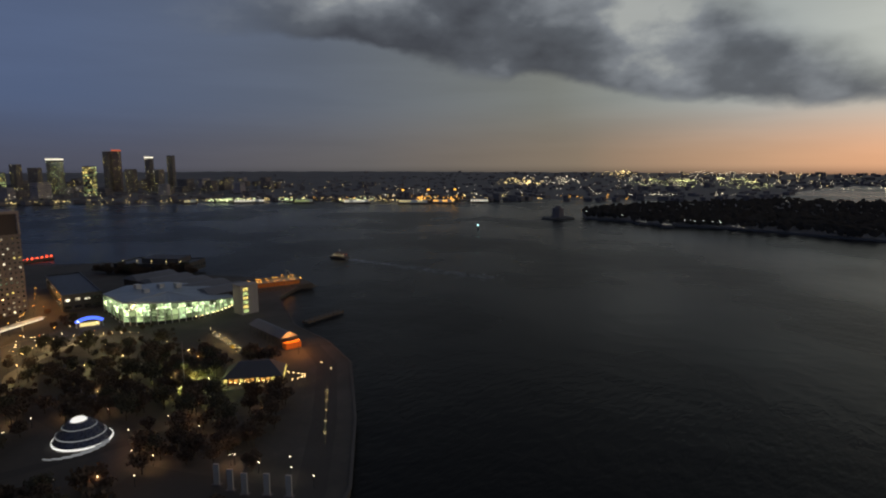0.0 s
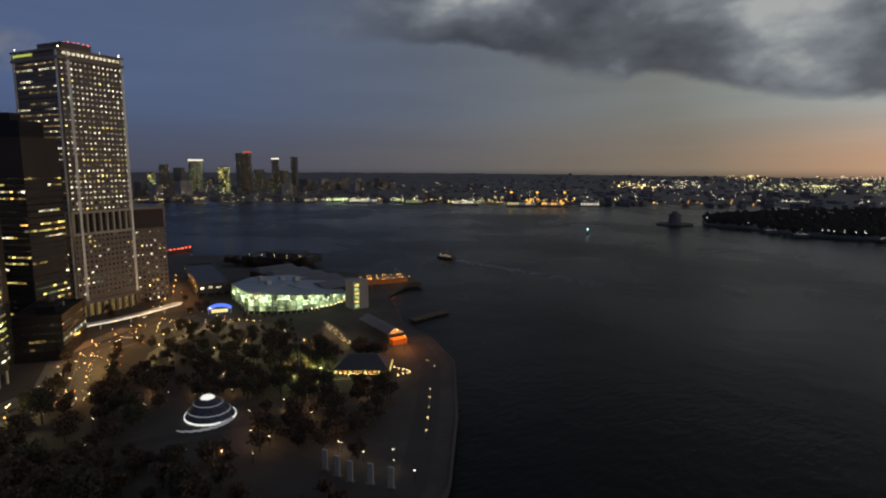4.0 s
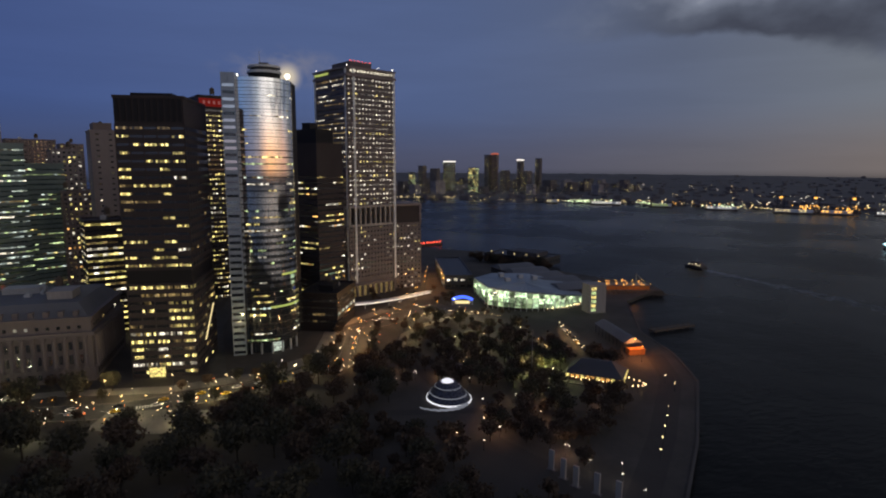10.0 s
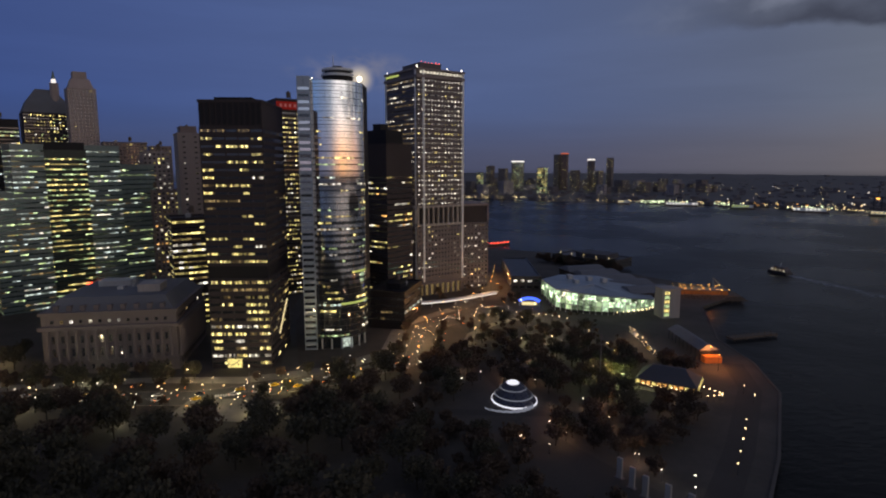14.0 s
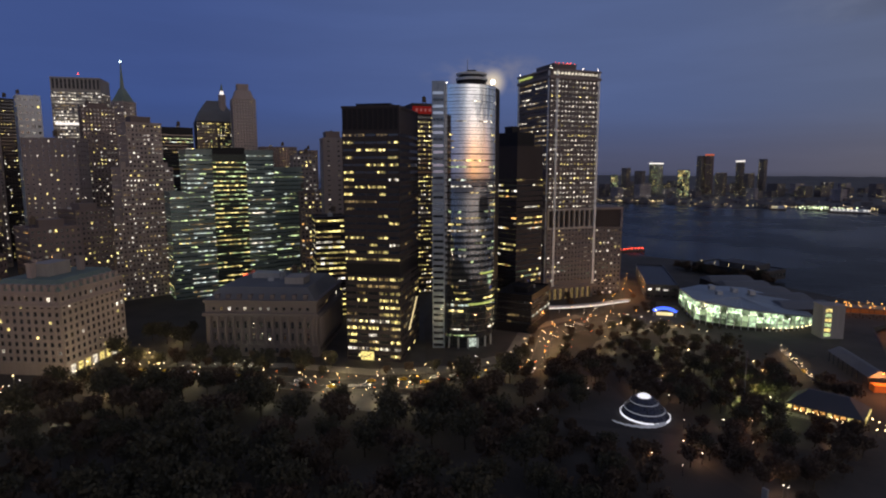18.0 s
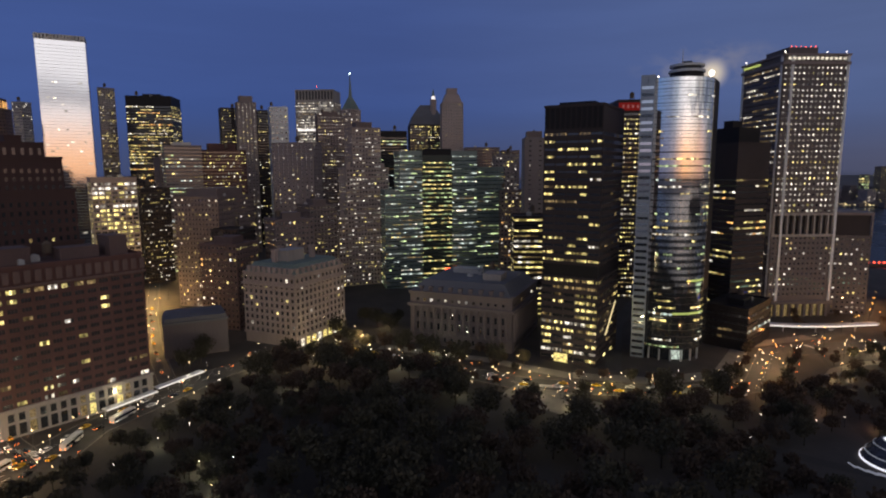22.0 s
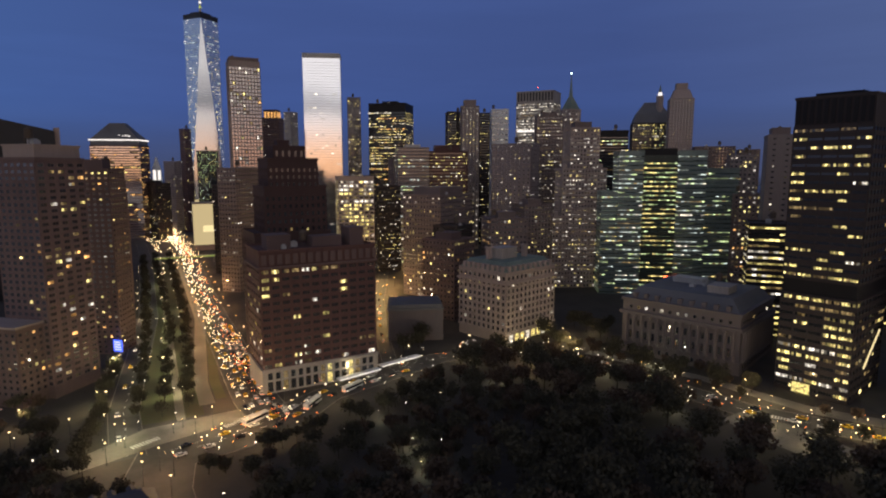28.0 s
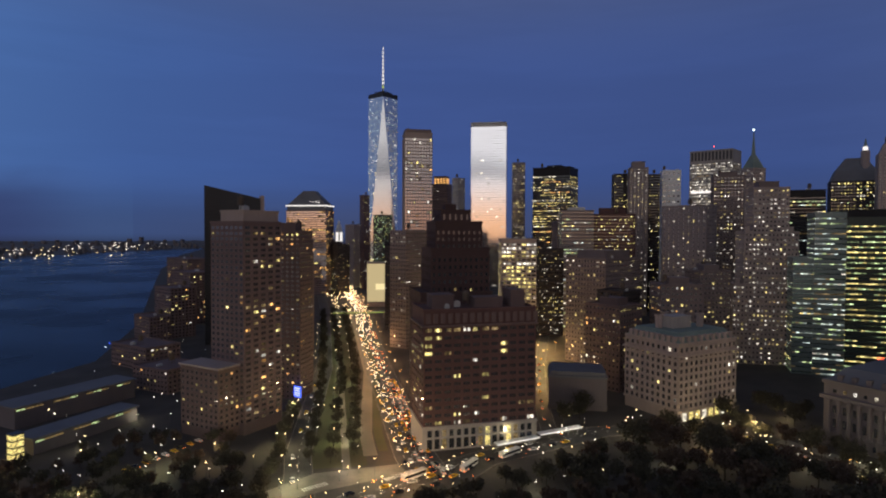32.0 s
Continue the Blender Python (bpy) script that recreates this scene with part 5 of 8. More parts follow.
def tapered_tower():
    """The tallest tower: a square that turns into an octagon and back, with chamfered mirror faces and a lit spire."""
    b = building("skyscraper", "very tall chamfered glass skyscraper with a lit spire", 470, 1156, -22, "building", "office towers")
    s, z0, z1 = 31.0, 56.0, 393.0
    g = Geo()
    g.box(-s, -s, 0, s, s, z0)
    part("podium", g, M["podium_light"], b, "illuminated yellowish glass podium")
    g = Geo()
    g.box(-18, -s - 0.8, 3, 8, -s - 0.3, 20)
    part("entrance", g, M["strip_yellow"], b, "bright lit entrance hall")
    g = Geo()
    base = [(-s, -s), (s, -s), (s, s), (-s, s)]
    r = s * 0.98
    top = [(0, -r), (r, 0), (0, r), (-r, 0)]
    g.v = [(x, y, z0) for x, y in base] + [(x, y, z1) for x, y in top]
    g.f = [(0, 1, 4), (1, 2, 5), (2, 3, 6), (3, 0, 7), (1, 5, 4), (2, 6, 5), (3, 7, 6), (0, 4, 7), (4, 5, 6, 7)]
    g.s = [0] * 9
    part("shaft", g, M["silver_glass"], b, "tapering mirror glass")
    g = Geo()
    for k in range(80):
        z = z0 + (k + 0.5) * (z1 - z0) / 80
        f = (k + 0.5) / 80
        ring = []
        for i in range(4):
            c, t0, t1 = Vector(base[i]), Vector(top[i - 1]), Vector(top[i])
            for q in (t0, t1):
                w = c.lerp(q, f)
                ring.append((w.x * 1.003, w.y * 1.003))
        g.prism(ring, z - 0.15, z + 0.15)
    tagged(part("floor_line_grid", g, M["steel"], b), kind="stuff")
    # lit rooms on the chamfer faces, which widen upwards
    for i in (0, 1, 3):
        c, ta, tb = Vector(base[i]), Vector(top[i - 1]), Vector(top[i])
        d = (tb - ta).normalized()
        n = Vector((c.x, c.y)).normalized()
        share = [random.choice((0.1, 0.2, 0.5, 0.75)) for _ in range(40)]
        for k in range(80):
            f = (k + 0.5) / 80
            a, e = c.lerp(ta, f), c.lerp(tb, f)
            bays = max(1, int((e - a).length / 3.2))
            full = 60 < k < 74 and k % 3 == 0
            for q in range(bays):
                near_edge = min(q, bays - 1 - q)
                if random.random() > (0.9 if full else share[near_edge] * (0.3 if k > 60 else 0.9)):
                    continue
                p = a.lerp(e, (q + 0.5) / bays) + n * 0.25
                m = Matrix.Translation((p.x, p.y, z0 + f * (z1 - z0))) @ Matrix.Rotation(math.atan2(d.y, d.x), 4, "Z") @ Matrix.Diagonal((3.0 if full else 1.9, 0.5, 1.0 if full else 1.3, 1))
                PANES[b].append((True, True, random.choice(("cool", "cool", "dim")) if full else random.choice(("white", "white", "yellow", "cool")), m))
    g = Geo()
    g.prism([(x * 1.01, y * 1.01) for x, y in top], z1, z1 + 9)
    g.prism([(x * 0.6, y * 0.6) for x, y in top], z1 + 9, z1 + 14)
    part("crown", g, M["dark_steel"], b)
    g = Geo()
    for k in range(3):
        g.prism([(x * 1.006, y * 1.006) for x, y in top], z1 - 20 - k * 5.5, z1 - 18.0 - k * 5.5)
    for k in range(5):
        g.prism([(x * 1.004, y * 1.004) for x, y in top], z1 - 4 - k * 2.8, z1 - 3.0 - k * 2.8)
    part("crown_lines", g, lamp_mat("cool_white_strip", (0.72, 0.95, 1.0), 0.8), b)
    g = Geo()
    g.tube(0, 0, z1 + 14, z1 + 112, 2.2, 0.5, 8)
    spire = part("spire", g, M["steel"], b)
    for k in range(11):
        g = Geo()
        z = z1 + 24 + k * 8
        g.tube(0, 0, z, z + 4.6, 2.3 - k * 0.12, 2.2 - k * 0.12, 8)
        part("spire_light", g, M["strip_white"] if k else M["strip_green"], spire)
    glaze(b, 200)


tapered_tower()


def domed_tower():
    b = building("domed_tower", "dark office tower with a hipped crown and lit lantern", 765, 414, -56, "building", "office towers")
    st = style(3.9, 3.3, 0.6, 0.5, 0.3, 0.58, (("yellow", 3), ("green", 2), ("white", 2)), run=0.2)
    tier(b, 0, 0, 0, 52, 36, 176, M["bronze"], st)
    g = Geo()
    g.prism([(0, 0), (52, 0), (52, 36), (0, 36)], 177, 190, top=[(5, 4), (47, 4), (47, 32), (5, 32)])
    g.prism([(5, 4), (47, 4), (47, 32), (5, 32)], 190, 206, top=[(16, 13), (36, 13), (36, 23), (16, 23)])
    part("hipped_roof", g, M["slate"], b)
    glaze(b, 120)
    c = building("stone_tower", "slim pale stone tower with chamfered shoulders", 723, 342, -59, "building", "office towers")
    tier(c, 0, 0, 0, 28, 28, 200, M["limestone"], style(4, 3.6, 0.32, 0.45, 0.4, 0.05, YW))
    g = Geo()
    g.prism([(1, 1), (27, 1), (27, 27), (1, 27)], 200, 212, top=[(5, 5), (23, 5), (23, 23), (5, 23)])
    g.box(7, 7, 212, 21, 21, 220)
    part("crown", g, M["limestone"], c)
    glaze(c, 30)
    l = thing("lantern_tower", "small pale spire with a bright lit lantern", "tower", 793, 390, GZ)
    g = Geo()
    g.tube(0, 0, 0, 214, 6, 5, 8)
    part("shaft", g, M["limestone"], l)
    g = Geo()
    g.tube(0, 0, 214, 219, 3.0, 2.4, 8)
    part("lantern", g, M["strip_white"], l, "bright white lantern")
    g = Geo()
    g.tube(0, 0, 219, 229, 2.4, 0.3, 8)
    part("finial", g, M["copper"], l)


domed_tower()


def bank_slab():
    b = building("bank_slab", "pale steel and glass bank tower with dense lit windows and a louvred crown", 715, 513, 21, "building", "office towers")
    st = style(3.9, 3.2, 0.76, 0.55, 0.4, 0.88, (("white", 5), ("dim", 3)), top=16, run=0.1)
    tier(b, 0, 0, 0, 42, 56, 226, M["pale_stone"], st)
    g = Geo()
    for i in range(12):
        g.box(-0.3, 1 + i * 4.6, 213, 0.2, 3.6 + i * 4.6, 225)
    part("crown_louvres", g, M["dark_steel"], b)
    g = Geo()
    g.box(-0.6, 2, 168, -0.3, 54, 171)
    part("light_band", g, M["strip_white"], b)
    mast(b, 20, 30, 226, 8)
    glaze(b, 200)
    c = building("spire_tower", "slim tower with a green pyramid roof and lit tip", 704, 476, -11, "building", "office towers")
    tier(c, 0, 0, 0, 20, 20, 196, M["limestone"], style(3.9, 3.2, 0.45, 0.5, 0.3, 0.3, WH))
    g = Geo()
    g.prism([(1, 1), (19, 1), (19, 19), (1, 19)], 197, 214, top=[(7.6, 7.6), (12.4, 7.6), (12.4, 12.4), (7.6, 12.4)])
    g.tube(10, 10, 214, 232, 2.6, 1.2)
    part("pyramid_roof", g, M["copper"], c, "green copper pyramid roof")
    g = Geo()
    g.tube(10, 10, 232, 246, 1.2, 0.4)
    part("spire", g, M["copper"], c)
    g = Geo()
    g.ball((10, 10, 247.0), 1.1)
    part("beacon", g, lamp_mat("beacon_light", (0.75, 1.0, 0.95), 5), c, "bright beacon on the tip")
    glaze(c, 30)


bank_slab()


def pyramid_office():
    b = building("office_tower", "warm-lit office tower with a stepped dark pyramid roof", 301, 1006, 53, "building", "office towers")
    tier(b, 0, 0, 0, 40, 74, 150, M["pink_brick"], style(3.9, 3.0, 0.97, 0.55, 0.2, 0.22, (("orange", 3), ("dim", 3), ("yellow", 1)), run=0.3, band=True))
    GLASS[b.name] = "silver_glass"
    g = Geo()
    g.box(-0.6, -0.6, 158, 40.6, 74.6, 160)
    part("light_line", g, M["strip_white"], b, "white light line under the roof")
    g = Geo()
    g.box(1, 1, 150, 39, 73, 158)
    g.prism([(1, 1), (39, 1), (39, 73), (1, 73)], 160, 186, top=[(14, 26), (26, 26), (26, 48), (14, 48)])
    part("pyramid_roof", g, M["slate"], b)
    for i in range(9):
        g = Geo()
        g.box(2.5 + i * 0.5, 14 + i * 5, 164 + (i % 2), 5 + i * 0.5, 16.5 + i * 5, 166 + (i % 2))
        part("roof_light", g, M["strip_white"], b)
    glaze(b, 150)
    w = thing("white_lit_tower", "white stone church-like tower with glowing floodlit upper faces", "tower", 338, 1047, GZ, 27)
    g = Geo()
    g.box(0, 0, 0, 10, 10, 112)
    g.prism([(0, 0), (10, 0), (10, 10), (0, 10)], 112, 134, top=[(4.6, 4.6), (5.4, 4.6), (5.4, 5.4), (4.6, 5.4)])
    part("shaft", g, M["white_paint"], w)
    # two glowing panels stand in for floodlight on the white stone
    g = Geo()
    g.box(-0.2, 2, 90, 0, 8, 112)
    g.box(2, -0.2, 90, 8, 0, 112)
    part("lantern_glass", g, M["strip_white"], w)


pyramid_office()


def lit_block():
    """Tan block at the end of the avenue with a bright screen; its front glows in place of floodlight."""
    b = thing("lit_block", "plain tan block with a glowing floodlit front wall and bright screen", "building", 309, 824, GZ, -21.5, "office blocks")
    g = Geo()
    g.box(0, 0, 0, 27.3, 24, 66)
    part("wall", g, M["limestone"], b)
    g = Geo()
    g.box(0.5, -0.3, 8, 26.8, -0.02, 65)
    front = part("lit_front", g, M["podium_light"], b, "tan front wall, its floodlight made by glow")
    g = Geo()
    g.box(13, -0.6, 26, 26.4, -0.32, 35)
    part("screen", g, M["strip_yellow"], front, "bright screen")
    g = Geo()
    g.box(-0.4, -0.4, 66, 27.7, 24.4, 67)
    part("parapet", g, M["limestone"], b)


lit_block()


def crowns():
    """Amber and red crowns of two towers."""
    # the brick tower's own lit crown, set on its roof as a separate thing
    a = thing("roof_pavilion", "brick crown of a tower with amber lit arches", "pavilion", 390, 722, GZ + 180, 42)
    g = Geo()
    g.box(3, 3, 0.5, 17, 21, 12)
    part("drum", g, M["brown_brick"], a)
    for i in range(4):
        g = Geo()
        g.box(2.6, 4 + i * 4.4, 1, 3.0, 6.8 + i * 4.4, 9)
        part("lit_arch", g, LIT["orange", True], a, "amber arch")
        g = Geo()
        g.box(4 + i * 3.4, 2.6, 1, 6.2 + i * 3.4, 3.0, 9)
        part("lit_arch", g, LIT["orange", True], a, "amber arch")
    a = thing("roof_sign", "red lit rooftop sign with unreadable pale letters", "sign", 514, 80, GZ + 168, -66)
    g = Geo()
    g.box(0, -0.9, -8, 24, -0.5, -1.5)
    part("panel", g, lamp_mat("red_sign_panel", (1.0, 0.07, 0.06), 0.12), a)
    for i in range(5):
        g = Geo()
        g.box(3 + i * 4, -1.1, -6.0, 4.6 + i * 4, -0.9, -3.4)
        part("letter_bar", g, M["dim_red"], a)


crowns()


# ---- ferry terminal and waterfront ----
def arc3(a, b, c, n):
    """Points along the circle through three points, from a to c by way of b."""
    (ax, ay), (bx, by), (cx, cy) = a, b, c
    d = 2 * (ax * (by - cy) + bx * (cy - ay) + cx * (ay - by))
    ux = ((ax * ax + ay * ay) * (by - cy) + (bx * bx + by * by) * (cy - ay) + (cx * cx + cy * cy) * (ay - by)) / d
    uy = ((ax * ax + ay * ay) * (cx - bx) + (bx * bx + by * by) * (ax - cx) + (cx * cx + cy * cy) * (bx - ax)) / d
    r = math.hypot(ax - ux, ay - uy)
    t0, tm, t1 = (math.atan2(p[1] - uy, p[0] - ux) for p in (a, b, c))
    while tm < t0:
        tm += 2 * math.pi
    while t1 < tm:
        t1 += 2 * math.pi
    return [(ux + r * math.cos(t0 + (t1 - t0) * i / n), uy + r * math.sin(t0 + (t1 - t0) * i / n)) for i in range(n + 1)]


def ferry_terminal():
    b = thing("ferry_terminal", "ferry terminal with a tall curved green-lit glass hall", "building", 0, 0, GZ)
    # a straight north side, then the bowed front that sinks towards the slips
    side = [(490 - 11 * k, -146 + k) for k in range(5)]
    bow = arc3((435, -141), (415.5, -172), (431, -222), 20)
    front = side + bow
    crest = [14 + 0.6 * k for k in range(5)] + [17.0 - 1.2 * (k / 20) - 8.4 * (k / 20) ** 2.0 for k in range(21)]
    back = [(470, -226, 10.5), (500, -200, 14.0), (507, -168, 14.5)]
    g = Geo()
    ring = [(x, y, z) for (x, y), z in zip(front, crest)] + back
    n = len(ring)
    for dz in (-1.0, 0.0):
        g.v += [(x, y, z + dz) for x, y, z in ring] + [(455, -180, 15.4 + dz)]
    g.f = [(i, (i + 1) % n, n + 1 + (i + 1) % n, n + 1 + i) for i in range(n)]
    for i in range(n):
        g.f += [((i + 1) % n, i, n), (n + 1 + i, n + 1 + (i + 1) % n, 2 * n + 1)]
    g.s = [0] * len(g.f)
    roof = part("roof", g, M["blue_panel"], b, "broad grey metal roof")
    for k in range(1, 5):
        # standing seams and plant on the roof
        q = Geo()
        for (x, y), z in list(zip(front, crest))[3 * k + 3:3 * k + 6]:
            q.limb((x, y, z + 0.1), (455, -180, 15.5), 0.18, 0.12, 4)
        part("roof_seam", q, M["steel"], roof)
    for x, y in ((462, -170), (474, -186), (484, -172), (466, -196)):
        q = Geo()
        q.box(x, y, 14.5, x + 6, y + 4, 18.0)
        part("roof_unit", q, M["steel"], roof)
    g = Geo()
    g.prism([(x + 2.0, y - 0.8) for x, y in front] + [(468, -220), (492, -198), (500, -166)], 0, 3.2)
    part("ground_floor", g, M["dark_steel"], b)
    for k, ((xa, ya), (xb, yb)) in enumerate(zip(front, front[1:])):
        d = Vector((xb - xa, yb - ya))
        mid = Vector(((xa + xb) / 2, (ya + yb) / 2))
        rot = Matrix.Rotation(math.atan2(d.y, d.x), 4, "Z")
        top = (crest[k] + crest[k + 1]) / 2 - 1.0
        for q, (f0, f1) in enumerate(((0.16, 0.42), (0.42, 0.74), (0.74, 1.0))):
            g = Geo()
            g.turned_box(Matrix.Translation((mid.x, mid.y, top * (f0 + f1) / 2)) @ rot @ Matrix.Diagonal((d.length - 0.4, 0.2, top * (f1 - f0) - 0.35, 1)))
            part("glass_panel", g, HALL[q], b)
        g = Geo()
        g.turned_box(Matrix.Translation((xa, ya, top / 2)) @ rot @ Matrix.Diagonal((0.45, 0.7, top, 1)))
        part("mullion", g, M["steel"], b)
    # bright ceiling lamps of the hall, seen through the glass
    for i in range(2, 20):
        x, y = front[i]
        g = Geo()
        g.ball((x - 0.5, y + 0.3, crest[i] * 0.66 + (i * 7 % 3) * 0.9), 0.5)
        part("hall_lamp", g, HALL_LAMP, b)
    g = Geo()
    for (xa, ya), (xb, yb) in zip(front[15:], front[16:]):
        g.ball(((xa + xb) / 2 - 1, (ya + yb) / 2, 2.4), 0.34)
    part("canopy_lamps", g, M["bulb_warm"], b)
    # lift tower at the slip side
    t = thing("lift_tower", "pale concrete tower with a lit glass stair", "tower", 406, -221, GZ, 0)
    g = Geo()
    g.box(-6, -4.4, 0, 6, 9.6, 22)
    g.box(-6.3, -4.7, 21.4, 6.3, 9.9, 22.4)
    part("wall", g, M["pale_stone"], t)
    for k in range(6):
        g = Geo()
        g.box(-6.2, 4.0, 1.5 + k * 3.3, -5.9, 8.0, 3.8 + k * 3.3)
        part("stair_window", g, LIT["yellow" if k % 2 else "green", True], t)
    # dark shed between the hall and the slips
    h = thing("slip_shed", "broad dark shed roof between the terminal hall and the slips", "building", 446, -246, GZ, 9)
    g = Geo()
    g.box(0, 0, 0, 128, 40, 10)
    part("wall", g, M["bronze"], h)
    for k in range(5):
        g = Geo()
        g.prism([(-1 + k * 26, -1), (24.4 + k * 26, -1), (24.4 + k * 26, 41), (-1 + k * 26, 41)], 10, 13.5, top=[(9 + k * 26, 1), (15 + k * 26, 1), (15 + k * 26, 39), (9 + k * 26, 39)])
        part("roof_bay", g, M["slate"], h)
    for k in range(9):
        g = Geo()
        g.box(3 + k * 14, -0.2, 5, 6 + k * 14, 0.0, 7)
        part("shed_window", g, LIT["orange" if k % 2 else "dim", True], h)
    # side wing and upper deck towards the second slip
    w = building("terminal_wing", "dark low terminal wing with a row of lit windows", 508, -150, -8, "building")
    tier(w, 0, 0, 0, 110, 26, 12, M["dark_steel"], style(6, 6, 0.7, 0.4, 0.3, 0.5, WH))
    glaze(w, 30)
    r = building("ferry_house", "old dark steel ferry house with roof terraces", 600, -257, -53, "building")
    tier(r, 0, 0, 0, 42, 78, 9, M["dark_steel"], style(7, 6, 0.6, 0.4, 0.4, 0.14, WH))
    bulkhead(r, 8, 12, 9, 26, 40, 5, M["dark_slate"])
    for i in range(5):
        g = Geo()
        g.tube(3, 6 + i * 16, 9, 12, 0.12, sides=5)
        g.ball((3, 6 + i * 16, 12.4), 0.6)
        part("terrace_lamp", g, M["strip_yellow"], r)
    glaze(r, 30)


HALL = [lit_room("green_lit_hall_glass", (0.62, 0.84, 0.46), s, False, 0.16) for s in (0.4, 1.15, 0.7)]
HALL_LAMP = lamp_mat("hall_lamp", (0.95, 1.0, 0.8), 2.2)
ferry_terminal()


def slips():
    s = thing("ferry_slip", "ferry slip under orange lights with timber racks", "ferry slip", 484, -266, 0.0, -104)
    g = Geo()
    g.box(-2, -12, 0.5, 54, 12, 3.4)
    part("deck", g, M["wood"], s)
    # the shed's orange stands for the orange light falling on it
    g = Geo()
    g.box(0, -6, 3.4, 44, 6, 7)
    part("shed", g, M["orange_paint"], s, "gangway shed coloured orange for the light on it")
    g = Geo()
    g.box(-0.6, -6.8, 7, 44.6, 6.8, 7.4)
    part("shed_roof", g, M["slate"], s)
    for i in range(15):
        for v in (-7.6, 7.6):
            if (i * 7 + (v > 0) * 3) % 5 < 2:
                continue
            g = Geo()
            g.tube(1 + i * 3.1, v, 3.4, 8.0, 0.15, sides=6, slot=1)
            g.ball((1 + i * 3.1, v, 8.3 + (i * 5 % 3) * 0.5), 0.36)
            part("lamp", g, [M["bulb_orange"], M["dark_steel"]], s)
    for i, v in enumerate((-24, -17, 17, 24)):
        g = Geo()
        for k in range(12):
            g.tube(2 + k * 4.4, v, -3, 4.4 + (k % 3) * 0.6, 0.5, sides=6)
        g.box(0, v - 0.6, 2.2, 54, v + 0.6, 3.2)
        part("timber_rack", g, M["wood"], s)
    g = Geo()
    g.tube(34, 2, 7, 17, 0.5, 0.3, 6)
    g.limb((34, 2, 16.5), (42, 2, 9), 0.3, 0.3)
    part("gantry", g, M["copper"], s)
    p = thing("pier", "low timber pier reaching into the harbour", "pier", 352, -238, 0.0, -80)
    g = Geo()
    g.box(-4, -3, 1.2, 34, 3, 2.2)
    part("deck", g, M["wood"], p)
    for i in range(8):
        for v in (-2.6, 2.6):
            g = Geo()
            g.tube(-2 + i * 5, v, -3, 3.2, 0.35, sides=6)
            part("pile", g, M["wood"], p)
    # waiting pavilion with a blue-grey roof; its end block is coloured orange for lamplight
    w = thing("waiting_pavilion", "long blue-grey roofed pavilion, end block coloured orange for lamplight", "building", 307, -193, GZ, -5)
    g = Geo()
    g.prism([(0, -6), (46, -6), (46, 6), (0, 6)], 6, 9, top=[(1, -1), (45, -1), (45, 1), (1, 1)])
    part("roof", g, M["slate"], w)
    g = Geo()
    g.box(-5, -5, 0, 0, 5, 3.6)
    part("orange_end", g, M["orange_paint"], w)
    for i in range(9):
        for v in (-6, 6):
            g = Geo()
            g.tube(1 + i * 5.4, v * 0.9, 0, 6, 0.25, sides=6)
            part("post", g, M["dark_steel"], w)


slips()


def arched_sign():
    s = thing("arched_sign", "arched blue illuminated sign with unreadable letters", "sign", 450, -124, GZ, -14)
    g = Geo()
    n = 14
    for i in range(n + 1):
        t = math.pi * (0.18 + 0.64 * i / n)
        for x, k in ((-0.3, -1.15), (0.3, -1.15), (0.3, 1.15), (-0.3, 1.15)):
            g.v.append((x, (9.5 + k) * math.cos(t), (5.5 + k) * math.sin(t) + 1))
        if i:
            a = 4 * (i - 1)
            g.f += [(a + q, a + (q + 1) % 4, a + 4 + (q + 1) % 4, a + 4 + q) for q in range(4)]
    g.f += [(3, 2, 1, 0), (4 * n, 4 * n + 1, 4 * n + 2, 4 * n + 3)]
    g.s = [0] * len(g.f)
    part("sign_band", g, M["blue_light"], s)
    for i in range(1, 13):
        t = math.pi * (0.18 + 0.64 * (i + 0.5) / 14)
        g = Geo()
        g.turned_box(Matrix.Translation((-0.45, 9.5 * math.cos(t), 5.5 * math.sin(t) + 1)) @ Matrix.Rotation(t - math.pi / 2, 4, "X") @ Matrix.Diagonal((0.2, 0.8, 1.5, 1)))
        part("letter_bar", g, lamp_mat("pale_blue_letter", (0.75, 0.85, 1.0), 2.6) if i == 1 else s.children[1].data.materials[0], s)
    for v in (-8, 8):
        g = Geo()
        g.tube(0, v, 0, 4, 0.3)
        part("post", g, M["steel"], s)
    g = Geo()
    g.box(3, -6, 0.1, 3.6, 6, 2.6)
    part("lit_entrance", g, M["strip_yellow"], s)
    # long white-lit canopy below the gridded tower
    c = thing("bus_canopy", "long curved canopy lit white from below", "canopy", 0, 0, GZ)
    pts = [(452, -36), (456, -54), (466, -76), (484, -104)]
    for (xa, ya), (xb, yb) in zip(pts, pts[1:]):
        d = Vector((xb - xa, yb - ya))
        mid = Vector(((xa + xb) / 2, (ya + yb) / 2))
        rot = Matrix.Rotation(math.atan2(d.y, d.x), 4, "Z")
        g = Geo()
        g.turned_box(Matrix.Translation((mid.x, mid.y, 5.2)) @ rot @ Matrix.Diagonal((d.length, 5, 0.5, 1)))
        part("roof", g, M["white_panel"], c)
        g = Geo()
        g.turned_box(Matrix.Translation((mid.x - 1.8, mid.y, 4.2)) @ rot @ Matrix.Diagonal((d.length, 0.4, 0.7, 1)))
        part("light_strip", g, M["strip_white"], c)
        g = Geo()
        g.tube(mid.x, mid.y, 0, 5, 0.3)
        part("post", g, M["steel"], c)


arched_sign()


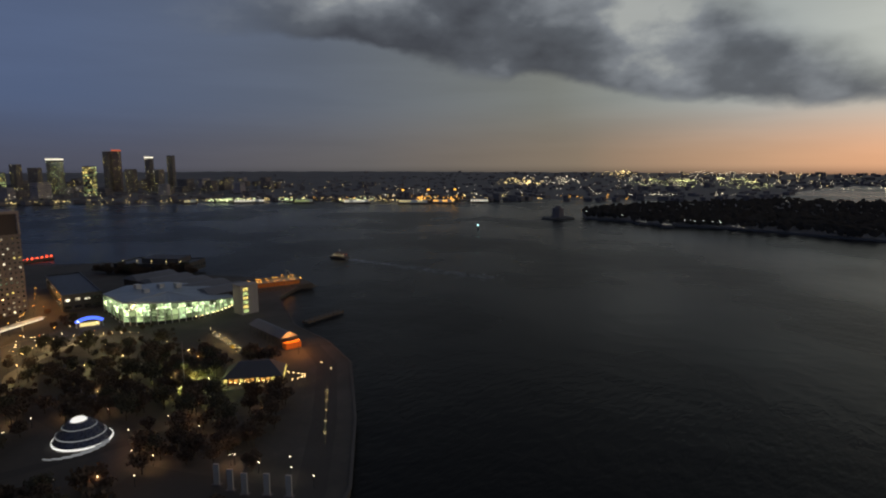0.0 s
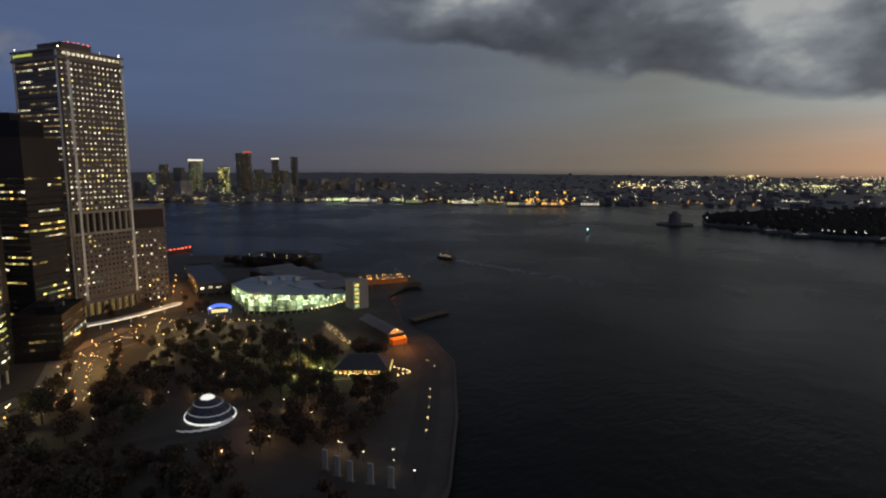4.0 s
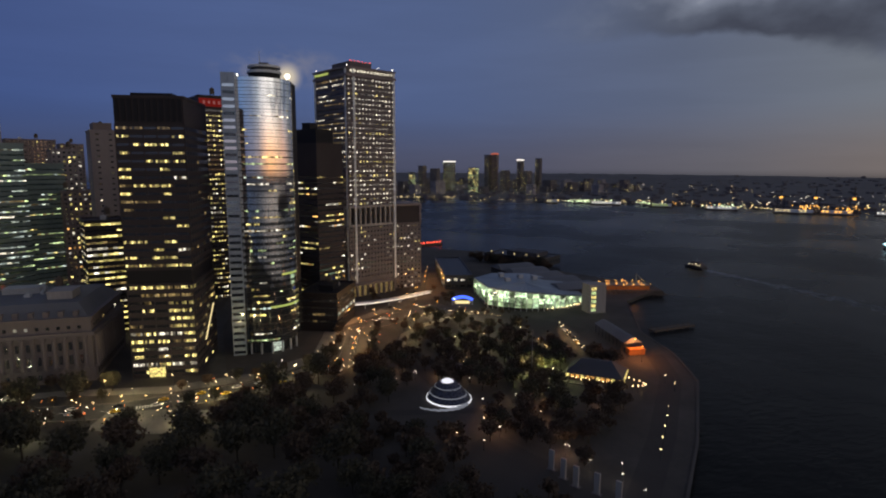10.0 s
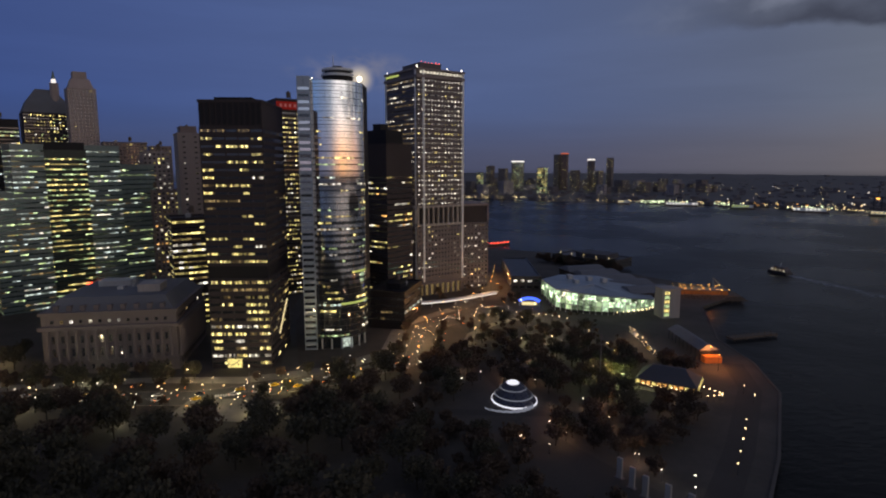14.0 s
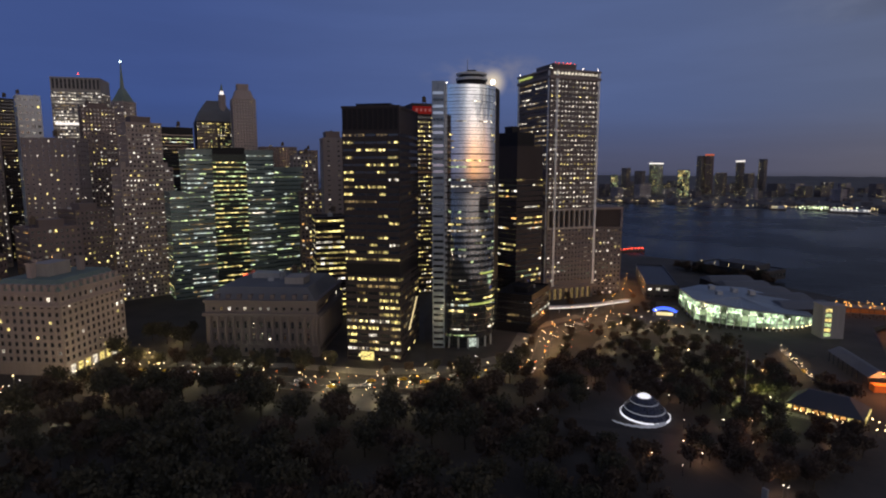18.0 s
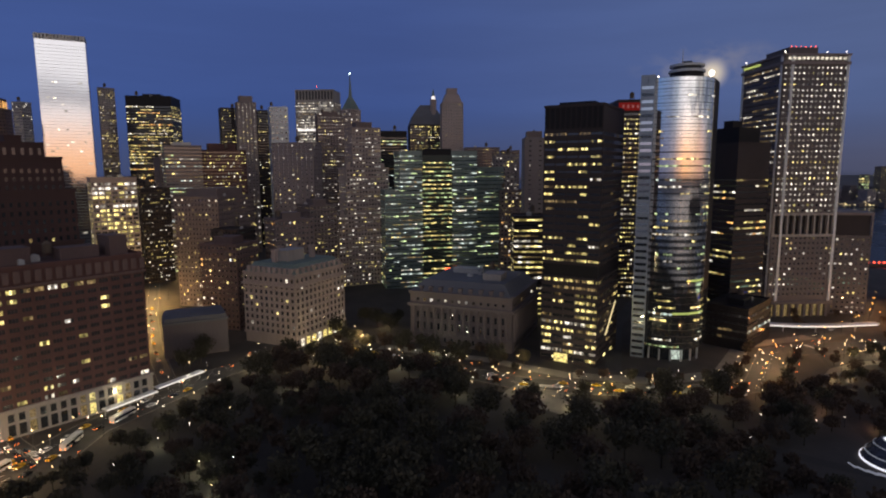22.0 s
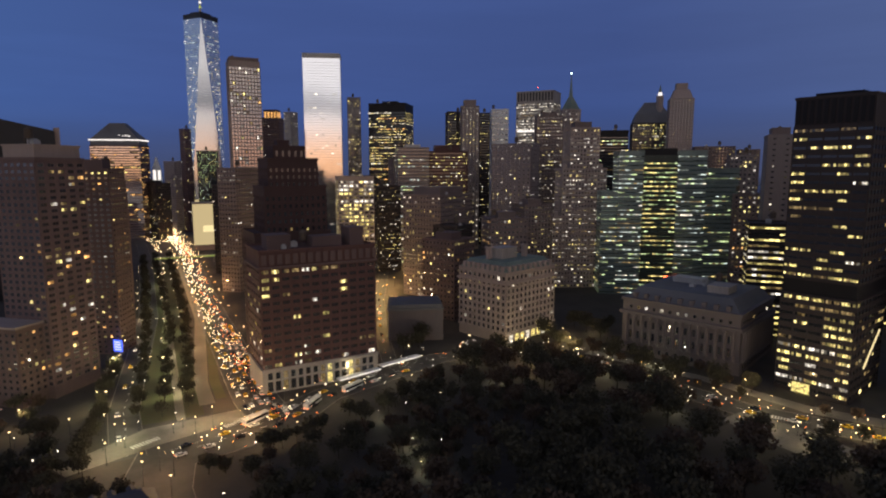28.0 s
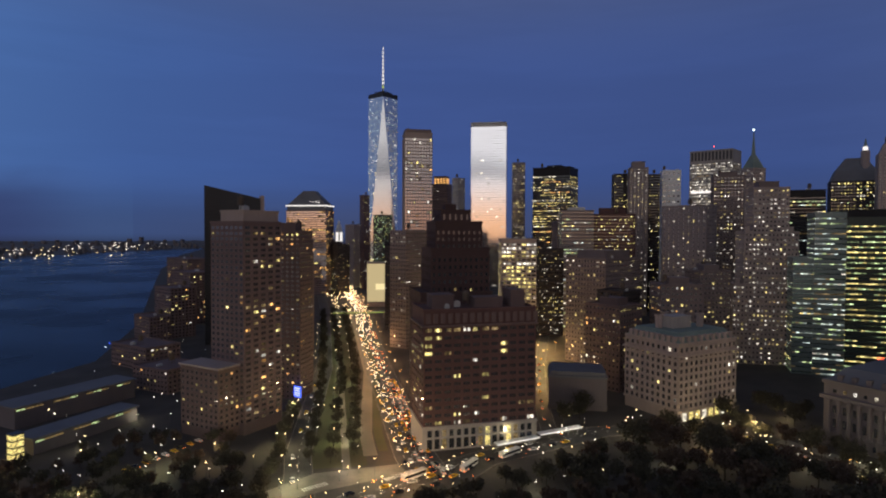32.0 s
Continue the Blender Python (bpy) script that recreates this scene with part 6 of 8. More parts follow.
def carousel():
    """Spiral shell pavilion: tilted glass bands with lit white edges, open lit top."""
    c = thing("carousel_pavilion", "spiral shell-shaped carousel pavilion with glowing white rims", "pavilion", 263, -66, GZ, 20)
    bands = ((11.4, 9.6, 0.9, 3.0, 0.0), (9.4, 6.8, 3.4, 6.2, 0.6), (6.5, 4.2, 6.5, 8.4, 1.2))
    for i, (r0, r1, z0, z1, off) in enumerate(bands):
        n = 28
        low = [(off + r0 * math.cos(2 * math.pi * k / n), r0 * 0.92 * math.sin(2 * math.pi * k / n)) for k in range(n)]
        top = [(off + r1 * math.cos(2 * math.pi * k / n), r1 * 0.92 * math.sin(2 * math.pi * k / n)) for k in range(n)]
        g = Geo()
        g.prism(low, z0, z1, top=top)
        part("glass_band", g, M["shell_glass"], c, "blue-grey glass shell band")
        g = Geo()
        rim = [(x * 1.03, y * 1.03) for x, y in low]
        g.prism(rim, z0 - (0.7 if i == 0 else 0.4), z0 + (0.05 if i == 0 else 0.0))
        part("lit_rim", g, RIM if i else RIM_LOW, c, "glowing white rim")
        for k in range(0, n, 2):
            g = Geo()
            (xa, ya), (xb, yb) = low[k], top[k]
            g.limb((xa, ya, z0), (xb, yb, z1), 0.12, 0.12, 4)
            part("rib", g, M["dark_steel"], c)
    g = Geo()
    g.tube(1.4, 0, 8.4, 9.2, 3.1, 2.4, 16)
    part("lit_top", g, RIM_LOW, c, "glowing open top of the shell")
    # tail of the spiral and its lit floor
    for i in range(8):
        t = math.pi * (1.02 - 0.065 * i)
        r = 12.2 + i * 0.75
        g = Geo()
        g.turned_box(Matrix.Translation((r * math.cos(t), r * math.sin(t), 0.85 - i * 0.08)) @ Matrix.Rotation(t, 4, "Z") @ Matrix.Diagonal((0.4, 3.8, 1.5 - i * 0.15, 1)))
        part("spiral_wall", g, RIM, c)


RIM = lamp_mat("rim_light", (0.75, 0.8, 1.0), 0.22)
RIM_LOW = lamp_mat("rim_light_bright", (0.86, 0.88, 1.0), 1.0, True)
carousel()


def memorial():
    for i, (x, y) in enumerate(((189, -87), (182, -88.5), (176, -90.5), (170, -95.5), (163.5, -100))):
        s = thing("memorial_slab", "tall pale granite memorial slab standing in a plaza", "memorial", x, y, GZ, 35, "memorial slabs")
        g = Geo()
        g.box(-1.0, -0.45, 0.3, 1.0, 0.45, 7.8)
        part("slab", g, M["pale_stone"], s)
        g = Geo()
        g.box(-1.7, -0.9, 0, 1.7, 0.9, 0.3)
        part("plinth", g, M["granite"], s)
    f = thing("flagpole", "tall pale flagpole in the park", "flagpole", 278, -115, GZ)
    g = Geo()
    g.tube(0, 0, 0, 27, 0.55, 0.25, 8)
    part("pole", g, M["granite"], f)
    g = Geo()
    g.tube(0, 0, 0, 0.8, 2.2, 1.6, 8)
    part("base", g, M["granite"], f)
    for x, y, turn, a, d in ((306, -79, 12, 15, 5), (291, -113, 30, 11, 4)):
        k = thing("park_kiosk", "small flat-roofed park building", "kiosk", x, y, GZ, turn, "park kiosks")
        g = Geo()
        g.box(-a / 2, -d / 2, 0, a / 2, d / 2, 3.4)
        part("wall", g, M["granite"], k)
        g = Geo()
        g.box(-a / 2 - 0.6, -d / 2 - 0.6, 3.4, a / 2 + 0.6, d / 2 + 0.6, 3.8)
        part("roof", g, M["granite"], k)


memorial()


def restaurant():
    r = thing("park_restaurant", "low restaurant with a dark hipped roof and strings of warm lights", "restaurant", 273, -150, GZ, 233)
    g = Geo()
    g.box(-13, -8, 0, 13, 8, 4)
    part("wall", g, M["brown_brick"], r)
    g = Geo()
    g.prism([(-15, -10), (15, -10), (15, 10), (-15, 10)], 4, 10, top=[(-8, -1), (8, -1), (8, 1), (-8, 1)])
    part("roof", g, M["dark_slate"], r, "dark hipped roof")
    for i in range(11):
        g = Geo()
        g.box(-14.2 + i * 2.6, -10.3, 2.2, -12.4 + i * 2.6, -9.9, 3.8)
        part("lit_bay", g, LIT["orange" if i % 3 else "yellow", True], r)
    for i in range(5):
        g = Geo()
        g.box(15.0, -9 + i * 3.8, 2.2, 15.4, -6 + i * 3.8, 3.8)
        part("lit_bay", g, LIT["yellow", True], r)
    g = Geo()
    g.box(-17, -15, 0, 14, -10.5, 0.5)
    part("terrace", g, M["paving"], r)
    for i in range(14):
        g = Geo()
        g.tube(-17 + i * 2.3, -14 - (i % 3), 0.5, 3.6, 0.06, sides=5, slot=1)
        g.ball((-17 + i * 2.3, -14 - (i % 3), 3.8), 0.22)
        part("terrace_lamp", g, [M["bulb_warm"], M["dark_steel"]], r)
    for i in range(12):
        g = Geo()
        t = i / 11
        g.ball((20 + 6 * math.sin(t * 5.0), -14 + 16 * t, 3.2), 0.26)
        g.tube(20 + 6 * math.sin(t * 5.0), -14 + 16 * t, 0, 3, 0.06, sides=5, slot=1)
        part("string_light", g, [M["bulb_warm"], M["dark_steel"]], r)


restaurant()


def museum():
    """Low waterfront hall with strip lights along its eaves, and a glowing glazed stair."""
    for x, y, turn, a, d, h in ((-60, 400, 36, 74, 20, 12), (-45, 350, 40, 60, 14, 8)):
        m = thing("waterfront_hall", "long low waterfront hall with lit eaves", "building", x, y, GZ, turn, "waterfront halls")
        g = Geo()
        g.box(0, 0, 0, a, d, h)
        part("wall", g, M["granite"], m)
        g = Geo()
        g.box(-1, -1, h, a + 1, d + 1, h + 0.8)
        part("roof", g, M["slate"], m)
        for i in range(int(a / 5)):
            if i % 4 == 3:
                continue
            g = Geo()
            g.box(1 + i * 5, -0.25, h - 1.8, 5.4 + i * 5, -0.02, h - 1.0)
            part("eaves_light", g, LIT["dim", True] if i % 3 else LIT["green", True], m)
    g = thing("glazed_stair", "yellow-lit glazed stair tower", "stair tower", -52, 348, GZ, 36)
    for k in range(4):
        q = Geo()
        q.box(-2.5, -2.5, 0.4 + k * 3.2, 2.5, 2.5, 3.0 + k * 3.2)
        part("lit_storey", q, LIT["yellow", True], g)
        q = Geo()
        q.box(-2.8, -2.8, 3.0 + k * 3.2, 2.8, 2.8, 3.6 + k * 3.2)
        part("floor_slab", q, M["dark_steel"], g)
    q = Geo()
    q.box(-2.8, -2.8, 0, 2.8, 2.8, 0.4)
    part("floor_slab", q, M["dark_steel"], g)
    s = thing("blue_sign", "small blue illuminated sign board on two posts", "sign", 95, 383, GZ, 30)
    for v in (-2, 2):
        q = Geo()
        q.tube(0, v, 0, 3, 0.15)
        part("post", q, M["steel"], s)
    q = Geo()
    q.box(-0.3, -3, 3, 0.3, 3, 10)
    part("board", q, M["blue_light"], s)
    for k in range(4):
        q = Geo()
        q.box(-0.45, -2.3, 4 + k * 1.5, -0.3, 2.3, 4.6 + k * 1.5)
        part("letter_bar", q, M["strip_white"], s)


museum()


def busway():
    """Low covered busway with a white-lit roof along the waterfront street."""
    for (x, y, turn, a) in ((176, 248, -2, 26), (206, 250, -2, 28)):
        s = thing("bus_shelter", "long bus shelter with a white-lit roof edge", "bus shelter", x, y, GZ, turn, "bus shelters")
        g = Geo()
        g.box(-a / 2, -2, 3.6, a / 2, 2, 4.0)
        part("roof", g, M["white_panel"], s)
        g = Geo()
        g.box(-a / 2, -2.25, 3.5, a / 2, -2.0, 3.95)
        part("light_strip", g, M["strip_white"], s)
        for i in range(5):
            g = Geo()
            g.tube(-a / 2 + 1 + i * (a - 2) / 4, 1, 0, 3.6, 0.15, sides=6)
            part("post", g, M["steel"], s)
    for x, y, turn in ((112, 238, 14), (140, 236, 30), (166, 240, 12)):
        b = thing("bus", "long city bus with dark windows", "bus", x, y, GZ + 0.04, turn, "buses")
        g = Geo()
        g.box(-6.5, -1.3, 0.5, 6.5, 1.3, 3.2)
        part("body", g, M["car_white"], b)
        g = Geo()
        g.box(-6.2, -1.34, 1.5, 6.2, 1.34, 2.6)
        part("window_band", g, M["dark_glass"], b)
        for u in (-4.2, 4.2):
            for v in (-1.2, 1.2):
                g = Geo()
                g.limb((u, v - 0.15, 0.5), (u, v + 0.15, 0.5), 0.5, 0.5, 8)
                part("wheel", g, M["rubber"], b)
        for v in (-0.9, 0.9):
            g = Geo()
            g.ball((6.5, v, 1.0), 0.3)
            part("headlight", g, M["head"], b)
            g = Geo()
            g.ball((-6.5, v, 1.0), 0.28)
            part("taillight", g, M["tail"], b)


busway()


def footbridge():
    """Lit footbridge over the avenue."""
    b = thing("footbridge", "footbridge over the avenue with a yellow lit deck", "bridge", 226, 726, GZ, -17)
    g = Geo()
    g.box(0, -2, 7, 66, 2, 8)
    part("deck", g, M["dark_steel"], b)
    g = Geo()
    g.box(0, -2.3, 7.6, 66, -2.0, 8.6)
    part("light_strip", g, M["strip_green"], b)
    for u in (1, 33, 65):
        g = Geo()
        g.box(u - 0.6, -1.5, 0, u + 0.6, 1.5, 7)
        part("pier", g, M["grey_precast"], b)
    for v in (-1.9, 1.8):
        g = Geo()
        g.box(0, v, 9.4, 66, v + 0.1, 9.6)
        for k in range(23):
            g.box(k * 3, v, 8, k * 3 + 0.1, v + 0.1, 9.4)
        part("railing", g, M["steel"], b)


footbridge()


def pier_house():
    """Long pale pier house with a dark hipped slate roof and dormers, at the edge of the park."""
    b = building("pier_house", "long pale pier house with a dark slate roof and dormers", 34, 187, -9, "building")
    g = Geo()
    g.box(-19, -8, 0, 19, 8, 9.6)
    part("wall", g, M["pale_stone"], b)
    for e, z0, z1 in ((0.4, 0, 1.0), (0.3, 4.9, 5.3), (0.8, 9.4, 10.0)):
        g = Geo()
        g.box(-19 - e, -8 - e, z0, 19 + e, 8 + e, z1)
        part("moulding", g, M["limestone"], b)
    g = Geo()
    g.prism([(-20, -9), (20, -9), (20, 9), (-20, 9)], 10, 15, top=[(-15.5, -1.2), (15.5, -1.2), (15.5, 1.2), (-15.5, 1.2)])
    roof = part("roof", g, M["dark_slate"], b, "dark hipped slate roof")
    for k in range(6):
        for v in (-1, 1):
            g = Geo()
            x = -13 + k * 5.2
            g.box(x - 1.0, min(v * 7.6, v * 3.4), 10.4, x + 1.0, max(v * 7.6, v * 3.4), 12.6)
            g.prism([(x - 1.3, -8.0 if v < 0 else 3.0), (x + 1.3, -8.0 if v < 0 else 3.0), (x + 1.3, -3.0 if v < 0 else 8.0), (x - 1.3, -3.0 if v < 0 else 8.0)], 12.6, 13.6,
                    top=[(x - 0.1, -8.0 if v < 0 else 3.0), (x + 0.1, -8.0 if v < 0 else 3.0), (x + 0.1, -3.0 if v < 0 else 8.0), (x - 0.1, -3.0 if v < 0 else 8.0)])
            part("dormer", g, M["dark_slate"], roof)
    for k in range(9):
        for z in (1.6, 6.0):
            for v in (-8.1, 8.0):
                g = Geo()
                g.box(-17.4 + k * 4.2, v, z, -15.6 + k * 4.2, v + 0.1, z + 2.6)
                part("window", g, M["dark_glass"], b)
    for z in (1.6, 6.0):
        for v in (-5, 0, 5):
            g = Geo()
            g.box(19.0, v - 0.9, z, 19.1, v + 0.9, z + 2.6)
            part("window", g, M["dark_glass"], b)
    PANES.pop(b)


pier_house()

# ---- trees ----
def tree_meshes(seed, h, r, leaf, n, big=1.0):
    rnd = random.Random(seed)
    g = Geo()
    z1 = h * 0.42
    g.limb((0, 0, 0), (0.15, 0.1, z1), 0.34, 0.24, 7)
    for i in range(7):
        t = 2 * math.pi * (i / 7 + rnd.uniform(-0.04, 0.04))
        a = (0.1, 0.1, z1 * rnd.uniform(0.65, 1.0))
        e = (r * 0.62 * math.cos(t), r * 0.62 * math.sin(t), h * rnd.uniform(0.55, 0.85))
        g.limb(a, e, 0.16, 0.05, 5)
        for _ in range(2):
            d = (e[0] + rnd.uniform(-1.6, 1.6), e[1] + rnd.uniform(-1.6, 1.6), e[2] + rnd.uniform(0.2, 1.8))
            g.limb(e, d, 0.05, 0.02, 4)
    trunk = g.mesh("tree_trunk", M["bark"])
    g = Geo()
    lobes = [(rnd.uniform(-0.5, 0.5) * r, rnd.uniform(-0.5, 0.5) * r, h * rnd.uniform(0.5, 0.84), r * rnd.uniform(0.38, 0.6)) for _ in range(13)]
    for _ in range(n):
        lx, ly, lz, lr = rnd.choice(lobes)
        v = Vector((rnd.gauss(0, 1), rnd.gauss(0, 1), rnd.gauss(0, 1))).normalized() * lr * rnd.uniform(0.55, 1.08)
        p = Vector((lx + v.x, ly + v.y, lz + v.z * 0.8))
        s = rnd.uniform(0.3, 0.66) * big
        q = Euler((rnd.uniform(0, 6.28), rnd.uniform(0, 6.28), rnd.uniform(0, 6.28))).to_matrix()
        k = len(g.v)
        for a, b in ((-1, -0.35), (0.25, -0.8), (1, 0.3), (-0.2, 0.85)):
            g.v.append(tuple(p + q @ Vector((a * s, b * s, rnd.uniform(-0.15, 0.15)))))
        g.f.append((k, k + 1, k + 2, k + 3))
        g.s.append(0)
    return trunk, g.mesh("tree_crown", LEAF[leaf])


TREES = [tree_meshes(i, h, r, leaf, 880, 1.24) for i, (h, r, leaf) in enumerate(((15, 7.4, "green"), (13, 6.4, "rust"), (17, 8.2, "green"), (10, 5.0, "rust"), (14, 6.8, "rust")))]
FAR_TREES = [tree_meshes(i, h, r, leaf, 250, 2.25) for i, (h, r, leaf) in enumerate(((15, 7.4, "green"), (13, 6.4, "rust"), (17, 8.2, "green"), (10, 5.0, "rust"), (14, 6.8, "rust")))]
WORDS = ["broad park tree with dark green crown", "park tree with rusty autumn leaves", "tall park tree with dense dark crown", "small park tree with rusty autumn leaves",
         "round park tree with reddish autumn crown"]


GROVE = []


def plant(kind, x, y, size=1.0, z=GZ, group="park trees"):
    if 8 < x < 60 and 168 < y < 203:
        return
    if 60 < y < 215 and 150 < x < 300 and group == "park trees" or y > 330:
        GROVE.append((kind, x, y, size))
        return
    trunk, crown = TREES[kind]
    t = thing("tree", WORDS[kind], "tree", x, y, z, random.uniform(0, 360), group)
    t.scale = (size, size, size)
    part("trunk", trunk, None, t)
    part("crown", crown, None, t)


def inside(x, y, ring):
    hit = False
    for (xa, ya), (xb, yb) in zip(ring, ring[1:] + ring[:1]):
        if (ya > y) != (yb > y) and x < (xb - xa) * (y - ya) / (yb - ya) + xa:
            hit = not hit
    return hit


def near_line(x, y, pts, d):
    p = Vector((x, y))
    for a, b in zip(pts, pts[1:]):
        a, b = Vector(a), Vector(b)
        t = max(0, min(1, (p - a).dot(b - a) / (b - a).length_squared))
        if (p - (a + (b - a) * t)).length < d:
            return True
    return False


PARK = [(92, 20), (62, 110), (40, 190), (60, 220), (118, 214), (160, 226), (228, 230), (270, 205), (274, 90), (280, 40), (300, -10), (340, -45), (390, -58), (372, -100),
        (330, -150), (296, -170), (262, -170), (215, -128), (170, -92), (120, -30)]


def grove():
    spots, tries = [], 0
    while len(spots) < 290 and tries < 9000:
        tries += 1
        x, y = random.uniform(40, 390), random.uniform(-170, 232)
        if not inside(x, y, PARK):
            continue
        if near_line(x, y, [(152, -92), (186, -74), (214, -60)], 20) or math.hypot(x - 249, y + 61) < 26 or math.hypot(x - 270, y + 148) < 24:
            continue
        if near_line(x, y, PLACE[:3], 19) or near_line(x, y, PLACE[2:5], 36) or near_line(x, y, PLACE[4:], 26):
            continue
        if near_line(x, y, [(284, 60), (262, 0), (252, -40), (244, -90), (225, -140)], 5) or near_line(x, y, [(420, -60), (360, -66), (300, -60), (262, -66)], 7):
            continue
        if x > 312 and y < -48 and random.random() < 0.8:
            continue
        if x > 246 and 34 < y < 104:
            continue
        south = y < -10
        if any(math.hypot(x - a, y - b) < (8.0 if south else 9.4) for a, b in spots):
            continue
        spots.append((x, y))
        plant(random.choice((0, 2, 4, 1) if not south else (1, 3, 4, 0)), x, y, random.uniform(0.85, 1.2) * (0.72 if south else 0.66 if y > 140 and x < 215 else 1.0))
    for x, y in ((292, -138), (298, -132), (304, -142), (288, -130), (310, -132), (300, -124), (360, -110), (372, -122), (384, -104), (396, -92), (412, -88), (350, -128), (366, -140), (340, -120), (405, -110)):
        plant(0, x, y, random.uniform(0.55, 0.75))
    # rows along the avenue
    for line, step in (([(97, 276), (158, 447), (262, 790)], 13), ([(84, 272), (139, 425), (246, 790)], 17), ([(74, 278), (124, 423), (232, 790)], 13), ([(52, 262), (92, 372)], 11)):
        for a, b in zip(line, line[1:]):
            a, b = Vector(a), Vector(b)
            n = int((b - a).length / step)
            for i in range(n):
                p = a.lerp(b, i / n)
                plant(random.choice((0, 2)), p.x + random.uniform(-1, 1), p.y, random.uniform(0.42, 0.64), group="avenue trees")
    # by the old houses and on the river side
    for x, y in ((300, 205), (306, 214), (312, 226), (345, 215), (350, 228), (338, 200), (356, 205), (268, 214), (262, 224), (310, 96), (300, 110), (296, 130), (300, 150), (302, 170),
                 (236, 268), (246, 276), (222, 266)):
        plant(random.choice((0, 2)), x, y, random.uniform(0.7, 1.0))
    for x, y in ((20, 250), (8, 262), (-12, 268), (36, 262), (-2, 280), (24, 292), (40, 280), (-30, 290), (-50, 300), (-60, 320), (-80, 340), (-20, 320), (0, 340), (48, 206), (42, 212),
                 (46, 252), (34, 244), (24, 256), (12, 246), (0, 252), (44, 238), (30, 230), (16, 234), (4, 238), (38, 222), (26, 218), (12, 224), (-6, 242), (-16, 254)):
        plant(random.choice((0, 2)), x, y, random.uniform(0.45, 0.7))


grove()


def south_lawn():
    """Thin autumn trees over the southern lawns."""
    rnd = random.Random(41)
    n = 0
    while n < 150:
        x, y = rnd.uniform(110, 345), rnd.uniform(-170, -20)
        if not inside(x, y, PARK) or near_line(x, y, [(165, -100), (205, -78)], 12) or math.hypot(x - 259, y + 63) < 27 or math.hypot(x - 270, y + 148) < 24:
            continue
        GROVE.append((rnd.choice((1, 3, 4)), x, y, rnd.uniform(0.42, 0.72)))
        n += 1


south_lawn()


def river_lawn():
    """Trees by the river halls and before the ferry terminal."""
    rnd = random.Random(43)
    spots = []
    for x0, x1, y0, y1, n, lo, hi in ((-118, 46, 206, 345, 125, 0.36, 0.66), (318, 418, -134, -56, 16, 0.3, 0.5)):
        tries = 0
        while n and tries < 4000:
            tries += 1
            x, y = rnd.uniform(x0, x1), rnd.uniform(y0, y1)
            if not inside(x, y, SHORE) or any(math.hypot(x - a, y - b) < 5 for a, b in spots) or near_line(x, y, PLACE[:3], 17) or near_line(x, y, STATE, 14):
                continue
            if x < 60 and (y > 340 + (x + 50) * 0.8 - 16 or rnd.random() < 0.3 * (y > 310)):
                continue
            if x > 300 and near_line(x, y, [(372, -66), (398, -84), (412, -104), (424, -124)], 8):
                continue
            spots.append((x, y))
            GROVE.append((rnd.choice((0, 2, 4)), x, y, rnd.uniform(lo, hi)))
            n -= 1


river_lawn()


def north_thicket():
    """Low dense trees between the lamps of the northern park corner."""
    rnd = random.Random(59)
    n = tries = 0
    while n < 150 and tries < 5000:
        tries += 1
        x, y = rnd.uniform(78, 232), rnd.uniform(118, 222)
        if not inside(x, y, PARK) or near_line(x, y, PLACE[:3], 17) or near_line(x, y, PLACE[2:5], 20) or near_line(x, y, PLACE[4:], 18):
            continue
        GROVE.append((rnd.choice((0, 2, 3, 4)), x, y, rnd.uniform(0.36, 0.62)))
        n += 1


north_thicket()


def ferry_house_trees():
    """Small dark trees before the old ferry house and on the forecourt by the towers."""
    rnd = random.Random(47)
    for k in range(44):
        t = rnd.random()
        GROVE.append((rnd.choice((0, 3, 4)), 590 + 90 * t + rnd.uniform(-9, 5), -260 + 68 * t + rnd.uniform(-6, 8), rnd.uniform(0.45, 0.9)))
    for k in range(26):
        x, y = rnd.uniform(400, 520), rnd.uniform(-120, -50)
        if not near_line(x, y, STATE, 12) and not near_line(x, y, [(440, -60), (500, -95), (600, -120)], 11) and not near_line(x, y, [(452, -36), (456, -54), (466, -76), (484, -104)], 8):
            GROVE.append((rnd.choice((0, 3, 4)), x, y, rnd.uniform(0.35, 0.55)))


ferry_house_trees()


def terminal_shrubs():
    """Shrubs and young trees on the lawns before the terminal and round the restaurant."""
    rnd = random.Random(71)
    n = 0
    while n < 90:
        x, y = rnd.uniform(300, 425), rnd.uniform(-160, -56)
        if near_line(x, y, [(398, -74), (411, -84), (416, -96), (416, -106), (411, -118), (402, -129), (392, -139)], 4) or near_line(x, y, [(368, -172), (340, -168), (306, -162)], 7) or math.hypot(x - 270, y + 148) < 26:
            continue
        GROVE.append((rnd.choice((0, 3, 4)), x, y, rnd.uniform(0.16, 0.34)))
        n += 1


terminal_shrubs()


def street_trees():
    """Small plane trees along the pavements below the towers."""
    rnd = random.Random(52)
    for line, off, step in ((STATE[:7], -11, 10), (STATE[:7], 12, 11), ([(300, 200), (316, 190), (318, 130), (312, 90)], 0, 9)):
        for a, b in zip(line, line[1:]):
            a, b = Vector(a), Vector(b)
            d = (b - a).normalized()
            s = rnd.uniform(2, 5)
            while s < (b - a).length:
                p = a + d * s + Vector((-d.y, d.x)) * (off + rnd.uniform(-1.5, 1.5))
                if not (350 < p.x < 400 and 0 < p.y < 40) and not (p.x < 300 and 36 < p.y < 100 and rnd.random() < 0.75):
                    GROVE.append((rnd.choice((0, 3, 4)), p.x, p.y, rnd.uniform(0.38, 0.6)))
                s += step * rnd.uniform(0.8, 1.5)


street_trees()


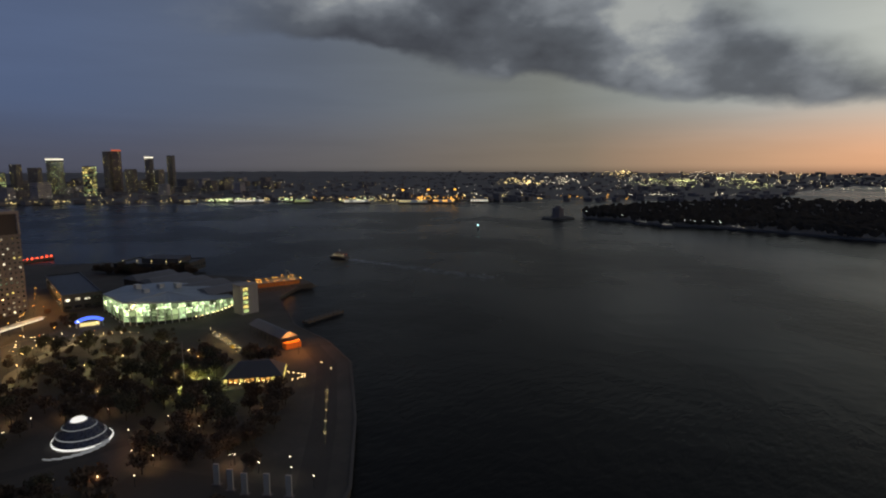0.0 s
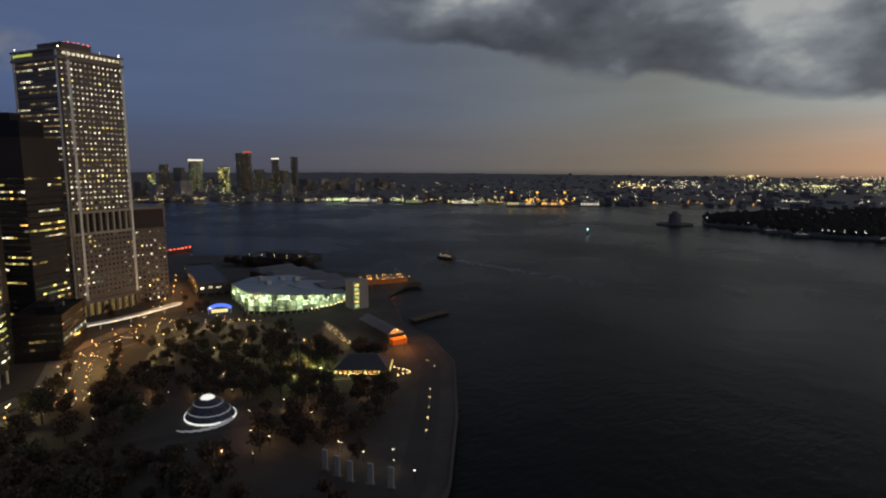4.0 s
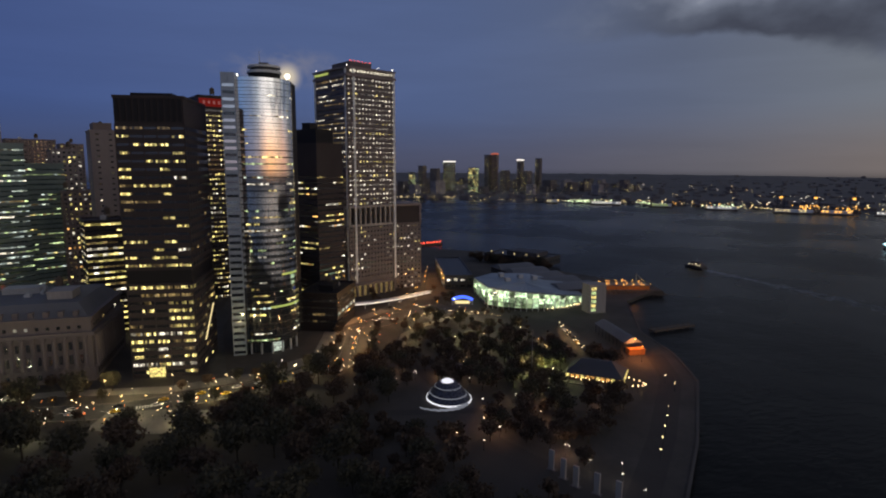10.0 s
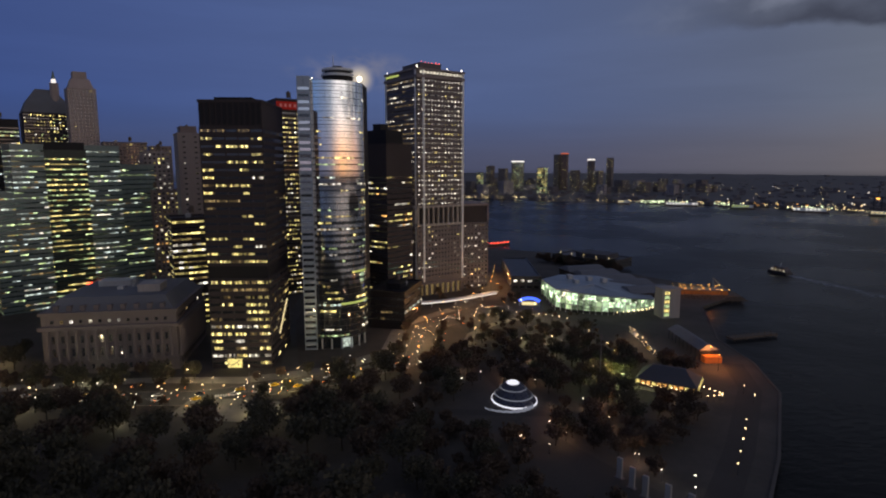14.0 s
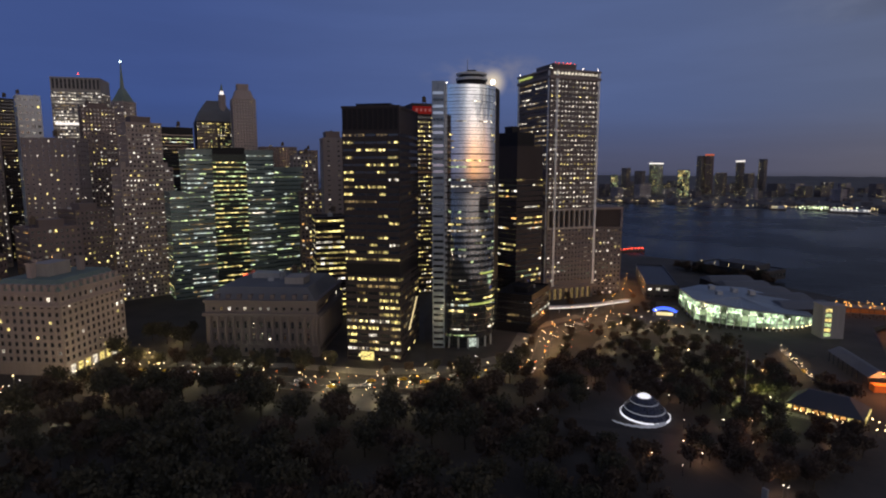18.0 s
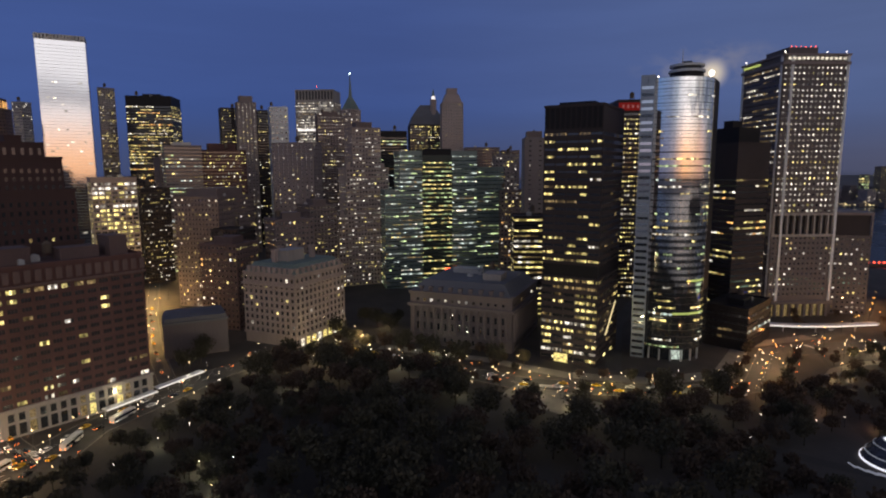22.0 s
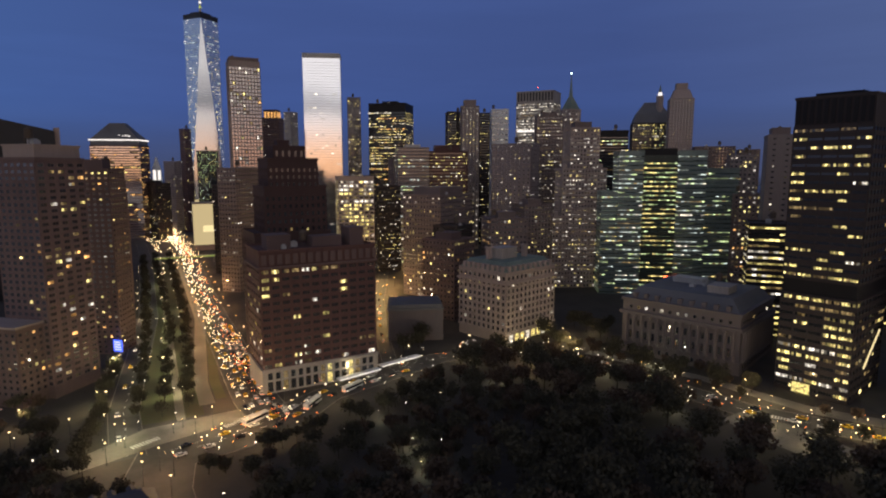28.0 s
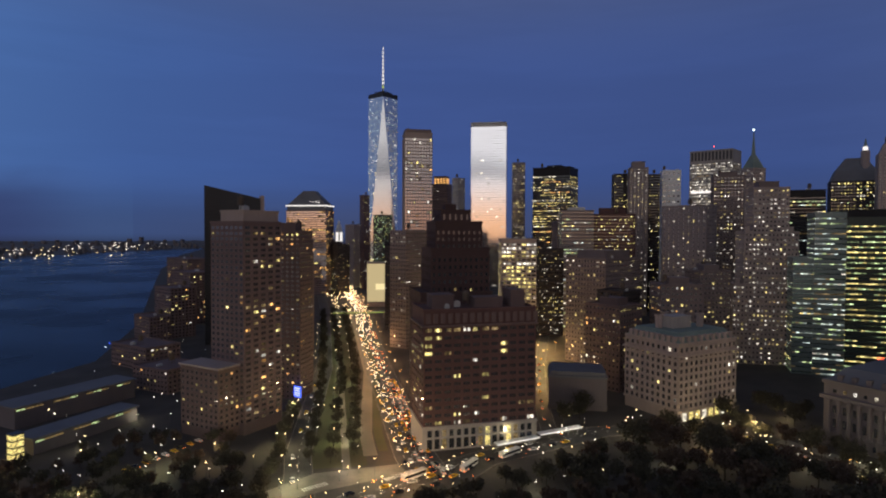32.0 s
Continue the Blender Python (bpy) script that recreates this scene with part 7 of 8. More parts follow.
def join_grove():
    """The trees deep in the park and up the avenue, too many to tell apart."""
    g = Geo()
    for kind, x, y, size in GROVE:
        m = Matrix.Translation((x, y, GZ)) @ Matrix.Rotation(random.uniform(0, 6.28), 4, "Z") @ Matrix.Scale(size, 4)
        kit = FAR_TREES if y > 215 or size < 0.72 else TREES
        for me, slot in ((kit[kind][0], 2), (kit[kind][1], 0 if WORDS[kind].find("rusty") < 0 and WORDS[kind].find("reddish") < 0 else 1)):
            k = len(g.v)
            g.v += [tuple(m @ v.co) for v in me.vertices]
            g.f += [tuple(i + k for i in f.vertices) for f in me.polygons]
            g.s += [slot] * len(me.polygons)
    ob = new("tree_grove", g.mesh("tree_grove", [LEAF["green"], LEAF["rust"], M["bark"]]))
    tagged(ob, "dense dark grove of park and avenue trees", "trees", kind="stuff")


join_grove()

# ---- lamps ----
def lamp_kit(h, bulb, r):
    g = Geo()
    g.tube(0, 0, 0, h, 0.12, 0.07, 6)
    g.tube(0, 0, 0, 0.6, 0.22, 0.16, 6)
    post = g.mesh("lamp_post", M["dark_steel"])
    g = Geo()
    g.ball((0, 0, h + r * 0.8), r)
    return post, g.mesh("lamp_globe", bulb)


KITS = {"park": (lamp_kit(4.2, M["bulb_white"], 0.16), "park lamp with a glowing white globe"),
        "warm": (lamp_kit(4.2, M["bulb_warm"], 0.19), "park lamp with a glowing warm globe"),
        "street": (lamp_kit(9.0, M["bulb_warm"], 0.25), "tall street lamp with a warm light"),
        "sodium": (lamp_kit(9.0, M["bulb_orange"], 0.25), "tall street lamp with an orange sodium light")}


def street_lamp(kind, x, y, power=0.0, col=(1.0, 0.75, 0.42)):
    (post, globe), words = KITS[kind]
    t = thing("street_lamp" if kind in ("street", "sodium") else "park_lamp", words, "lamp", x, y, GZ, 0, "street lamps" if kind in ("street", "sodium") else "park lamps")
    part("post", post, None, t)
    part("globe", globe, None, t)
    if power:
        h = 9.0 if kind in ("street", "sodium") else 4.2
        l = bpy.data.lights.new("street_light", "POINT")
        l.energy, l.color, l.shadow_soft_size = power * 3.4, col, 0.5
        ob = new("street_light", l)
        ob.location = (x, y, GZ + h - 0.6)


def along(pts, step):
    out, rest = [], 0.0
    for a, b in zip(pts, pts[1:]):
        a, b = Vector(a), Vector(b)
        L = (b - a).length
        s = rest
        while s < L:
            out.append(a.lerp(b, s / L))
            s += step
        rest = s - L
    return out


def lamps():
    SODIUM = (1.0, 0.56, 0.22)
    for side, off in (("a", -11.5), ("b", 11.5)):
        for i, p in enumerate(along([(x + off, y) for x, y in WEST], 34)[:26]):
            street_lamp("sodium" if i % 2 else "street", p.x, p.y, 1900 if p.y < 560 and side == "a" else (1900 if p.y < 1000 and i % 2 else 0), SODIUM)
    for i, p in enumerate(along(WEST2, 30)[:16]):
        street_lamp("street", p.x - 7.5, p.y, 1500 if i < 9 and i % 2 == 0 else 0)
    for i, p in enumerate(along([(90, 262), (156, 467), (258, 800)], 17)[:30]):
        street_lamp("park", p.x + (4 if i % 2 else -4), p.y, 500 if i < 10 and i % 3 == 0 else 0, (1, 0.9, 0.65))
    for i, p in enumerate(along(PLACE[1:], 22)):
        street_lamp("street", p.x, p.y - (11 if i % 2 else -9), (780 if i % 2 else 480) if p.x > 80 else 650, (1.0, 0.84, 0.46) if p.x > 80 else (1.0, 0.6, 0.28))
    for i, p in enumerate(along(STATE, 20)):
        street_lamp("sodium" if p.y < -10 else "street", p.x - 8, p.y, (2000 if 370 < p.x < 420 else 900 if 75 < p.y < 185 else 1600) if i % 2 else 0, SODIUM if p.y < -10 else (1.0, 0.86, 0.45))
    for i, p in enumerate(along([(262, 340), (303, 395), (372, 478)], 28)):
        street_lamp("street", p.x + (3.6 if i % 2 else -3.6), p.y, 3600, (1.0, 0.66, 0.25))
    for i, p in enumerate(along([(440, -60), (500, -95), (600, -120)], 26)):
        street_lamp("sodium", p.x, p.y - 7, 900, (1.0, 0.5, 0.16))
    for p in along([(40, 180), (80, 62), (117, -48), (150, -90)], 19):
        street_lamp("park", p.x + 4, p.y + 2)
    for x, y in ((221, -158), (213, -152), (204, -145), (195, -138), (186, -131), (257, -181), (246, -179)):
        street_lamp("warm", x, y)
    for x, y in ((180, -111), (162, -109), (198, -97), (230, -100), (251, -96), (219, -77), (218, -58), (229, -73), (236, -134), (251, -108), (249, -79), (304, -48), (294, -66), (283, -82)):
        street_lamp("park", x, y, 170 if x > 190 else 0, (1.0, 0.58, 0.34))
    # lawns by the river and the foot of the avenue
    for i, (x, y) in enumerate(((-28, 268), (-29, 310), (-22, 300), (-25, 348), (-32, 326), (-36, 301), (1, 385), (15, 349), (4, 298), (18, 307), (24, 287), (34, 270), (0, 246), (-9, 242), (-13, 233),
                                (15, 219), (11, 235), (8, 226), (-6, 224), (47, 254), (28, 220), (-48, 290), (-60, 312), (-44, 322))):
        street_lamp("park", x, y, 260 if i % 3 == 0 else 0, (0.95, 0.9, 0.6))
    for i, (x, y) in enumerate(((66, 266), (71, 264), (89, 314), (84, 317), (100, 293), (131, 383), (86, 254), (113, 324), (132, 367), (104, 354), (138, 500), (137, 444), (164, 477), (62, 251),
                                (55, 255), (76, 329), (219, 614), (101, 355), (81, 251))):
        street_lamp("park" if i % 3 else "warm", x, y, 420 if i % 4 == 0 else 0, (1.0, 0.92, 0.6))
    # under the northern trees
    for i, (x, y) in enumerate(((136, 153), (154, 161), (168, 200), (146, 170), (137, 171), (134, 187), (153, 201), (131, 197), (188, 197), (225, 194), (194, 121), (250, 112), (257, 112), (271, 111),
                                (233, 100), (283, 160), (261, 194), (257, 246), (210, 249), (230, 257), (305, 165), (306, 145), (240, 206), (178, 214))):
        street_lamp("park" if i % 4 else "warm", x, y, 240 if i % 3 == 0 else 0, (0.95, 0.95, 0.62))
    for _ in range(12):
        while True:
            x, y = random.uniform(60, 400), random.uniform(-170, 225)
            if inside(x, y, PARK) and (y < 10 or y > 160):
                break
        street_lamp("park", x, y)
    # the lane by the restaurant and the sodium-lit quay beside it
    for i, p in enumerate(along([(368, -172), (340, -168), (306, -162)], 9)):
        street_lamp("warm", p.x, p.y, 380 if i % 2 else 0, (1.0, 0.66, 0.3))
    for x, y in ((304, -192), (290, -188)):
        street_lamp("sodium", x, y, 1500, (1.0, 0.36, 0.1))
    # sodium glow of the street in front of the terminal and the narrow canyon street
    for x, y, power in ((417, -30, 1100), (390, -34, 800), (435, -52, 500), (502, -109, 800), (546, -129, 1100), (520, -124, 600)):
        street_lamp("sodium", x, y, power, (1.0, 0.42, 0.13))
    for x, y, power in ((242, 316, 2200), (271, 358, 2600), (322, 408, 3000), (350, 432, 3200), (426, 508, 4200), (472, 590, 5200)):
        street_lamp("sodium", x, y, power, (1.0, 0.6, 0.22))
    # bright patches of the forecourts and crossings
    GOLD, LIME, PEACH = (1.0, 0.74, 0.36), (0.93, 0.93, 0.48), (1.0, 0.6, 0.27)
    for x, y, power in ((296, 40, 800), (302, 66, 800), (300, 96, 1000), (300, 198, 2400), (262, 196, 1600), (368, -26, 1500), (402, -72, 1100), (420, -120, 900), (360, -64, 700),
                        (96, 246, 2600), (34, 300, 1000), (-62, 300, 2000), (-84, 330, 2000)):
        street_lamp("street", x, y, power, GOLD)
    for x, y, power in ((306, 150, 500), (60, 256, 1500), (92, 294, 1000), (104, 332, 1000), (116, 372, 1100), (134, 422, 1300), (156, 492, 1600), (186, 592, 2000), (64, 300, 1100),
                        (84, 350, 1000), (-20, 266, 1600), (8, 300, 1600)):
        street_lamp("street", x, y, power, LIME)
    for x, y, power in ((262, 58, 300), (272, 78, 340), (288, 46, 360), (266, 40, 220), (300, 84, 420)):
        street_lamp("warm", x, y, power, (1.0, 0.84, 0.44))
    for x, y, power in ((62, 198, 600), (66, 222, 600)):
        street_lamp("street", x, y, power, PEACH)
    for i, p in enumerate(along([(398, -74), (411, -84), (416, -96), (416, -106), (411, -118), (402, -129), (392, -139)], 5.5)):
        street_lamp("warm", p.x, p.y, 700 if i % 3 == 1 else 0, (1.0, 0.86, 0.55))
    for x, y in ((352, -112), (357, -68), (303, -84), (296, -118)):
        street_lamp("warm", x, y, 600, (1.0, 0.86, 0.6))
    # park lamps added in place of floodlights on the memorial slabs
    for x, y in ((168, -99), (180, -93), (192, -90)):
        street_lamp("park", x + 5, y - 8, 45, (1.0, 0.92, 0.8))
    for x, y in ((310, 214), (330, 224), (346, 210), (296, 240), (280, 228), (318, 196), (268, 232)):
        street_lamp("warm", x, y, 320, (1.0, 0.78, 0.38))
    # greenish lamps added on the camera side of trees that floodlights light from below
    for x, y in ((284, -120), (280, -128), (300, -130), (292, -122)):
        street_lamp("park", x, y, 1500, (0.86, 1.0, 0.38))
    # extra lamps with an olive tint, added only to brighten this lawn
    for x, y in ((340, -122), (328, -104), (362, -132), (350, -92), (334, -142), (376, -110)):
        street_lamp("warm", x, y, 360, (0.95, 0.9, 0.5))
    for x, y in ((330, -150), (348, -168), (318, -140), (360, -140), (400, -105), (420, -95), (380, -112)):
        street_lamp("warm", x, y, 130, (1.0, 0.7, 0.3))
    for x, y in ((474, -268), (468, -292)):
        l = bpy.data.lights.new("slip_light", "POINT")
        l.energy, l.color, l.shadow_soft_size = 1200, (1.0, 0.32, 0.06), 0.6
        ob = new("slip_light", l)
        ob.location = (x, y, 14)
    for _ in range(34):
        x, y = random.uniform(-110, 60), random.uniform(262, 420)
        if inside(x, y, SHORE) and not (y > 300 and x > 20):
            street_lamp("park" if random.random() < 0.75 else "street", x, y)


lamps()

# ---- traffic ----
def car_kit(paint):
    g = Geo()
    g.box(-2.2, -0.9, 0.35, 2.2, 0.9, 0.95)
    g.prism([(-1.5, -0.8), (1.1, -0.8), (1.1, 0.8), (-1.5, 0.8)], 0.95, 1.5, top=[(-1.0, -0.65), (0.5, -0.65), (0.5, 0.65), (-1.0, 0.65)])
    body = g.mesh("car_body", paint)
    g = Geo()
    g.prism([(-1.46, -0.82), (1.06, -0.82), (1.06, 0.82), (-1.46, 0.82)], 1.0, 1.4, top=[(-1.1, -0.7), (0.62, -0.7), (0.62, 0.7), (-1.1, 0.7)])
    return body, g.mesh("car_windows", M["dark_glass"])


CARS = [(car_kit(M["car_dark"]), "dark saloon car in traffic with its lights on"), (car_kit(M["car_white"]), "white car in traffic with its lights on"),
        (car_kit(M["car_yellow"]), "yellow taxi in traffic with its lights on")]
_g = Geo()
_g.ball((0, 0, 0), 0.17, rings=4, sides=6)
BULB = {"head": _g.mesh("headlight", M["head"]), "tail": _g.mesh("taillight", M["tail"])}
_g = Geo()
_g.limb((0, -0.12, 0), (0, 0.12, 0), 0.33, 0.33, 8)
WHEEL = _g.mesh("wheel", M["rubber"])


def car(x, y, turn):
    (body, glass), words = random.choice(CARS)
    c = thing("car", words, "car", x, y, GZ + 0.05, turn, "cars in traffic")
    part("body", body, None, c)
    part("window_band", glass, None, c)
    for v in (-0.6, 0.6):
        part("headlight", BULB["head"], None, c, m=Matrix.Translation((2.15, v, 0.7)))
        part("taillight", BULB["tail"], None, c, m=Matrix.Translation((-2.15, v, 0.75)))
    for u in (-1.35, 1.35):
        for v in (-0.82, 0.82):
            part("wheel", WHEEL, None, c, m=Matrix.Translation((u, v, 0.33)))


def traffic():
    def lane(pts, off, step, back, most):
        n = 0
        P = along(pts, 1.0)
        s = random.uniform(0, step)
        while s < len(P) - 2 and n < most:
            i = int(s)
            d = (P[i + 1] - P[i]).normalized()
            p = P[i] + Vector((-d.y, d.x)) * (off + random.uniform(-0.3, 0.3))
            car(p.x, p.y, math.degrees(math.atan2(d.y, d.x)) + (180 if back else 0))
            n += 1
            s += step * random.uniform(0.75, 1.5)

    lane(WEST, -7.0, 8.5, False, 20)
    lane(WEST, -3.6, 8.0, False, 22)
    lane(WEST, -0.2, 10, False, 12)
    lane(WEST, 4.0, 12, True, 14)
    lane(WEST, 7.6, 14, True, 10)
    lane(WEST2, 2.5, 26, True, 6)
    lane(PLACE[2:], -3.5, 11, False, 11)
    lane(PLACE[2:], 3.5, 13, True, 9)
    lane(STATE, -3.0, 13, False, 16)
    lane(STATE, 3.0, 14, True, 14)
    lane([(215, 275), (244, 317), (303, 395), (372, 478)], 0, 16, False, 9)
    lane([(440, -60), (500, -95), (600, -120)], 2, 15, True, 5)
    lane([(370, -176), (340, -172), (308, -166)], -2.4, 7.5, False, 8)


traffic()


def road_paint():
    """Worn lane dashes, stop lines and zebra crossings."""
    g = Geo()
    for line, offs, z in ((WEST, (-5.3, -1.9, 1.8, 5.8), 0.035), (WEST2, (0.0,), 0.035), (PLACE[2:], (0.0, 4.0), 0.045), (STATE, (0.0,), 0.055)):
        P = along(line, 1.0)
        for off in offs:
            for i in range(4, min(len(P) - 4, 420), 9):
                d = (P[i + 1] - P[i]).normalized()
                p = P[i] + Vector((-d.y, d.x)) * off
                g.turned_box(Matrix.Translation((p.x, p.y, GZ + z)) @ Matrix.Rotation(math.atan2(d.y, d.x), 4, "Z") @ Matrix.Diagonal((3.0, 0.16, 0.012, 1)))
    for x, y, turn, n in ((108, 244, 12, 14), (70, 250, 10, 10), (128, 246, 100, 9), (292, 204, 90, 9), (286, 74, 100, 10), (318, -12, 60, 10), (420, -58, 50, 10)):
        r = Matrix.Translation((x, y, GZ + 0.07)) @ Matrix.Rotation(radians(turn), 4, "Z")
        for k in range(n):
            g.turned_box(r @ Matrix.Translation((k * 1.2 - n * 0.6, 0, 0)) @ Matrix.Diagonal((0.55, 3.4, 0.012, 1)))
    tagged(new("road_paint", g.mesh("road_paint", M["white_paint"])), "worn white lane dashes and crossings on the asphalt", "road marking", kind="stuff")


road_paint()


def far_traffic():
    """Headlights, tail lights and walkway lamps farther up the avenue, too many to tell apart."""
    rnd = random.Random(77)
    for name, mat, lo, hi, n, offs, z, size in (("far_tail_lights", "tail", 300, 1500, 240, (-9, 2), 0.8, 0.2), ("far_head_lights", "head", 300, 1500, 330, (-4, 10), 0.8, 0.19),
                                                ("amber_lights", "bulb_warm", 262, 1500, 420, (-11, 11), 3.5, 0.15),
                                                ("crossing_lights", "bulb_warm", 640, 1500, 200, (-14, 44), 4.0, 0.2)):
        g = Geo()
        P = along(WEST, 2.0)
        P = [q for q in P if lo < q.y < hi]
        for _ in range(n):
            q = P[int(len(P) * rnd.random() ** 1.15)]
            g.ball((q.x - rnd.uniform(*offs), q.y, GZ + z), size * rnd.uniform(0.7, 1.6) * (0.5 + q.y / 560), rings=3, sides=5)
        tagged(new(name, g.mesh(name, M[mat])), "lights of distant traffic on the avenue", "traffic lights", kind="stuff")
    g = Geo()
    for _ in range(120):
        x, y = rnd.uniform(-90, 150), rnd.uniform(255, 640)
        if not inside(x, y, SHORE) or x > 40 + (y - 240) * 0.27:
            continue
        g.tube(x, y, GZ, GZ + 3.5, 0.07, sides=4, slot=1)
        g.ball((x, y, GZ + 3.8), rnd.uniform(0.14, 0.28), rings=3, sides=5)
    for name, mat, n in (("street_side_lights", "bulb_warm", 120), ("street_side_orange_lights", "bulb_orange", 26), ("street_side_red_lights", "tail", 70), ("street_side_white_lights", "bulb_white", 120)):
        h = Geo()
        for _ in range(n):
            q = rnd.choice(along(STATE, 3.0) + along(PLACE[2:], 3.0))
            x, y, z = q.x + rnd.uniform(-17, 17), q.y + rnd.uniform(-15, 15), rnd.uniform(0.8, 4.5)
            h.tube(x, y, GZ, GZ + z, 0.06, sides=4, slot=1)
            h.ball((x, y, GZ + z), rnd.uniform(0.09, 0.27), rings=3, sides=5)
        tagged(new(name, h.mesh(name, [M[mat], M["dark_steel"]])), "small lights of shops, stalls and signals along the street", "lights", kind="stuff")
    tagged(new("walkway_lamps", g.mesh("walkway_lamps", [M["bulb_white"], M["dark_steel"]])), "small white walkway lamps by the river", "lamps", kind="stuff")


far_traffic()


def quay_lights():
    """Small blue and white lamps at the river's edge, and parked cars by the halls."""
    rnd = random.Random(88)
    for name, mat, n in (("quay_blue_lights", "blue_light", 12), ("quay_white_lights", "bulb_white", 14)):
        g = Geo()
        for _ in range(n):
            t = rnd.random()
            x, y = -22 + 40 * t + rnd.uniform(-6, 6), 640 - 60 * t + rnd.uniform(-25, 25)
            g.tube(x, y, GZ, GZ + 4, 0.08, sides=4, slot=1)
            g.ball((x, y, GZ + 4.3), rnd.uniform(0.35, 0.6), rings=3, sides=5)
        tagged(new(name, g.mesh(name, [M[mat], M["dark_steel"]])), "small lamps along the river quay", "lamps", kind="stuff")
    for k in range(9):
        car(-4 + 4.2 * k + rnd.uniform(-0.4, 0.4), 306 + k * 3.4, 120 + rnd.uniform(-3, 3))


quay_lights()


# ---- boats and harbour lights ----
def boats():
    b = thing("ferry_boat", "two-deck ferry boat with lit cabins under way", "boat", 578, -438, 0.0, 6)
    g = Geo()
    g.prism([(-14, -4), (10, -4), (16, 0), (10, 4), (-14, 4)], 0.0, 2.6, top=[(-14, -4.4), (11, -4.4), (17.5, 0), (11, 4.4), (-14, 4.4)])
    part("hull", g, M["dark_steel"], b)
    g = Geo()
    g.box(-12, -3.6, 2.6, 8, 3.6, 5.2)
    g.box(-9, -3, 5.2, 4, 3, 7.6)
    part("cabin", g, M["granite"], b)
    for k in range(7):
        g = Geo()
        g.box(-11 + k * 2.7, 3.6, 3.4, -9.2 + k * 2.7, 3.7, 4.6)
        part("cabin_window", g, LIT["dim" if k % 2 else "white", True], b)
    g = Geo()
    g.tube(-2, 0, 7.6, 11, 0.2, sides=5)
    g.ball((-2, 0, 11.2), 0.25, slot=1)
    part("mast_light", g, [M["white_paint"], M["strip_white"]], b)
    for u, v, mat in ((-12, 3.8, "bulb_orange"), (-4, 3.8, "bulb_warm"), (6, 3.8, "bulb_white"), (-10, -3.2, "red_light"), (2, 3.2, "bulb_orange")):
        g = Geo()
        g.box(u - 0.1, v - 0.1, 5.0, u + 0.1, v + 0.1, 5.6, 1)
        g.ball((u, v, 5.8), 0.17)
        part("deck_lamp", g, [M[mat], M["dark_steel"]], b)
    wake, rnd = Geo(), random.Random(19)
    for _ in range(420):
        u = 11 + 210 * rnd.random() ** 1.3
        v = rnd.gauss(0, 1.4 + 0.028 * u)
        a, c = rnd.uniform(2, 7), rnd.uniform(0.12, 0.34)
        wake.box(u, v - c, 0.02, u + a, v + c, 0.05 + 0.03 * rnd.random())
    w = setting("boat_wake", wake, M["foam"], "pale foamy wake trailing behind the ferry boat", "water")
    w.matrix_basis = pose(578, -438, 0, 0, 0, -174)
    g = thing("channel_buoy", "lit channel buoy on the water", "buoy", 655, -805, 0.0)
    q = Geo()
    q.tube(0, 0, -0.5, 1.5, 2.0, 1.8, 10)
    q.tube(0, 0, 1.5, 6, 1.0, 0.4, 6)
    part("float", q, M["dark_steel"], g)
    q = Geo()
    q.ball((0, 0, 7), 1.6)
    part("light", q, lamp_mat("buoy_light", (0.45, 0.85, 1.0), 3.0), g)
    for x, y, turn in ((405, -1031, 15), (460, -1050, 40), (300, -1075, 0)):
        b = thing("moored_boat", "small moored boat with deck lights", "boat", x, y, 0.0, turn, "moored boats")
        q = Geo()
        q.prism([(-12, -3), (9, -3), (14, 0), (9, 3), (-12, 3)], 0, 2.0)
        part("hull", q, M["dark_steel"], b)
        q = Geo()
        q.box(-8, -2.4, 2.0, 4, 2.4, 4.4)
        part("cabin", q, M["granite"], b)
        for k in range(5):
            q = Geo()
            q.ball((-8 + k * 4, 0, 6.2 + k % 2), 0.5)
            part("deck_lamp", q, M["strip_white"], b)
    r = thing("red_pier_lights", "row of red obstruction lights on a low pier", "pier", 832, -180, 0.0, -66)
    q = Geo()
    q.box(-20, -2, 0, 20, 2, 2.6)
    part("deck", q, M["wood"], r)
    for k in range(7):
        q = Geo()
        q.tube(-18 + k * 6, 0, 2.6, 4, 0.2, sides=5, slot=1)
        q.ball((-18 + k * 6, 0, 4.4), 1.0)
        part("lamp", q, [M["red_light"], M["dark_steel"]], r)


boats()

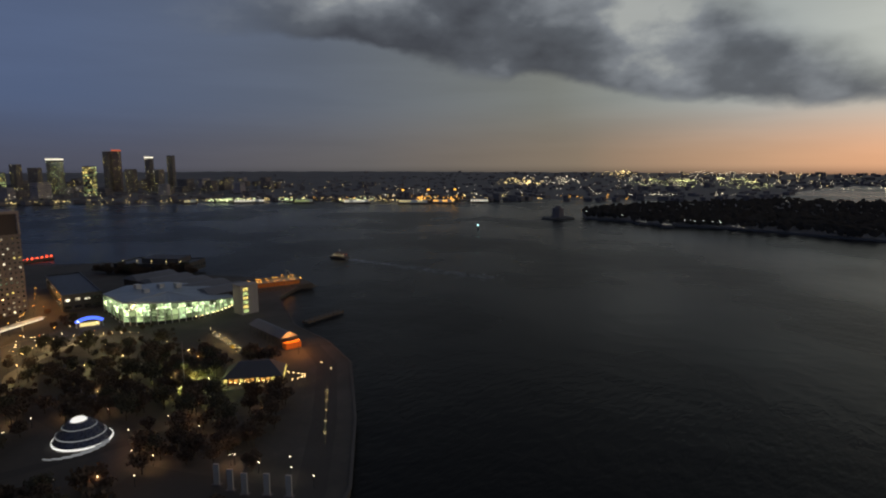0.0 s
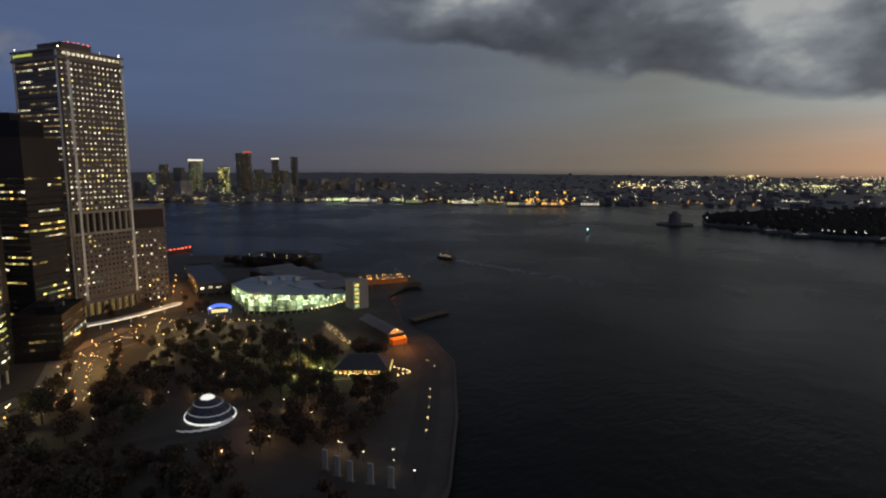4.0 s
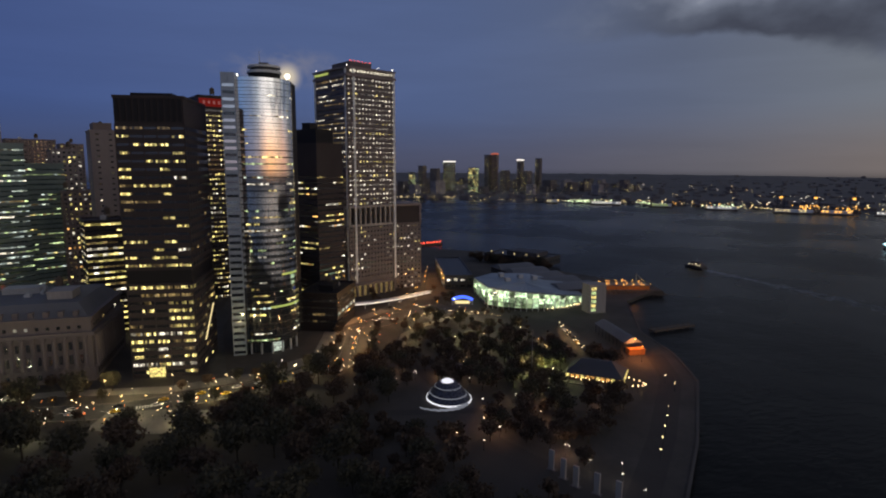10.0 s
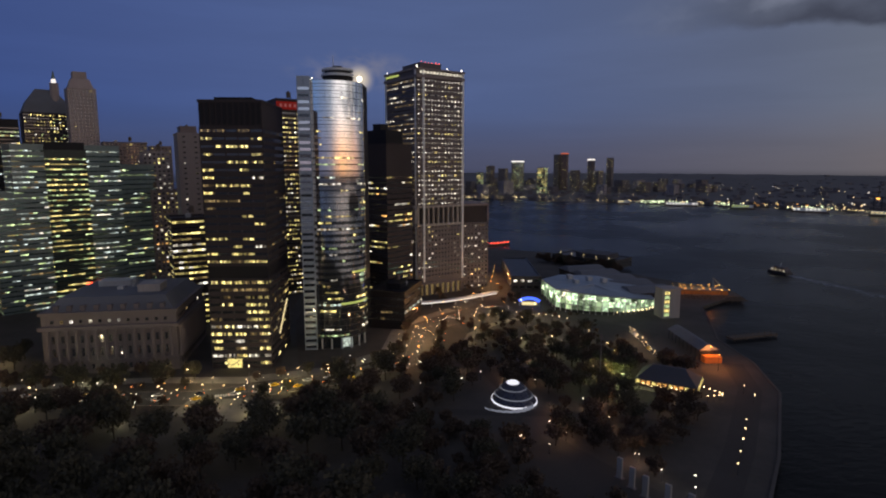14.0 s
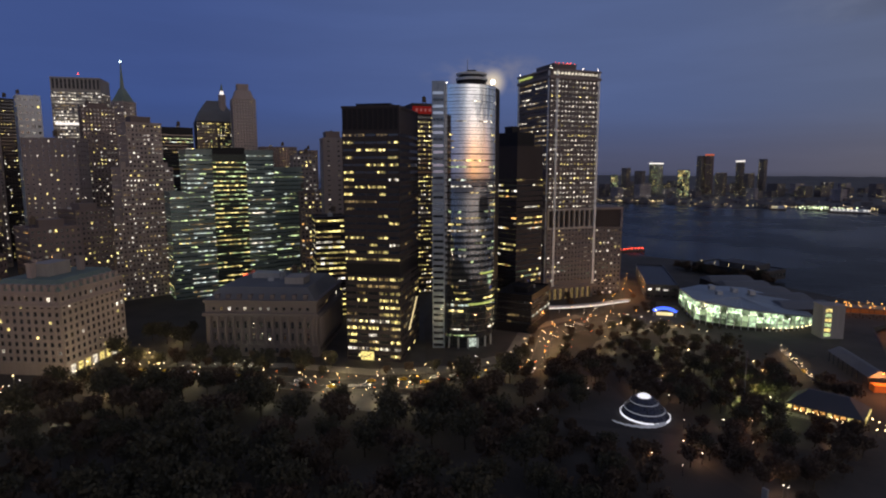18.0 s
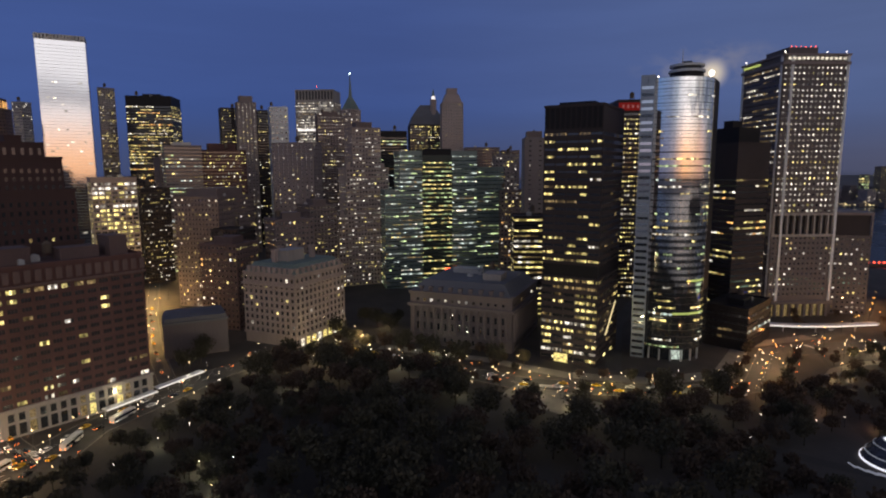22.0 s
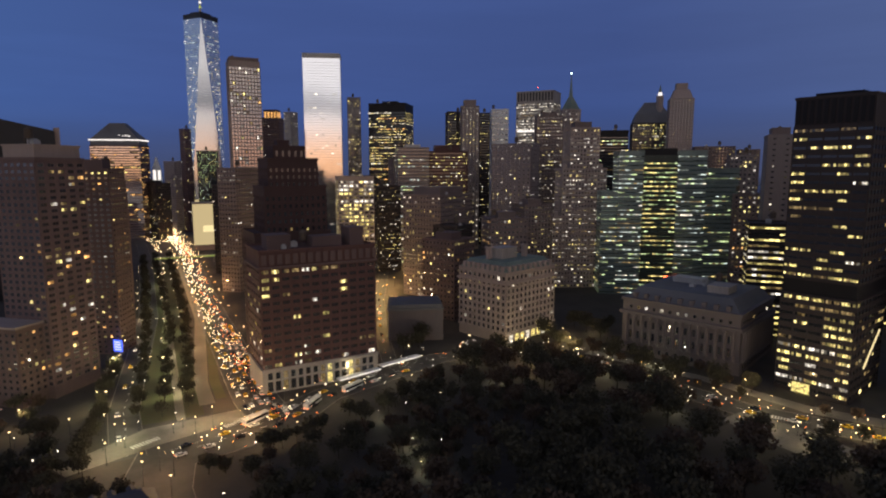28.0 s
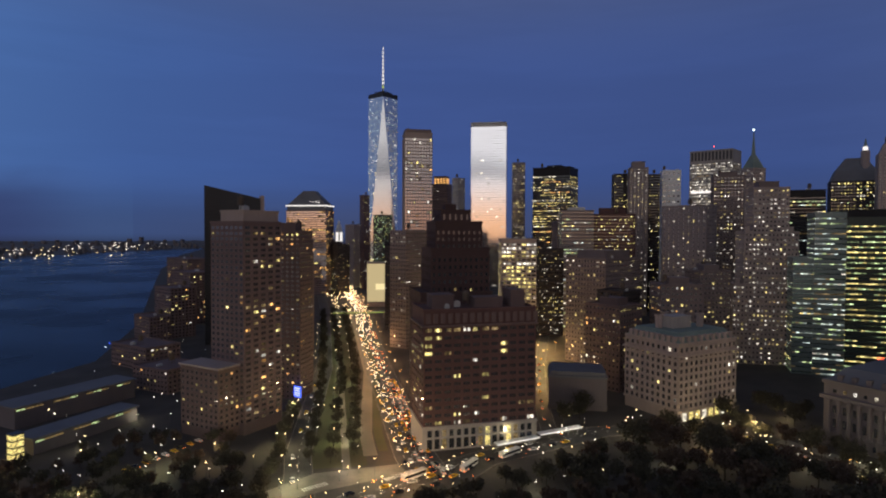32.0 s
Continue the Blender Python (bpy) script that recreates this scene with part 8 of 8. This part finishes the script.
# ---- islands and far shores ----
def island():
    g = Geo()
    rnd = random.Random(5)
    ring = [(600, -1090), (520, -1095), (430, -1060), (330, -1080), (200, -1065), (90, -1045), (-60, -1030), (-260, -1080), (-420, -1300), (-360, -1700), (0, -1950), (420, -1900), (640, -1500), (668, -1200)]
    g.prism(ring, -3, 3.5)
    setting("island", g, M["far_land"], "low wooded island with a seawall", "island")
    crown = Geo()
    for _ in range(2600):
        while True:
            x, y = rnd.uniform(-400, 660), rnd.uniform(-1900, -1045)
            if inside(x, y, ring) and (y > -1350 or rnd.random() < 0.4):
                break
        h = rnd.uniform(7, 15)
        for _ in range(5):
            s = rnd.uniform(3, 6)
            p = (x + rnd.uniform(-4, 4), y + rnd.uniform(-4, 4), 3.5 + h * rnd.uniform(0.45, 0.95))
            k = len(crown.v)
            for i in range(6):
                t = i * math.pi / 3 + rnd.uniform(-0.3, 0.3)
                crown.v.append((p[0] + s * math.cos(t) * rnd.uniform(0.6, 1), p[1] + s * math.sin(t) * 0.5, p[2] + s * math.sin(t) * rnd.uniform(0.6, 1)))
            crown.f.append(tuple(range(k, k + 6)))
            crown.s.append(0)
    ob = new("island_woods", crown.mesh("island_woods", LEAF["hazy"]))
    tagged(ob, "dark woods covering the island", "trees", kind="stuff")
    v = thing("ventilation_tower", "pale octagonal ventilation tower in the water", "tower", 648, -1062, 0.0)
    q = Geo()
    q.tube(0, 0, -1, 20, 13, 11.5, 8)
    q.tube(0, 0, 20, 22, 12.5, 12, 8)
    q.tube(0, 0, 22, 27, 7, 6, 8)
    part("tower", q, M["granite"], v)
    q = Geo()
    q.tube(0, 0, -1, 3, 34, 34, 12)
    part("base", q, M["seawall"], v)
    COOL = lamp_mat("cool_shore_lamp", (0.86, 0.95, 1.0), 1.5)
    spots = [(419, -1068), (401, -1064), (380, -1072), (365, -1076), (338, -1086), (421, -1076), (430, -1090), (418, -1085), (412, -1070), (345, -1084), (372, -1074), (596, -1146), (585, -1120), (552, -1100),
             (522, -1098), (638, -1162), (642, -1140), (630, -1150), (418, -1215), (338, -1100), (620, -1112)]
    spots += [(rnd.uniform(330, 430), -1064 - rnd.uniform(10, 40)) for _ in range(10)] + [(rnd.uniform(-250, 300), -1100) for _ in range(5)]
    for x, y in spots:
        if not inside(x, y, ring):
            continue
        l = thing("shore_lamp", "small lamp on the island shore", "lamp", x, y, 3.5, 0, "island lamps")
        q = Geo()
        q.tube(0, 0, 0, 7, 0.15, sides=5)
        part("post", q, M["dark_steel"], l)
        q = Geo()
        q.ball((0, 0, 7.8), rnd.uniform(0.55, 1.15))
        part("globe", q, COOL, l)


island()


def shore_r(bearing):
    """Distance of the far shore by bearing in degrees."""
    if bearing < 90:
        return 2300
    if bearing < 133:
        return 2080 - (bearing - 101) / 32 * 350
    return 1733 + (bearing - 133) * 4 + max(0, min(1500, (bearing - 166) * 260))


def far_shore(name, b0, b1, r_of, ridge, words):
    """A low shore that rises to a ridge near the end of sight."""
    g = Geo()
    rnd = random.Random(11)
    nb, nr = 160, 14
    for i in range(nb + 1):
        b = b0 + (b1 - b0) * i / nb
        r0 = r_of(b) + 40 * noise.noise(Vector((b * 0.6, 0.3, 0)))
        for j in range(nr + 1):
            f = j / nr
            r = r0 + (4930 - r0) * f
            z = 2.6 + (ridge(b) - 2.6) * f ** 1.6 + (6 * f * noise.noise(Vector((b * 0.9, f * 5, 1.7))))
            if j == 0:
                z = -3
            t = radians(b)
            g.v.append((r * math.sin(t), r * math.cos(t), z))
    for i in range(nb):
        for j in range(nr):
            k = i * (nr + 1) + j
            g.f.append((k, k + 1, k + nr + 2, k + nr + 1))
            g.s.append(0)
    setting(name, g, M["far_land"], words, "far shore")


def ridge_south(b):
    return 62 - max(0, min(1, (b - 118) / 55)) * 34


far_shore("far_shore_south", 84, 205, shore_r, ridge_south, "dark built-up shore across the harbour")
far_shore("far_shore_west", -50, 8, lambda b: 2500 + max(0, b + 14) * 95 if b > -14 else 2500, lambda b: 46, "dark built-up shore across the river")
# unseen south-west shore, added to darken the mirror tower's low reflections
far_shore("far_shore_southwest", 205, 310, lambda b: 1900 + 1600 * max(0, (225 - b) / 20) + 600 * max(0, (b - 290) / 20), lambda b: 40, "dark low shore beyond the wide harbour")


def far_town(name, b0, b1, r_of, n, words, hmax, seed):
    """Low houses and sheds of a far town, many small dark blocks."""
    rnd = random.Random(seed)
    g = Geo()
    for _ in range(n):
        b = radians(rnd.uniform(b0, b1))
        r0 = r_of(math.degrees(b))
        f = rnd.random() ** 1.5
        r = r0 + 30 + (4700 - r0) * f
        z = 2.6 + 40 * f ** 1.6
        a, c, h = rnd.uniform(10, 34), rnd.uniform(9, 22), rnd.uniform(6, hmax) * (1 + (rnd.random() < 0.06) * 1.2)
        g.turned_box(Matrix.Translation((r * math.sin(b), r * math.cos(b), z - 4 + h / 2)) @ Matrix.Rotation(rnd.uniform(0, 3), 4, "Z") @ Matrix.Diagonal((a, c, h + 8, 1)))
    ob = new(name, g.mesh(name, M["far_roofs"]))
    tagged(ob, words, "far houses", kind="stuff")


far_town("far_houses", 88, 200, shore_r, 1500, "low dark houses and sheds of a far town", 9, 3)
far_town("far_houses", -30, 6, lambda b: 2500 + max(0, b + 14) * 95, 300, "low dark houses across the river", 24, 4)


def far_lights(name, groups, mat, words, seed):
    """Clusters of lamps: bearing, its spread, distance, its spread, how many, size, lift."""
    rnd = random.Random(seed)
    g = Geo()
    for b, db, r, dr, n, size, lift in groups:
        for _ in range(n):
            t = radians(b + db * rnd.uniform(-1, 1) * rnd.random() ** 0.4)
            q = min(4650, r + dr * rnd.uniform(-1, 1))
            r0 = shore_r(math.degrees(t)) if b > 60 else 2500
            f = max(0.0, (q - r0) / (4930 - r0))
            g.ball((q * math.sin(t), q * math.cos(t), 2.6 + 42 * f ** 1.6 + lift * rnd.uniform(0.5, 1.6)), size * 0.55 * rnd.uniform(0.45, 1.35), rings=3, sides=5)
    ob = new(name, g.mesh(name, mat))
    tagged(ob, words, "far lights", kind="stuff")


FAR_W = lamp_mat("far_white_light", (1.0, 0.9, 0.74), 2.2)
FAR_Y = lamp_mat("far_yellow_light", (1.0, 0.76, 0.36), 2.2)
FAR_O = lamp_mat("far_orange_light", (1.0, 0.48, 0.1), 2.1)
FAR_G = lamp_mat("far_green_light", (0.82, 1.0, 0.6), 2.0)
far_lights("far_lights", [(105, 14, 2500, 300, 34, 2.2, 14), (122, 20, 2600, 700, 22, 2.2, 10), (150, 8, 2600, 700, 50, 2.6, 12), (160, 9, 3400, 700, 150, 2.3, 8), (172, 9, 3500, 900, 110, 2.3, 8), (158, 1.5, 2140, 12, 22, 1.9, 5), (163.8, 1.8, 2160, 60, 12, 2.8, 7), (149, 1.8, 3300, 500, 60, 3.0, 9),
                          (164, 5, 4300, 250, 60, 3.2, 16), (146, 3, 3300, 500, 22, 3.2, 14), (136, 8, 2300, 400, 30, 2.4, 10)], FAR_W, "white lights of the far shore", 21)
far_lights("far_lights", [(112, 24, 2300, 500, 26, 2.0, 10), (145, 2.4, 3000, 300, 46, 4.2, 14), (145.6, 0.35, 2900, 60, 8, 6.5, 14), (143, 7, 1900, 90, 22, 3.0, 8), (158, 8, 4000, 600, 50, 3.0, 8), (168, 8, 3900, 700, 50, 3.0, 8), (154.7, 0.5, 4500, 90, 16, 5.2, 16), (126, 10, 2700, 500, 26, 2.2, 10),
                          (130, 8, 1850, 90, 26, 2.8, 8), (154, 2.2, 4200, 300, 30, 4.4, 14)], FAR_Y, "yellow lights of the far shore", 22)
far_lights("far_lights", [(135.5, 1.6, 1790, 40, 26, 3.4, 9), (138.4, 1.2, 1790, 40, 18, 3.2, 9), (150, 6, 1900, 80, 12, 2.6, 7), (128, 4, 1830, 50, 12, 2.4, 7)], FAR_O, "orange dock lights of the far shore", 23)
far_lights("shore_lights", [(100, 9, 2110, 20, 95, 2.1, 4), (116, 11, 1960, 25, 80, 2.1, 4), (132, 7, 1780, 20, 40, 2.0, 4)], FAR_Y, "row of lamps along the far shore", 24)
far_lights("shore_lights", [(117.5, 2.4, 1915, 25, 60, 3.2, 5), (123, 1.8, 1860, 25, 24, 2.8, 5), (129, 2, 1800, 25, 26, 2.8, 6)], FAR_G, "pale green pier lights on the far shore", 29)
far_lights("far_lights", [(159.7, 1.1, 3350, 40, 46, 3.6, 7), (162.7, 0.5, 3640, 40, 16, 4.2, 7), (164.2, 0.8, 3560, 50, 20, 3.4, 7), (165.2, 0.5, 3260, 30, 12, 4.2, 7), (158, 3.5, 3000, 350, 60, 2.8, 7), (165, 3, 2900, 400, 46, 2.8, 7), (157, 0.7, 3400, 60, 14, 3.2, 9)],
           lamp_mat("far_lime_light", (0.95, 1.0, 0.5), 2.0), "lime-yellow street lights of the far shore", 33)
far_lights("far_lights", [(-8, 9, 3100, 600, 50, 4.0, 12), (-2, 5, 3900, 500, 50, 4.6, 12)], FAR_W, "lights across the river", 25)
far_lights("far_lights", [(-6, 8, 3300, 600, 34, 4.0, 12), (-11, 3, 2600, 80, 12, 4.0, 5)], FAR_Y, "yellow lights across the river", 28)


def far_towers():
    """Downtown across the river."""
    rnd = random.Random(9)

    def tower(bearing, r, w, d, z, wall, st, words, crown=None):
        t = radians(bearing)
        b = building("far_tower", words, r * math.sin(t), r * math.cos(t), -bearing + rnd.uniform(50, 80), "building", "far towers")
        tier(b, 0, 0, 0, w, d, z, M[wall], st, cap=0)
        if crown:
            g = Geo()
            g.box(-0.8, -0.8, z - 5, w + 0.8, d + 0.8, z + 1)
            part("lit_crown", g, crown, b)
        glaze(b, 12)

    G = style(5, 5, 0.55, 0.45, 0.4, 0.6, GR)
    Y = style(5, 5, 0.42, 0.38, 0.4, 0.22, YW)
    bright = style(9, 8, 0.75, 0.6, 0.5, 0.75, (("green", 2), ("yellow", 3)))
    tower(104.15, 2600, 50, 36, 136, "far_roofs", G, "far office tower with a lit crown", M["strip_white"])
    tower(106.5, 2500, 36, 30, 108, "far_roofs", bright, "far tower full of yellow windows")
    tower(107.85, 2700, 26, 24, 166, "far_roofs", Y, "far dark office tower at dusk")
    tower(108.65, 2700, 30, 26, 172, "pink_brick", Y, "far tower with a reddish top", lamp_mat("reddish_crown", (1.0, 0.22, 0.12), 0.5))
    tower(110.95, 2650, 22, 22, 144, "far_roofs", Y, "far slim tower with a white top", M["strip_white"])
    tower(112.75, 2650, 24, 22, 150, "far_roofs", Y, "far slim dark office tower")
    tower(100.6, 2500, 24, 24, 88, "far_roofs", bright, "far office block with a bright top")
    tower(101.45, 2500, 26, 24, 116, "far_roofs", Y, "far dark office block with windows")
    tower(102.8, 2500, 36, 30, 104, "far_roofs", Y, "far dark office block with windows")
    tower(109.6, 2600, 40, 30, 96, "far_roofs", Y, "far dark office block with windows")
    tower(111.6, 2600, 34, 26, 94, "far_roofs", Y, "far dark office block with windows")
    for _ in range(46):
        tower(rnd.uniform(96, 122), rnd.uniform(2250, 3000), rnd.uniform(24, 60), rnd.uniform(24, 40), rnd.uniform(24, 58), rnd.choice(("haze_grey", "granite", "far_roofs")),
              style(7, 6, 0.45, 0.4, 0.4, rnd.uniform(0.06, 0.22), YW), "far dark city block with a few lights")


far_towers()


def docks():
    """Lit sheds, piers and the white ship-like terminal on the far shore."""
    rnd = random.Random(31)
    for bearing, w, mat, words in ((119, 90, "strip_white", "far pier shed with bright white lights"), (124, 60, "strip_green", "far pier shed with green lights"),
                                   (129, 80, "strip_white", "far pier shed with white lights"), (134.5, 90, "strip_yellow", "far container dock under amber light"),
                                   (137.5, 70, "orange", "far container dock under orange light"), (141, 60, "strip_white", "far dock shed with white lights"), (114, 40, "strip_yellow", "far pier shed with yellow lights")):
        t = radians(bearing)
        r = shore_r(bearing) - 20
        p = thing("dock_shed", words, "dock", r * math.sin(t), r * math.cos(t), 0.0, -bearing, "far docks")
        g = Geo()
        g.box(-w / 2, -30, -1, w / 2, 40, 3)
        part("quay", g, M["wood"], p)
        g = Geo()
        g.box(-w / 2 + 4, -10, 3, w / 2 - 4, 20, 9)
        part("shed", g, M["white_panel"], p)
        g = Geo()
        for k in range(int(w / 9)):
            if rnd.random() < 0.75:
                g.box(-w / 2 + 4 + k * 9, -12, 6, -w / 2 + 9 + k * 9, -10.2, 9)
        part("lights", g, M[mat] if mat != "orange" else FAR_O, p)
    for bearing in (133.5, 136, 138.6):
        t = radians(bearing)
        r = shore_r(bearing) + 40
        c = thing("dock_crane", "far dock crane with lights", "crane", r * math.sin(t), r * math.cos(t), 2.6, -bearing, "dock cranes")
        g = Geo()
        for u in (-8, 8):
            g.box(u - 1, -1, 0, u + 1, 1, 40)
        g.box(-10, -24, 38, 10, 14, 41)
        g.limb((0, 0, 41), (0, -20, 66), 1, 1)
        part("frame", g, M["dark_steel"], c)
        g = Geo()
        g.ball((0, -6, 36), 4.0)
        part("floodlight", g, FAR_O, c)


docks()

moon = new("moon", None)
tagged(moon, "bright full moon low in the evening sky", "moon")
_t, _r = radians(88.87), 4700
moon.location = (_r * math.sin(_t), _r * math.cos(_t), EYE_Z + _r * math.tan(radians(8.15)))
_g = Geo()
_g.ball((0, 0, 0), 19, rings=16, sides=24)
part("disc", _g, M["moon"], moon)
